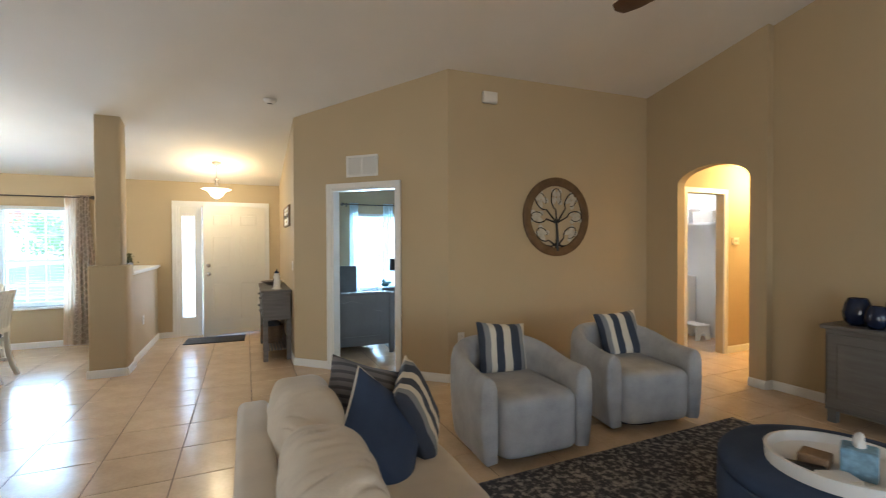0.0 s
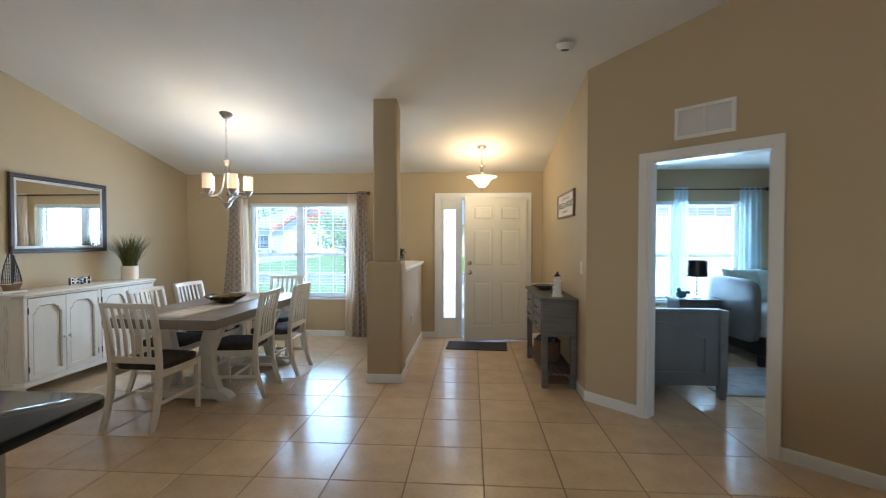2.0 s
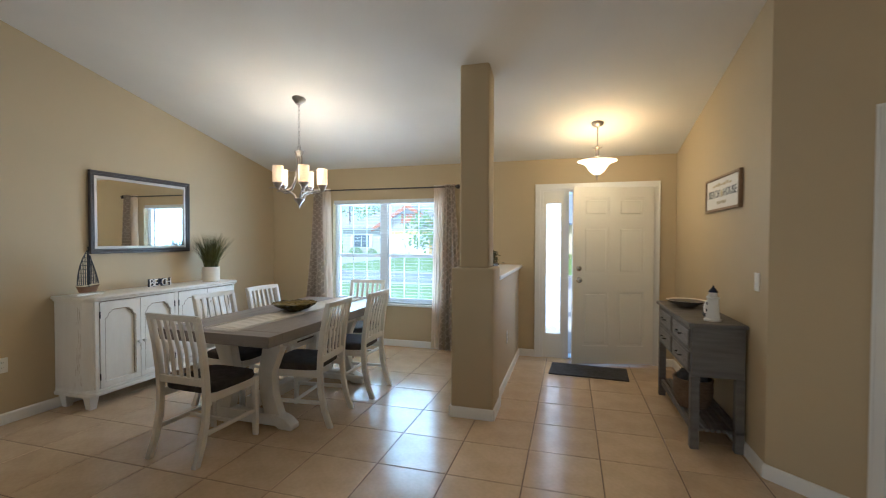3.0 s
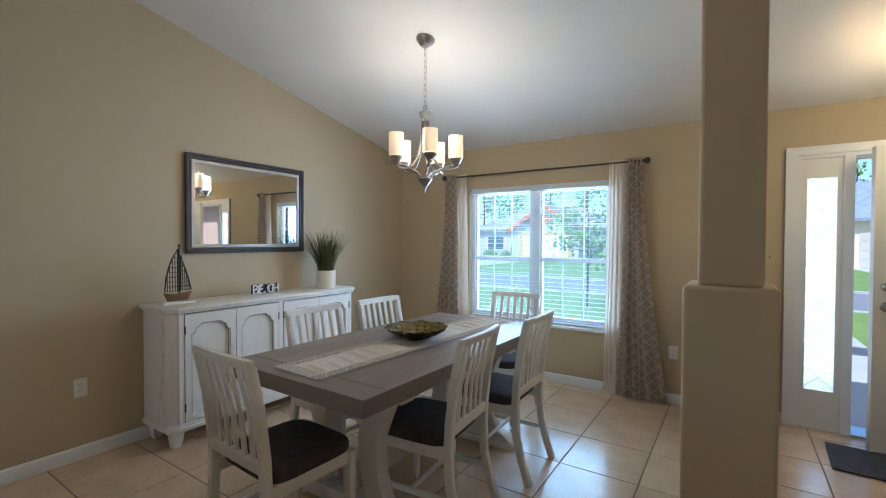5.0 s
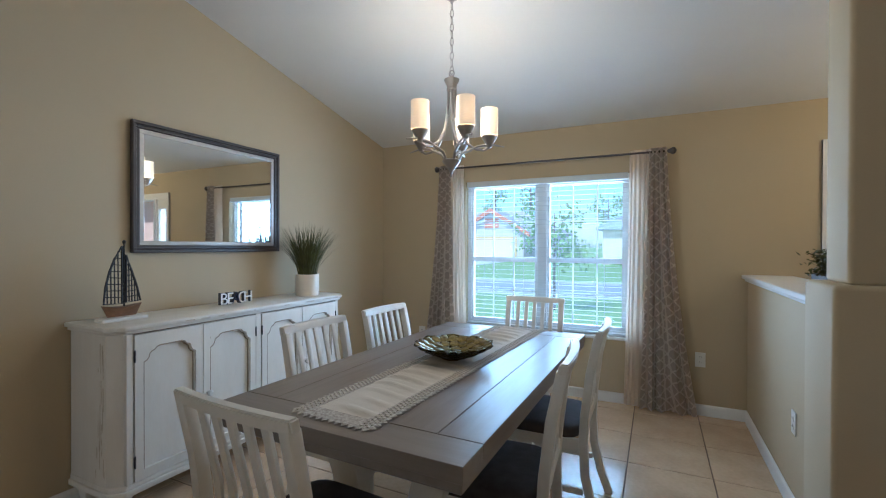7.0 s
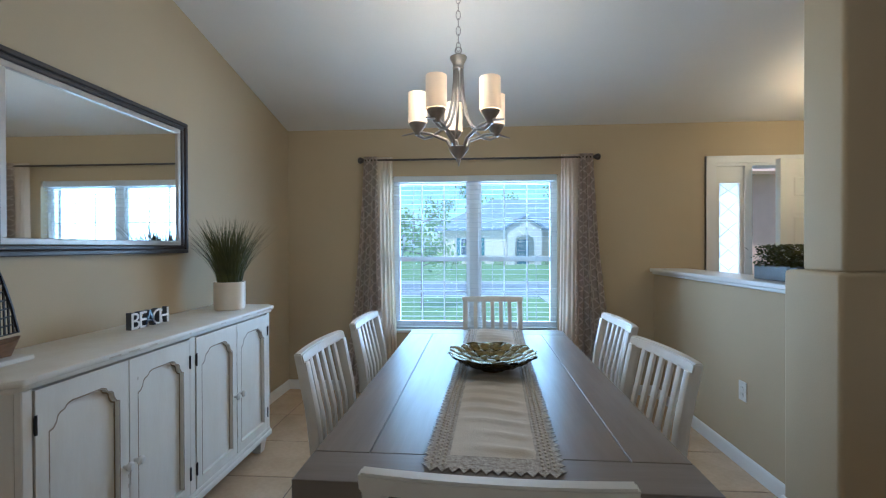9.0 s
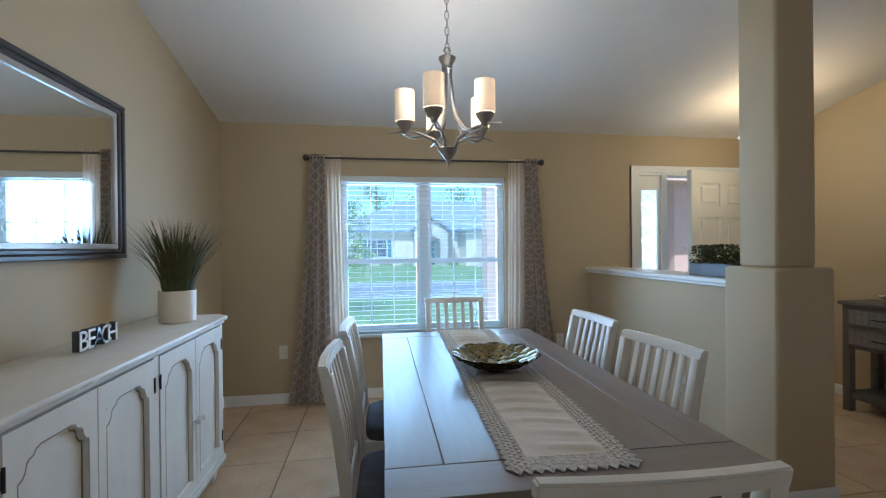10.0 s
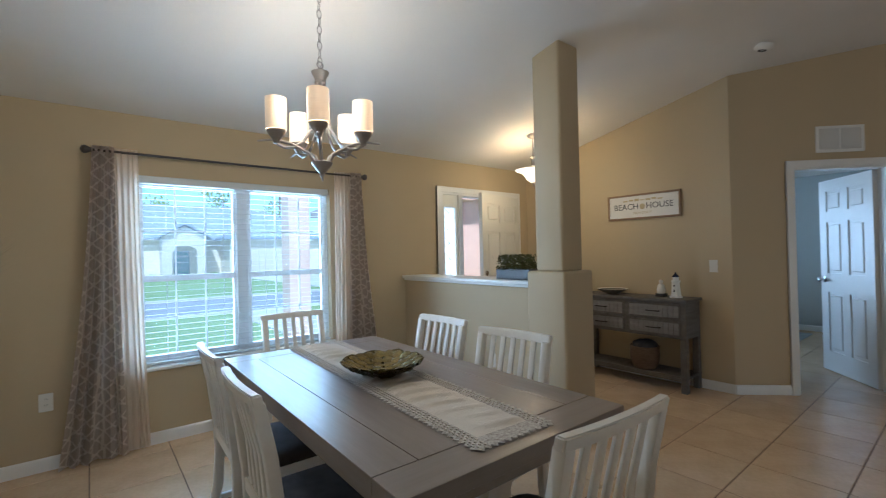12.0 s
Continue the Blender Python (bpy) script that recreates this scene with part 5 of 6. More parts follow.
part("emblem", moved(lathe([(0, 0), (0.032, 0), (0.03, 0.0012), (0, 0.0012)], 8), pose(0, -0.0158, -0.002, 90)), M_GOLDINK, sg)

pb = thing("planter_box", pose(-1.075, 7.34, 1.125), "dark wooden box of small green plants on the half wall", "planter")
part("box", boxes((-0.06, -0.19, 0, 0.06, 0.19, 0.085), bevel=0.004), M_FRAME, pb)
rng = random.Random(5)
bm = bmesh.new()
for _ in range(1500):
    p = Vector((rng.gauss(0, 0.038), rng.uniform(-0.18, 0.18), 0.075 + 0.125 * rng.random() ** 1.3))
    r = Euler((rng.uniform(-1, 1), rng.uniform(-1, 1), rng.uniform(0, 6.28)))
    s = 0.007 + 0.006 * rng.random()
    q = [p + r.to_matrix() @ Vector(c) for c in ((0, -s * 1.3, 0), (s * 0.6, 0, s * 0.2), (0, s * 1.3, 0), (-s * 0.6, 0, s * 0.2))]
    bm.faces.new([bm.verts.new(c) for c in q])
part("leaves", bm, M_GRASS, pb, smooth=None)

# ---- kitchen island and stool ----
M_GRANITE = material("black_granite", (0.012, 0.012, 0.013), 0.1, vary=0.4, scale=60, grain=300, bump=0.0)
M_ISLAND = material("pale_grey_island_paint", (0.42, 0.40, 0.37), 0.5, vary=0.04)
isl = thing("kitchen_island", pose(0, 0, 0), "kitchen island with a rounded black granite worktop", "kitchen island")
r, cx, cy = 0.07, -1.36, 3.78
corner = [(cx - r + r * math.cos(a), cy - r + r * math.sin(a)) for a in [math.pi / 2 * k / 8 for k in range(9)]]
part("worktop", prism([[(-3.3, 1.7), (cx, 1.7)] + corner + [(-3.3, cy)]], lambda u, v, w: (u, v, 0.895 + w), 0.035, 0.008), M_GRANITE, isl)
part("cabinet_body", boxes((-3.25, 1.75, 0.0, -1.66, 3.71, 0.894), bevel=0.004), M_ISLAND, isl)

bs = thing("bar_stool", pose(-1.27, 3.06, 0, 0, 0, 90), "black metal bar stool with a low curved back", "stool")
part("seat", boxes((-0.17, -0.17, 0.645, 0.17, 0.17, 0.66), bevel=0.006), M_BLACK, bs)
for sx in (-1, 1):
    for sy in (-1, 1):
        part("leg", tube([(sx * 0.15, sy * 0.15, 0.645), (sx * 0.21, sy * 0.21, 0.0)], 0.013, 8), M_BLACK, bs)
part("footrest", tube([(sx * 0.19, sy * 0.19, 0.22) for sx, sy in ((-1, -1), (1, -1), (1, 1), (-1, 1))], 0.008, 6, True), M_BLACK, bs)
part("back_rail", tube([(-0.165, 0.10, 0.65), (-0.175, -0.02, 0.78), (-0.165, -0.12, 0.85), (-0.10, -0.185, 0.875), (0, -0.20, 0.88), (0.10, -0.185, 0.875), (0.165, -0.12, 0.85), (0.175, -0.02, 0.78), (0.165, 0.10, 0.65)], 0.011, 8), M_BLACK, bs)
part("back_splat", boxes((-0.045, -0.205, 0.655, 0.045, -0.195, 0.87)), M_BLACK, bs)


# ---- living room ----
def barrel_chair(m):
    """A round swivel armchair that faces -y: one wrap of arms and back, and a seat that runs down to the base."""
    c = thing("armchair", m, "grey boucle barrel armchair on a dark swivel base", "armchair", "pair of barrel armchairs")
    A, YF, TH = 0.43, -0.37, 0.13
    plan = [(-A, YF * (1 - k / 8), 0.0) for k in range(8)] + [(-A * math.cos(math.pi * k / 28), A * 1.02 * math.sin(math.pi * k / 28), k / 28) for k in range(29)] + [(A, YF * k / 8, 1.0) for k in range(1, 9)]
    n = len(plan)
    bm = bmesh.new()
    rings = []
    for i, (x, y, _) in enumerate(plan):
        p, q = plan[max(i - 1, 0)], plan[min(i + 1, n - 1)]
        t = Vector((q[0] - p[0], q[1] - p[1])).normalized()
        out = Vector((-t.y, t.x))
        f = abs(2 * i / (n - 1) - 1)
        top = 0.70 - 0.105 * (0.5 - 0.5 * math.cos(math.pi * min(1, max(0, (f - 0.22) / 0.72))))
        prof = [(-0.045, 0.05), (-0.028, 0.075), (-0.008, 0.22), (0.0, 0.38), (-0.004, top - 0.085), (-0.018, top - 0.035), (-0.045, top - 0.008), (-TH / 2, top), (-TH + 0.045, top - 0.008), (-TH + 0.016, top - 0.035), (-TH, top - 0.085), (-TH - 0.004, 0.36), (-TH, 0.06)]
        ring = [(x + out.x * w, y + out.y * w, z) for w, z in prof]
        # the front ends of the arms round over
        ends = [(0.028, 0.82), (0.018, 0.93), (0.008, 0.98)] if i in (0, n - 1) else []
        mid = Vector((x - out.x * TH / 2, y - out.y * TH / 2))
        nose = [[(mid.x + (px - mid.x) * k, y - ahead, 0.05 + (pz - 0.05) * (0.9 + 0.1 * k)) for px, py, pz in ring] for ahead, k in ends]
        rings += nose + [ring] if i == 0 else [ring] + nose[::-1]
    rings = [[bm.verts.new(p) for p in ring] for ring in rings]
    k = len(rings[0])
    for p, q in zip(rings, rings[1:]):
        for j in range(k):
            bm.faces.new((p[j], p[(j + 1) % k], q[(j + 1) % k], q[j]))
    bm.faces.new(rings[0]), bm.faces.new(rings[-1][::-1])
    bmesh.ops.recalc_face_normals(bm, faces=bm.faces[:])
    part("shell", bm, M_FABCHAIR, c, smooth=80)
    part("seat", soft_box(0.292, 0.375, 0.20, 9, 14, (0, -0.06, 0.255), 0.006, 5), M_FABCHAIR, c, smooth=75)
    part("swivel_base", lathe([(0, 0), (0.29, 0), (0.29, 0.055), (0, 0.055)], 28), M_BLACK, c, "dark round swivel base")
    return c


ac = barrel_chair(pose(2.02, 3.68, 0, 0, 0, -3))
copy_thing(ac, pose(3.19, 3.72, 0, 0, 0, -10))


def pillow(m, mat, label, w=0.45, h=0.45, t=0.15, piping=None):
    p = thing("scatter_cushion", m, label, "cushion", "scatter cushions")
    part("cover", scatter_cushion(w, h, t), mat, p, smooth=70)
    if piping:
        pts = []
        for i in range(48):
            f = i / 12
            s, e = int(f), f - int(f)
            a = -1 + 2 * e
            x, z = ((a, -1), (1, a), (-a, 1), (-1, -a))[s]
            pin = 1 - 0.07 * (1 - (x * x) * (z * z)) * max(abs(x), abs(z))
            pts.append((x * w / 2 * pin, 0, z * h / 2 * pin))
        part("piping", tube(pts, 0.006, 6, True), piping, p, "cream piping")
    return p


pillow(pose(2.10, 3.90, 0.60, -20, 5, -6), M_STRIPE, "navy, cream and grey striped cushion on the armchair", 0.42, 0.42, 0.14)
pillow(pose(3.36, 3.92, 0.60, -20, -4, -12), M_STRIPE, "navy, cream and grey striped cushion on the armchair", 0.42, 0.42, 0.14)

# sofa with its back to the dining room
so = thing("sofa", pose(0, 0, 0), "cream upholstered sofa with puffy back cushions", "sofa")
part("base", boxes((0.24, 1.3, 0.0, 1.16, 3.38, 0.26), bevel=0.03, seg=3), M_SOFA, so, smooth=60)
part("back", boxes((0.225, 1.3, 0.02, 0.37, 3.38, 0.645), bevel=0.035, seg=3), M_SOFA, so, smooth=60)
part("arm", soft_box(0.44, 0.09, 0.22, 6, 10, (0.75, 3.30, 0.29)), M_SOFA, so, smooth=70)
part("arm", soft_box(0.44, 0.09, 0.22, 6, 10, (0.75, 1.38, 0.29)), M_SOFA, so, smooth=70)
for y in (2.77, 1.88):
    part("seat_cushion", soft_box(0.39, 0.45, 0.085, 5, 12, (0.80, y, 0.335), 0.008), M_SOFA, so, smooth=70)


def wrinkled(bm, amount):
    """Slack cloth: soft dents, and creases that run over the cushion from front to back."""
    for v in bm.verts:
        c = v.co.copy()
        run = c.y * 46 + 9 * c.x + 5 * noise.noise(c * 4.5)
        crease = (1 - abs(math.sin(run))) ** 2.5 * max(0.0, 0.55 + 0.9 * noise.noise(c * 5 + Vector((3, 0, 1))))
        up = 1 if c.z > 0.5 else 0.4
        v.co.z += amount * up * (0.9 * noise.noise(c * 6) - 0.62 * crease)
        v.co.x += amount * (0.7 * noise.noise(c * 8 + Vector((5, 1, 2))) + 0.3 * crease * (1 if c.x < 0.47 else -1))
    return bm


for y, h in ((3.00, 0.0), (2.33, 0.01), (1.66, 0.0)):
    part("back_cushion", wrinkled(soft_box(0.15, 0.345, 0.235, 3.4, 56, (0.50, y, 0.565 + h)), 0.022), M_SOFA, so, "puffy wrinkled cream back cushion", smooth=70)
pillow(pose(0.79, 3.12, 0.645, -24, 22, 8), M_RIB, "grey ribbed cushion leaning on the sofa back", 0.40, 0.38, 0.13)
pillow(pose(0.82, 2.86, 0.575, -34, 40, 10), M_NAVYFAB, "navy blue cushion with cream piping", 0.46, 0.44, 0.14, M_CREAMFAB)
pillow(pose(1.06, 3.05, 0.585, -22, -10, 64), M_STRIPE, "navy, cream and grey striped cushion on the sofa", 0.44, 0.42, 0.14)

M_RUG = material("charcoal_patterned_rug", (0.032, 0.032, 0.04), 0.98, scale=30, grain=110, bump=0.3, second=(0.30, 0.265, 0.225), lo=0.66, hi=0.86)
built("area_rug", boxes((1.45, 0.6, 0.001, 3.87, 3.23, 0.012), bevel=0.003), M_RUG, "charcoal patterned area rug on the tiles", "rug", 35, "")
ot = thing("ottoman", pose(2.76, 2.02, 0.012), "round navy upholstered ottoman on the rug", "ottoman")
part("upholstered_body", lathe([(0, 0.03), (0.47, 0.03), (0.495, 0.05), (0.505, 0.18), (0.50, 0.30), (0.485, 0.318), (0, 0.318)], 48), M_NAVYFAB, ot, smooth=60)
part("top_pad", lathe([(0, 0.318), (0.484, 0.320), (0.500, 0.335), (0.50, 0.365), (0.478, 0.392), (0.42, 0.402), (0, 0.405)], 48), M_NAVYFAB, ot, smooth=60)
part("piping", tube([(0.497 * math.cos(2 * math.pi * k / 48), 0.497 * math.sin(2 * math.pi * k / 48), 0.319) for k in range(48)], 0.006, 6, True), M_NAVYFAB, ot)
part("base_ring", lathe([(0, 0), (0.44, 0), (0.44, 0.032), (0, 0.032)], 40), M_BLACK, ot)
tr = thing("round_tray", pose(2.68, 2.00, 0.417), "round whitewashed wooden tray on the ottoman", "tray")
part("tray_body", lathe([(0, 0.0), (0.28, 0.0), (0.285, 0.06), (0.27, 0.062), (0.265, 0.014), (0, 0.012)], 40), M_SIGN, tr)
tb = thing("tissue_box", pose(2.665, 1.935, 0.43, 0, 0, 20), "pale blue tissue box with a raised tissue", "tissue box")
part("box", boxes((-0.06, -0.06, 0, 0.06, 0.06, 0.12), bevel=0.006), material("pale_blue_card", (0.20, 0.34, 0.46), 0.6, vary=0.3, scale=30), tb)
part("tissue", soft_box(0.03, 0.022, 0.04, 2, 6, (0, 0, 0.145), 0.02, 30), M_SIGN, tb, smooth=60)
built("remote_control", boxes((-0.025, -0.08, 0, 0.025, 0.08, 0.02), bevel=0.006), M_BLACK, "black remote control on the tray", "remote control", 35, "", pose(2.515, 2.07, 0.43, 0, 0, 30))
built("notepad", boxes((-0.045, -0.065, 0, 0.045, 0.065, 0.022), bevel=0.003), M_SIGN, "cream notepad lying on the round tray", "notepad", 35, "", pose(2.53, 1.95, 0.43, 0, 0, 62))
built("wooden_coaster", boxes((-0.055, -0.055, 0, 0.055, 0.055, 0.05), bevel=0.006), M_OAK, "stack of tan wooden coasters on the tray", "coaster", 35, "", pose(2.61, 2.07, 0.43, 0, 0, 15))

M_CRED = material("grey_taupe_credenza_wood", (0.165, 0.15, 0.13), 0.5, scale=4, grain=50, bump=0.04, stretch=(6, 1, 8), second=(0.115, 0.10, 0.085))
cr = thing("credenza", pose(4.93, 2.14, 0), "grey-taupe wooden credenza with panelled doors", "credenza")
part("top", boxes((-0.47, -0.78, 0.745, -0.002, 0.78, 0.78), bevel=0.008), M_CRED, cr)
part("body", boxes((-0.44, -0.75, 0.10, -0.006, 0.75, 0.745), bevel=0.004), M_CRED, cr)
for y in (-0.71, 0.71):
    for x in (-0.40, -0.05):
        part("foot", boxes((x - 0.03, y - 0.03, 0, x + 0.03, y + 0.03, 0.10), bevel=0.004), M_CRED, cr)
for k in range(3):
    y0 = -0.735 + 0.49 * k
    d = part("door", boxes((-0.458, y0 + 0.005, 0.13, -0.44, y0 + 0.485, 0.71), bevel=0.003), M_CRED, cr)
    part("raised_panel", boxes((-0.464, y0 + 0.07, 0.20, -0.456, y0 + 0.42, 0.64), bevel=0.004), M_CRED, d)
for x, y, s in ((4.62, 2.74, 1.0), (4.55, 2.60, 0.8), (4.68, 2.50, 1.15)):
    v = thing("ceramic_vase", pose(x, y, 0.78), "glossy navy blue ceramic vase on the credenza", "vase", "navy vases")
    part("vase_body", lathe([(0, 0), (0.05 * s, 0), (0.085 * s, 0.04 * s), (0.095 * s, 0.10 * s), (0.08 * s, 0.17 * s), (0.06 * s, 0.215 * s), (0.052 * s, 0.215 * s), (0.07 * s, 0.16 * s), (0, 0.05 * s)], 28), M_NAVYCER, v, smooth=60)
tv = thing("television", pose(4.953, 1.72, 1.72), "large black television on the living room wall", "television")
part("bezel", boxes((-0.05, -0.62, -0.36, -0.004, 0.62, 0.36), bevel=0.006), M_BLACK, tv)
part("screen", boxes((-0.054, -0.605, -0.345, -0.049, 0.605, 0.345)), M_NAVYCER, tv)

M_FANWOOD = material("dark_walnut_fan_blade", (0.10, 0.045, 0.022), 0.4, vary=0.2, scale=4, stretch=(1, 8, 8))
fn = thing("ceiling_fan", pose(2.23, 2.137, 0, 0, 0, 8), "ceiling fan with dark wooden blades, at rest", "ceiling fan")
part("motor", lathe([(0, 2.66), (0.07, 2.665), (0.11, 2.69), (0.11, 2.77), (0.06, 2.80), (0, 2.805)], 24), M_NICKEL, fn)
part("down_rod", tube([(0, 0, 2.80), (0, 0, ceil_z(2.137))], 0.014, 8), M_NICKEL, fn)
part("canopy", lathe([(0, -0.07), (0.03, -0.068), (0.07, -0.01), (0.07, 0.02), (0, 0.02)], 20, (0, 0, ceil_z(2.137) - 0.01)), M_NICKEL, fn)
for k in range(4):
    blade = [(0.12, -0.035), (0.25, -0.062), (0.55, -0.068), (0.64, -0.05), (0.66, 0.0), (0.64, 0.05), (0.55, 0.068), (0.25, 0.062), (0.12, 0.035)]
    part("blade", moved(prism([blade], lambda u, v, w: (u, v, w - 0.004), 0.008, 0.002), pose(0, 0, 2.715, 0, 0, 90 * k) @ pose(0, 0, 0, 10)), M_FANWOOD, fn)

# tree of life wall disc
M_SHELL = material("pearl_shell_inlay", (0.68, 0.65, 0.56), 0.35, 0.0, scale=14, second=(0.42, 0.40, 0.33), bump=0.05)
M_DISCWOOD = material("rustic_brown_disc_wood", (0.13, 0.075, 0.032), 0.6, vary=0.3, scale=9, grain=60, bump=0.1)
tw = thing("tree_wall_art", pose(3.49, 4.973, 1.73, 0, 0, -2.3), "round wooden tree-of-life wall disc with pearl leaves", "wall art")
R = 0.445
bm = bmesh.new()
loops = []
for rr, yy in ((R - 0.095, 0.0), (R - 0.095, -0.02), (R - 0.078, -0.03), (R - 0.015, -0.03), (R, -0.02), (R, 0.0)):
    loops.append([bm.verts.new((rr * math.cos(2 * math.pi * k / 64), yy, rr * math.sin(2 * math.pi * k / 64))) for k in range(64)])
for a, b in zip(loops, loops[1:] + loops[:1]):
    for k in range(64):
        bm.faces.new((a[k], a[(k + 1) % 64], b[(k + 1) % 64], b[k]))
bmesh.ops.recalc_face_normals(bm, faces=bm.faces[:])
part("ring", bm, M_DISCWOOD, tw)
branches = [tube([(0.0, -0.012, -0.385), (0.008, -0.014, -0.24), (-0.004, -0.014, -0.06)], [0.026, 0.016, 0.013], 8)]
LOBES = ((0.0, 0.215, 0.085, 0.135, 0), (-0.205, 0.185, 0.085, 0.125, -38), (0.205, 0.185, 0.085, 0.125, 38), (-0.255, 0.0, 0.075, 0.115, -84), (0.255, 0.0, 0.075, 0.115, 84), (-0.19, -0.19, 0.08, 0.11, -55), (0.19, -0.19, 0.08, 0.11, 55))
for x, z, w, h, turn in LOBES:
    # a thin branch swings out from the trunk, round each lobe and back into its middle
    c, d = math.cos(radians(turn)), math.sin(radians(turn))
    pts = [(0.0, -0.014, -0.07 if z > -0.1 else -0.34)]
    for k in range(13):
        t = radians(-100 - 27 * k)
        u, v, q = w * math.cos(t), h * math.sin(t), 1 - 0.035 * k
        pts.append((x + (u * c + v * d) * q, -0.013, z + (-u * d + v * c) * q))
    branches.append(tube(pts, [0.011] + [0.0075 - 0.0003 * k for k in range(13)], 6))
for sx in (-1, 1):
    branches.append(tube([(0, -0.014, -0.30), (sx * 0.07, -0.014, -0.335), (sx * 0.16, -0.013, -0.325), (sx * 0.22, -0.012, -0.31)], [0.014, 0.011, 0.008, 0.005], 6))
for b_ in branches:
    part("branch", b_, M_BLACK, tw)
for x, z, w, h, turn in LOBES:
    c, d = math.cos(radians(turn)), math.sin(radians(turn))
    for u, v, r in ((-0.45, -0.25, 30), (0.45, -0.25, -30), (-0.40, 0.42, -35), (0.40, 0.42, 35)):
        u, v = u * w, v * h
        part("leaf", moved(soft_box(0.030, 0.006, 0.050, 2.2, 4), pose(x + u * c + v * d, -0.008, z - u * d + v * c, 0, turn + r)), M_SHELL, tw, smooth=60)

# ---- hallway and laundry things ----
th_ = thing("thermostat", pose(6.08, 4.6, 1.45), "small white wall thermostat in the hallway", "thermostat")
part("case", boxes((-0.06, -0.025, -0.045, 0.06, 0, 0.045), bevel=0.006), M_PLATE, th_)
part("display", boxes((-0.035, -0.027, -0.015, 0.035, -0.024, 0.02)), M_FRAMEIN, th_)
hl = thing("hall_ceiling_light", pose(6.3, 4.1, 2.42), "frosted dome ceiling light, lit, in the hallway", "ceiling light")
part("dome", lathe([(0, -0.09), (0.08, -0.08), (0.13, -0.045), (0.15, 0.0), (0, 0.0)], 28), M_ALAB, hl).visible_shadow = False
sh = thing("wire_shelf", pose(6.65, 5.5, 1.72, 0, 0, -90), "white wire closet shelf holding boxes", "shelf")
part("wires", merge(*[tube([(-0.8, -0.35 + 0.035 * k, 0), (0.78, -0.35 + 0.035 * k, 0)], 0.003, 5) for k in range(10)]), M_PLATE, sh)
part("front_lip", boxes((-0.8, -0.37, -0.03, 0.78, -0.362, 0.005)), M_PLATE, sh)
for x, w, h, mat in ((5.78, 0.09, 0.20, M_FABCHAIR), (5.55, 0.11, 0.19, M_PLATE), (5.22, 0.15, 0.14, M_CREAMFAB)):
    bx = thing("storage_box", pose(6.47, x, 1.724, 0, 0, 90), "pale storage box on the wire shelf", "box")
    part("box_body", boxes((-w, -0.13, 0, w, 0.13, h), bevel=0.006), mat, bx)
    part("box_lid", boxes((-w - 0.006, -0.136, h, w + 0.006, 0.136, h + 0.025), bevel=0.004), mat, bx)
wm = thing("washing_machine", pose(6.29, 5.86, 0), "white top-loading washing machine", "washing machine")
part("cabinet", boxes((-0.34, -0.34, 0.03, 0.34, 0.34, 0.92), bevel=0.015, seg=2), M_PLATE, wm)
part("control_panel", boxes((-0.34, 0.20, 0.92, 0.34, 0.34, 1.08), bevel=0.02), M_PLATE, wm)
part("lid", boxes((-0.28, -0.3, 0.92, 0.28, 0.18, 0.935), bevel=0.005), M_PLATE, wm)
st = thing("step_stool", pose(6.40, 5.38, 0, 0, 0, 80), "small white plastic step stool", "stool")
part("step", boxes((-0.17, -0.12, 0.20, 0.17, 0.12, 0.225), bevel=0.008), M_PLATE, st)
for x in (-0.15, 0.15):
    part("side", prism([[(-0.13, 0), (-0.06, 0), (-0.03, 0.1), (0.03, 0.1), (0.06, 0), (0.13, 0), (0.11, 0.2), (-0.11, 0.2)]], lambda u, v, w: (x - 0.01 + w, u, v), 0.02), M_PLATE, st)

# ---- bedroom ----
M_BEDWOOD = material("dark_grey_bed_wood", (0.13, 0.135, 0.14), 0.45, vary=0.15, scale=4, grain=50, bump=0.03)
M_QUILT = material("pale_aqua_quilt", (0.50, 0.58, 0.60), 0.9, vary=0.08, scale=10, grain=60, bump=0.4)
M_TEAL = material("pale_aqua_pillow_fabric", (0.48, 0.60, 0.60), 0.9, vary=0.08, scale=10, grain=200, bump=0.2)
bd = thing("bed", pose(1.47, 6.5, 0), "dark grey wooden bed with an arched panel footboard", "bed")
fb = part("footboard", boxes((-0.52, 0, 0.12, 0.52, 0.035, 0.78), bevel=0.004), M_BEDWOOD, bd)
part("footboard_cap", boxes((-0.54, -0.015, 0.775, 0.54, 0.05, 0.81), bevel=0.006), M_BEDWOOD, fb)
arch = [(-0.42, 0.22), (0.42, 0.22), (0.42, 0.55), (0.30, 0.58), (0.18, 0.66), (0.0, 0.70), (-0.18, 0.66), (-0.30, 0.58), (-0.42, 0.55)]
inner = [(x * 0.93, 0.46 + (z - 0.46) * 0.90) for x, z in arch]
polys = [[arch[i], arch[(i + 1) % 9], inner[(i + 1) % 9], inner[i]] for i in range(9)]
part("arched_moulding", prism(polys, lambda u, v, w: (u, -0.014 + w, v), 0.016), M_BEDWOOD, fb)
for x in (-0.55, 0.55):
    part("post", prism([[(-0.03, 0), (0.02, 0), (0.035, 0.1), (0.035, 0.80), (-0.035, 0.80), (-0.035, 0.1)]], lambda u, v, w: (x + u, -0.02 + w, v), 0.07, 0.005), M_BEDWOOD, bd)
part("side_rail", boxes((-0.54, 0.05, 0.25, -0.51, 2.0, 0.42), (0.51, 0.05, 0.25, 0.54, 2.0, 0.42)), M_BEDWOOD, bd)
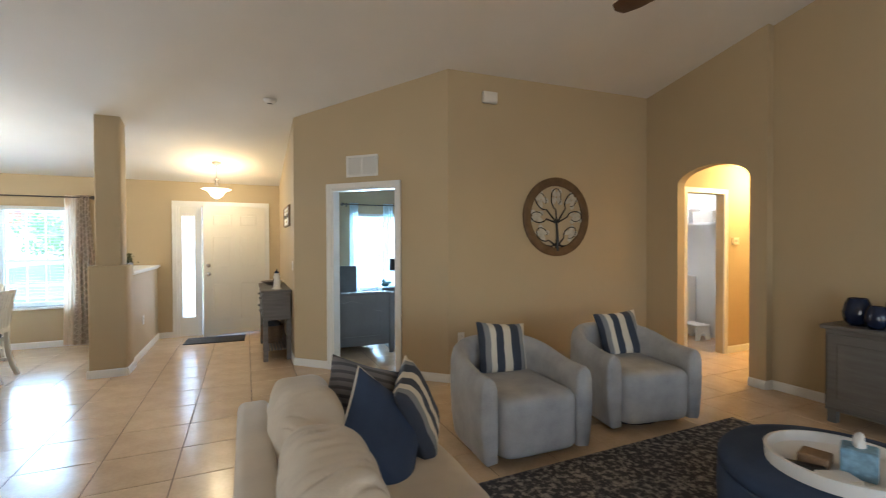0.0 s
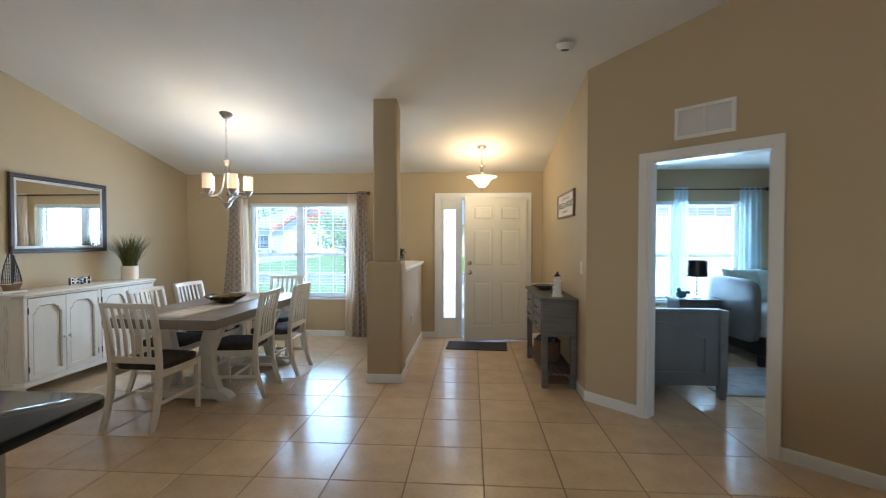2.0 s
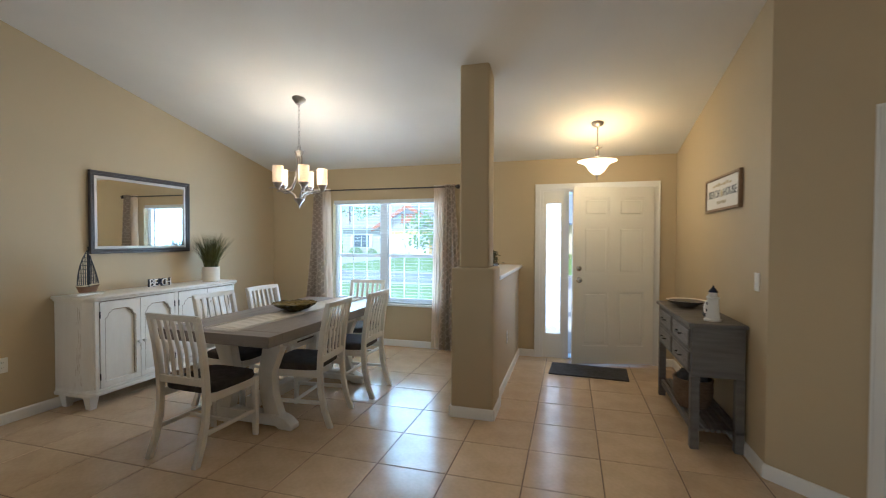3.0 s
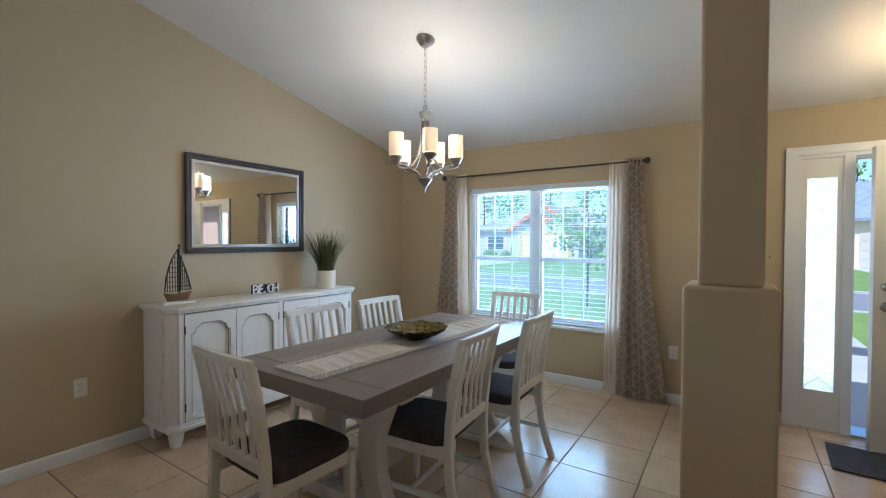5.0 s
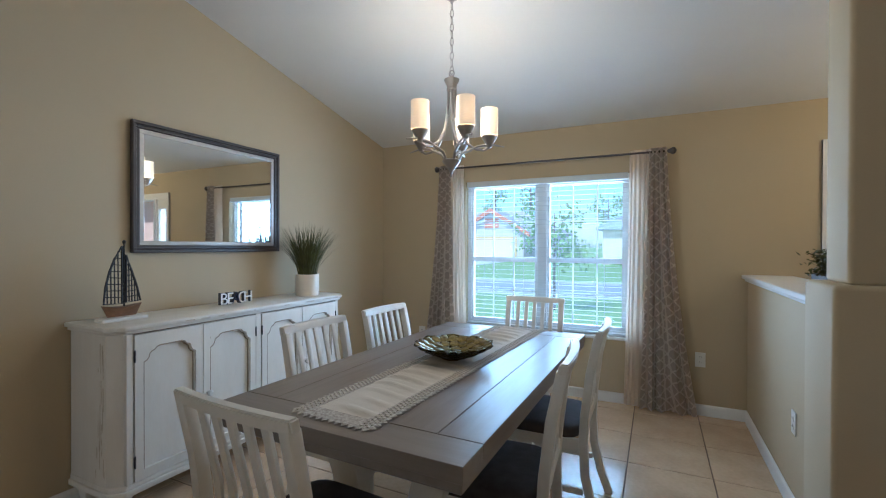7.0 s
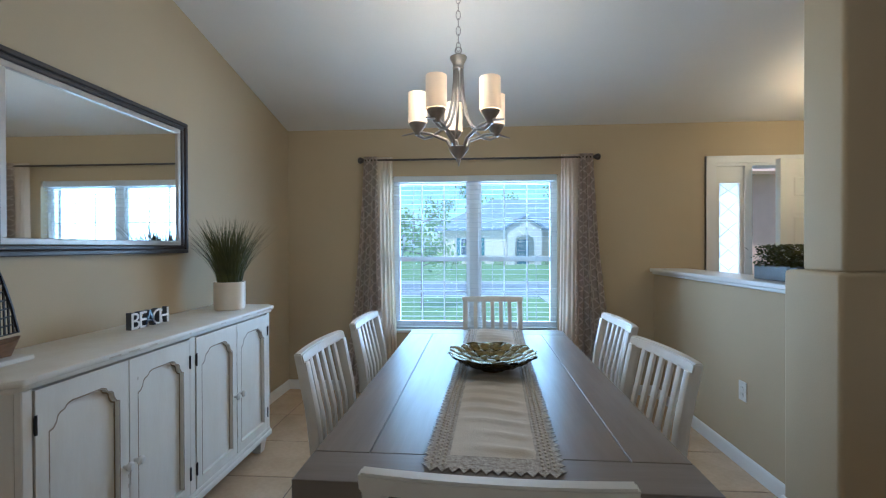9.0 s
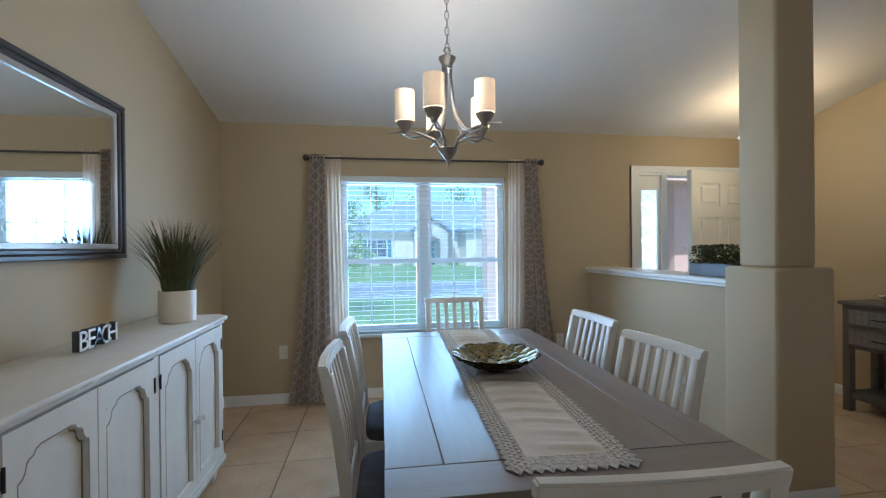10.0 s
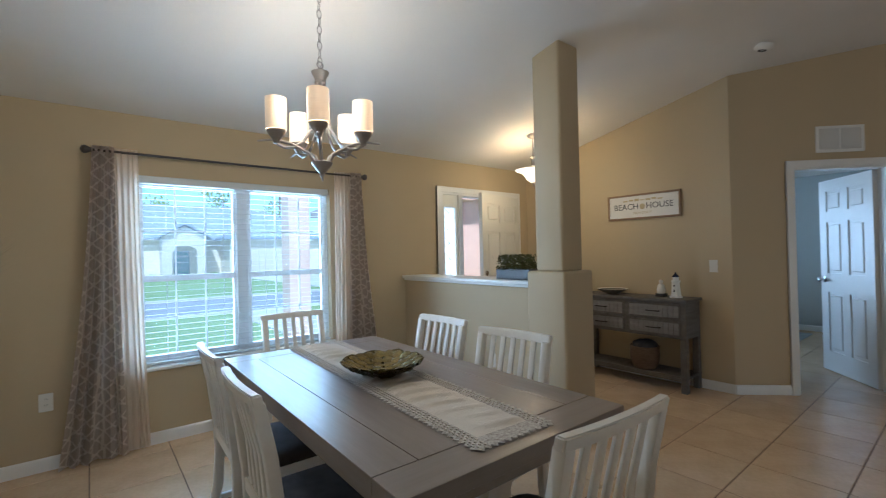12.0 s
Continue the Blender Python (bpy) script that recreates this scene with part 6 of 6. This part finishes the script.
part("mattress", soft_box(0.5, 0.96, 0.13, 6, 8, (0, 1.02, 0.45)), M_QUILT, bd, "pale aqua made-up mattress", smooth=60)
part("headboard", boxes((-0.55, 2.0, 0.0, 0.55, 2.06, 1.05), bevel=0.008), M_BEDWOOD, bd)
ns = thing("nightstand", pose(2.62, 8.28, 0), "small dark wooden nightstand under the window", "nightstand")
part("top", boxes((-0.26, -0.2, 0.66, 0.26, 0.2, 0.69), bevel=0.005), M_BEDWOOD, ns)
part("cabinet", boxes((-0.24, -0.18, 0.36, 0.24, 0.18, 0.66), bevel=0.004), M_BEDWOOD, ns)
part("drawer", boxes((-0.22, -0.192, 0.42, 0.22, -0.178, 0.62), bevel=0.003), M_BEDWOOD, ns)
for x in (-0.21, 0.21):
    for y in (-0.15, 0.15):
        part("leg", boxes((x - 0.02, y - 0.02, 0, x + 0.02, y + 0.02, 0.36)), M_BEDWOOD, ns)
tl = thing("table_lamp", pose(2.64, 8.22, 0.69), "table lamp with a black drum shade, unlit", "lamp")
part("foot", lathe([(0, 0), (0.07, 0), (0.07, 0.012), (0.02, 0.022), (0, 0.024)], 20), M_CHROME, tl)
part("stem", tube([(0, 0, 0.02), (0, 0, 0.33)], 0.008, 8), M_CHROME, tl)
part("shade", lathe([(0.115, 0.28), (0.12, 0.28), (0.115, 0.48), (0.11, 0.48)], 28), M_BLACK, tl, "black drum shade")
bi = thing("bird_figurine", pose(2.44, 8.20, 0.69), "small teal ceramic bird figurine on the nightstand", "ornament")
part("bird_body", merge(soft_box(0.065, 0.04, 0.045, 2.2, 6, (0, 0, 0.05)), soft_box(0.03, 0.026, 0.028, 2, 5, (-0.03, 0, 0.11)), soft_box(0.04, 0.012, 0.02, 2, 4, (0.075, 0, 0.075))), material("teal_glaze", (0.06, 0.16, 0.18), 0.25, vary=0.3, scale=20), bi, smooth=60)
db = thing("daybed", pose(3.0, 7.55, 0), "dark daybed with a pale aqua quilt and pillows", "bed")
part("end_panel", soft_box(0.05, 0.5, 0.36, 6, 6, (-0.05, 0.45, 0.62)), M_BEDWOOD, db, smooth=60)
part("base", boxes((0.0, -0.02, 0.12, 1.9, 0.98, 0.34), bevel=0.01), M_BLACK, db)
for x in (0.05, 1.85):
    for y in (0.05, 0.9):
        part("leg", boxes((x - 0.03, y - 0.03, 0, x + 0.03, y + 0.03, 0.12)), M_BLACK, db)
part("quilt", soft_box(0.96, 0.53, 0.20, 7, 14, (0.96, 0.47, 0.46), 0.012, 9), M_QUILT, db, "pale aqua quilt tucked over the mattress", smooth=60)
for x, y, r, w in ((0.30, 0.78, 8, 0.55), (0.62, 0.62, -12, 0.46), (1.05, 0.78, 0, 0.55)):
    pillow(pose(3.0 + x, 7.55 + y, 0.86, -18, 0, r), M_TEAL, "pale aqua pillow on the daybed", w, 0.42, 0.16)
M_BRUG = material("pale_grey_shag_rug", (0.34, 0.36, 0.37), 0.98, vary=0.3, scale=7, grain=120, bump=0.6)
built("bedroom_rug", boxes((2.05, 6.58, 0.001, 4.6, 7.5, 0.02), bevel=0.008), M_BRUG, "pale grey shag rug on the bedroom tiles", "rug", 35, "")
curtain_rod(1.85, 3.76, 2.13, 8.70, "dark metal curtain rod in the bedroom")
for a, b in ((2.56, 2.75), (3.43, 3.72), (1.95, 2.1)):
    curtain("sheer_curtain", (a, b), (a - 0.01, b + 0.03), 2.16, 0.02, 8.70, 4, 0.025, M_BEDSHEER, "white sheer curtain at the bedroom window")

# ---- outdoors ----
M_LAWN = material("sunlit_lawn", (0.20, 0.29, 0.07), 0.95, scale=0.35, grain=9, bump=0.5, second=(0.14, 0.22, 0.05))
M_ROAD = material("pale_asphalt", (0.22, 0.22, 0.23), 0.9, vary=0.1, scale=1.5, grain=60, bump=0.1)
M_CONC = material("concrete_paving", (0.45, 0.44, 0.42), 0.85, vary=0.08, scale=1.5, grain=50, bump=0.1)
M_SALMON = material("salmon_stucco", (0.72, 0.47, 0.35), 0.85, vary=0.06, scale=3, grain=90, bump=0.2)
M_STUCCO = material("cream_stucco", (0.70, 0.60, 0.45), 0.85, vary=0.05, scale=2, grain=60, bump=0.1)
M_WHITESTUC = material("white_stucco", (0.54, 0.48, 0.41), 0.85, vary=0.05, scale=2, grain=60, bump=0.1)
M_ROOF = material("grey_blue_shingle", (0.25, 0.28, 0.35), 0.9, vary=0.2, scale=2, grain=12, bump=0.3)
M_ROOFB = material("brown_shingle", (0.34, 0.30, 0.28), 0.9, vary=0.2, scale=2, grain=12, bump=0.3)
M_BARK = material("pine_bark", (0.14, 0.10, 0.075), 0.95, vary=0.3, scale=5, grain=30, bump=0.6)
M_LEAF = material("green_foliage", (0.26, 0.38, 0.08), 0.7, scale=1.5, grain=6, bump=0, second=(0.13, 0.21, 0.05))
M_SHUT = material("teal_shutter_paint", (0.05, 0.16, 0.18), 0.5)
M_DARKWIN = material("dark_house_window", (0.06, 0.08, 0.10), 0.1)
M_RUST = material("rust_orange_fascia_paint", (0.55, 0.17, 0.07), 0.7)
M_OCHRE = material("ochre_trim_paint", (0.62, 0.40, 0.14), 0.7)
GZ = -0.18
ground = built("ground", boxes((-500, 8.97, GZ - 0.3, 500, 18.0, GZ), (-500, 24.0, GZ - 0.3, 500, 900, GZ), (-500, 18.0, GZ - 0.3, 500, 24.0, GZ - 0.10)), M_LAWN, "green front lawns", "ground", None)
built("road", boxes((-500, 18.35, GZ - 0.1, 500, 23.65, GZ - 0.06)), M_ROAD, "pale grey residential street", "road", None)
built("kerb", boxes((-500, 18.0, GZ - 0.1, 500, 18.35, GZ + 0.01), (-500, 23.65, GZ - 0.1, 500, 24.0, GZ + 0.01)), M_CONC, "concrete kerb", "kerb", None)
built("porch_slab", boxes((-1.6, 8.97, GZ, 2.0, 11.4, -0.03)), M_CONC, "concrete porch slab", "pavement", None)
built("front_walk", boxes((-0.8, 11.4, GZ, 0.6, 18.0, GZ + 0.02)), M_CONC, "concrete front walk", "pavement", None)


def house_window(parent, x, y, z, w, h, mat_shutter=None):
    win = part("window", boxes((x - w / 2 - 0.06, y - 0.05, z - 0.06, x + w / 2 + 0.06, y + 0.02, z), (x - w / 2 - 0.06, y - 0.05, z + h, x + w / 2 + 0.06, y + 0.02, z + h + 0.06), (x - w / 2 - 0.06, y - 0.05, z, x - w / 2, y + 0.02, z + h), (x + w / 2, y - 0.05, z, x + w / 2 + 0.06, y + 0.02, z + h), (x - 0.02, y - 0.04, z, x + 0.02, y + 0.02, z + h), (x - w / 2, y - 0.04, z + h / 2 - 0.02, x + w / 2, y + 0.02, z + h / 2 + 0.02)), M_VINYL, parent)
    part("pane", boxes((x - w / 2, y - 0.012, z, x + w / 2, y - 0.004, z + h)), M_DARKWIN, win)
    if mat_shutter:
        for s in (-1, 1):
            part("shutter", boxes((x + s * (w / 2 + 0.25) - 0.17, y - 0.06, z - 0.05, x + s * (w / 2 + 0.25) + 0.17, y - 0.005, z + h + 0.05)), mat_shutter, parent)


def hip_roof(x0, y0, x1, y1, z, rise, over=0.5):
    x0, y0, x1, y1 = x0 - over, y0 - over, x1 + over, y1 + over
    d = min(x1 - x0, y1 - y0) / 2
    bm = bmesh.new()
    b = [bm.verts.new(p) for p in ((x0, y0, z), (x1, y0, z), (x1, y1, z), (x0, y1, z))]
    if x1 - x0 > y1 - y0:
        t = [bm.verts.new((x0 + d, (y0 + y1) / 2, z + rise)), bm.verts.new((x1 - d, (y0 + y1) / 2, z + rise))]
        fs = [(b[0], b[1], t[1], t[0]), (b[1], b[2], t[1]), (b[2], b[3], t[0], t[1]), (b[3], b[0], t[0])]
    else:
        t = [bm.verts.new(((x0 + x1) / 2, y0 + d, z + rise)), bm.verts.new(((x0 + x1) / 2, y1 - d, z + rise))]
        fs = [(b[0], b[1], t[0]), (b[1], b[2], t[1], t[0]), (b[2], b[3], t[1]), (b[3], b[0], t[0], t[1])]
    for f in fs:
        bm.faces.new(f)
    bm.faces.new(b[::-1])
    bmesh.ops.recalc_face_normals(bm, faces=bm.faces[:])
    return merge(bm, boxes((x0, y0, z - 0.18, x1, y1, z - 0.001)))


def gable(x0, x1, y, z, rise, depth):
    return prism([[(x0, z), (x1, z), ((x0 + x1) / 2, z + rise)]], lambda u, v, w: (u, y + w, v), depth)


# house across the street with an arched entry and a garage
h1 = thing("house", pose(0.7, 43, GZ), "cream stucco house with a grey-blue roof and arched entry", "house")
part("wall", boxes((-6.5, 0, 0, 12, 10, 2.9)), M_STUCCO, h1)
part("garage_wall", boxes((3.6, -3.0, 0, 10.4, 0.0, 2.9)), M_STUCCO, h1)
part("roof", hip_roof(-6.5, 0, 12, 10, 3.08, 3.0), M_ROOF, h1)
part("garage_roof", hip_roof(3.6, -3.0, 10.4, 5, 3.06, 2.4), M_ROOF, h1)
part("entry_gable", merge(prism([[(-0.5, 0), (0.1, 0), (0.1, 1.9)] + [(0.9 - 0.8 * math.cos(a), 1.9 + 0.6 * math.sin(a)) for a in [math.pi * k / 12 for k in range(1, 12)]] + [(1.7, 1.9), (1.7, 0), (2.3, 0), (2.3, 3.1), (0.9, 3.9), (-0.5, 3.1)]], lambda u, v, w: (u, -1.6 + w, v), 0.3), boxes((-0.5, -1.3, 0, -0.3, 0, 3.0), (2.1, -1.3, 0, 2.3, 0, 3.0))), M_WHITESTUC, h1)
part("gable_roof", prism([[(-0.85, 2.95), (0.9, 4.0), (2.65, 2.95), (2.65, 3.1), (0.9, 4.2), (-0.85, 3.1)]], lambda u, v, w: (u, -1.9 + w, v), 4.0), M_ROOF, h1)
part("front_door", boxes((0.4, -0.08, 0, 1.4, 0.0, 2.1)), M_SHUT, h1)
part("garage_door", boxes((4.5, -3.06, 0, 9.5, -3.0, 2.2), *[(4.5 + 1.0 * k + 0.12, -3.09, 0.1 + 0.54 * j, 5.5 + 1.0 * k - 0.12, -3.05, 0.52 + 0.54 * j) for k in range(5) for j in range(4)]), M_WHITESTUC, h1)
house_window(h1, -3.6, 0.0, 0.8, 1.6, 1.4, M_SHUT)
built("driveway", boxes((5.0, 24.0, GZ, 10.4, 40.0, GZ + 0.02)), M_CONC, "pale concrete driveway", "pavement", None)
# the second house, with orange gables
h2 = thing("house", pose(-19.3, 50, GZ), "white stucco house with orange-trimmed gable and grey roof", "house")
part("wall", boxes((-7, 0, 0, 8, 9, 2.8)), M_WHITESTUC, h2)
part("roof", hip_roof(-7, 0, 8, 9, 2.98, 2.6), M_ROOFB, h2)
part("gable_wall", merge(gable(-1.5, 5.5, -2.0, 2.8, 2.2, 2.0), boxes((-1.5, -2.0, 0, 5.5, 0, 2.8))), M_WHITESTUC, h2)
part("gable_roof", prism([[(-2.1, 2.6), (2.0, 5.15), (6.1, 2.6), (6.1, 2.82), (2.0, 5.4), (-2.1, 2.82)]], lambda u, v, w: (u, -2.2 + w, v), 5.2), M_ROOFB, h2)
part("fascia", prism([[(-2.15, 2.45), (2.0, 5.0), (6.15, 2.45), (6.15, 2.85), (2.0, 5.45), (-2.15, 2.85)]], lambda u, v, w: (u, -2.5 + w, v), 0.28), M_RUST, h2, "rust-orange painted fascia")
part("gable_panel", boxes((1.2, -2.06, 3.4, 2.8, -1.99, 4.4)), M_RUST, h2)
part("garage_door", boxes((-0.4, -2.06, 0, 4.4, -2.0, 2.15), *[(-0.4 + 1.2 * k + 0.1, -2.09, 0.08 + 0.53 * j, 0.8 + 1.2 * k - 0.1, -2.05, 0.5 + 0.53 * j) for k in range(4) for j in range(4)]), M_VINYL, h2)
part("garage_trim", boxes((-0.75, -2.07, 0, -0.42, -2.0, 2.5), (4.42, -2.07, 0, 4.75, -2.0, 2.5), (-0.42, -2.07, 2.18, 4.42, -2.0, 2.5)), M_OCHRE, h2, "ochre painted surround")
house_window(h2, -4.6, 0.0, 0.7, 2.0, 1.4, M_SALMON)
built("driveway", boxes((-19.9, 24.0, GZ, -14.7, 48.0, GZ + 0.02)), M_CONC, "pale concrete driveway", "pavement", None)
# a third one further along
h3 = thing("house", pose(26, 43, GZ), "white stucco house with a grey roof", "house")
part("wall", boxes((-7, 0, 0, 8, 9, 2.8)), M_WHITESTUC, h3)
part("roof", hip_roof(-7, 0, 8, 9, 2.98, 2.8), M_ROOF, h3)
house_window(h3, -4, 0, 0.8, 1.8, 1.4)
house_window(h3, 3, 0, 0.8, 1.8, 1.4)
# this house's garage wing and porch beam
gw = thing("garage_wing", pose(2.05, 11.9, GZ), "salmon stucco garage wing of this house", "house")
part("wall", boxes((0, 0, 0, 6.5, 6.0, 2.75)), M_SALMON, gw)
part("roof", hip_roof(0, 0, 6.5, 6.0, 2.9, 1.8, 0.4), M_ROOFB, gw)
built("porch_beam", boxes((-1.6, 11.1, 2.35, 2.0, 11.4, 2.85), (-1.6, 11.1, GZ, -1.3, 11.4, 2.35)), M_SALMON, "salmon stucco porch beam and post", "porch", None)


def tree(m, height, crown_r, crown_z, seed, bare=0.35, label="slender pine tree with an open green crown", dense=900):
    t = thing("tree", m, label, "tree")
    rng = random.Random(seed)
    limbs = [tube([(0, 0, 0), (0.04 * height * rng.uniform(-0.3, 0.3), 0, height * 0.5), (0, 0.02 * height * rng.uniform(-1, 1), height)], [0.016 * height, 0.011 * height, 0.004 * height], 8)]
    tips = []
    for k in range(12):
        z = height * (bare + (0.95 - bare) * k / 12)
        a = rng.random() * 6.28
        l = crown_r * (0.5 + 0.6 * rng.random())
        tip = Vector((l * math.cos(a), l * math.sin(a), z + 0.25 * l))
        limbs.append(tube([(0, 0, z), tip * 0.5 + Vector((0, 0, z * 0.5)), tip], [0.006 * height, 0.004 * height, 0.0015 * height], 5))
        tips.append((tip, l))
    part("trunk", merge(*limbs), M_BARK, t)
    bm = bmesh.new()
    for _ in range(dense):
        tip, l = rng.choice(tips)
        p = tip * (0.55 + 0.5 * rng.random()) + Vector((0, 0, tip.z * 0.0))
        p = Vector((tip.x * (0.4 + 0.65 * rng.random()), tip.y * (0.4 + 0.65 * rng.random()), tip.z)) + Vector([rng.gauss(0, crown_r * 0.16) for _ in range(3)])
        s = crown_r * rng.uniform(0.04, 0.085)
        r = Euler((rng.uniform(0, 3), rng.uniform(0, 3), rng.uniform(0, 3))).to_matrix()
        q = [p + r @ Vector(c) * s for c in ((-1, -0.3, 0), (0.1, -0.6, 0.2), (1, 0.1, 0), (0.2, 0.6, 0.1), (-0.7, 0.5, -0.1))]
        bm.faces.new([bm.verts.new(c) for c in q])
    part("crown", bm, M_LEAF, t, smooth=None)


rng = random.Random(21)
for k in range(16):
    tree(pose(-40 + 6.2 * k + rng.uniform(-2, 2), 62 + rng.uniform(-3, 8), GZ), rng.uniform(8, 13), rng.uniform(2.0, 3.2), 0, 100 + k, 0.45, dense=600)
tree(pose(-4.0, 15.3, GZ), 2.3, 0.85, 0, 9, 0.45, "young light-green tree on the front lawn", 800)
for k, (x, y, s) in enumerate(((-4.4, 42.3, 0.7), (-2.2, 42.3, 0.55), (-0.5, 41.0, 0.5), (3.4, 41.2, 0.5), (-24.0, 48.8, 0.8), (-22.0, 48.8, 0.6), (-3.9, 9.75, 0.42), (-3.1, 9.7, 0.45), (-2.3, 9.75, 0.4))):
    sb_ = thing("shrub", pose(x, y, GZ), "rounded green shrub by the house", "shrub", "front garden shrubs")
    rng = random.Random(300 + k)
    bm = bmesh.new()
    for _ in range(700):
        d = Vector([rng.gauss(0, 1) for _ in range(3)]).normalized() * s * rng.uniform(0.75, 1.05)
        d.z = abs(d.z) * 0.9 + 0.02
        q = [d + Euler((rng.uniform(0, 3), rng.uniform(0, 3), 0)).to_matrix() @ Vector(c) * s * 0.09 for c in ((-1, 0, 0), (0, -0.6, 0.2), (1, 0, 0), (0, 0.6, 0.1))]
        bm.faces.new([bm.verts.new(c) for c in q])
    part("foliage", bm, M_LEAF, sb_, smooth=None)
    part("stems", merge(*[tube([(0, 0, 0), (s * 0.5 * math.cos(a), s * 0.5 * math.sin(a), s * 0.6)], 0.015, 5) for a in (0, 1.3, 2.6, 3.9, 5.2)]), M_BARK, sb_)

# ---- floor tiles, each a piece of its own near the walk ----
TILE, TX, TY, GAP = 0.457, -0.15, 4.977, 0.006
fl = bpy.data.objects["floor"]
half = (TILE - GAP) / 2
bm = boxes((-half, -half, -0.012, half, half, 0.0))
bmesh.ops.bevel(bm, geom=[e for e in bm.edges if all(v.co.z > -0.001 for v in e.verts)], offset=0.0022, segments=1, affect="EDGES")
tile_mesh = mesh_of("tile", bm, M_TILE)
rest = bmesh.new()
count = 0
for i in range(-12, 20):
    for j in range(-20, 12):
        x, y = TX + TILE * (i + 0.5), TY + TILE * (j + 0.5)
        x0, x1, y0, y1 = max(x - half, LEFT - 0.05), min(x + half, 7.55), max(y - half, BACK - 0.05), min(y + half, FRONT + 0.02)
        if x1 - x0 < 0.02 or y1 - y0 < 0.02:
            continue
        near = -4.6 < x < 2.2 and 3.4 < y < 8.85
        if near and count < 300:
            ob = new("tile", tile_mesh)
            ob.parent = fl
            ob.location = ((x0 + x1) / 2, (y0 + y1) / 2, 0)
            ob.scale = ((x1 - x0) / (2 * half), (y1 - y0) / (2 * half), 1)
            count += 1
        else:
            q = [rest.verts.new(p) for p in ((x0, y0, 0), (x1, y0, 0), (x1, y1, 0), (x0, y1, 0), (x0, y0, -0.01), (x1, y0, -0.01), (x1, y1, -0.01), (x0, y1, -0.01))]
            for f in ((0, 1, 2, 3), (0, 4, 5, 1), (1, 5, 6, 2), (2, 6, 7, 3), (3, 7, 4, 0)):
                rest.faces.new([q[k] for k in f])
bmesh.ops.recalc_face_normals(rest, faces=rest.faces[:])
tagged(part("far_tiles", rest, M_TILE, fl, "", None), kind="stuff")
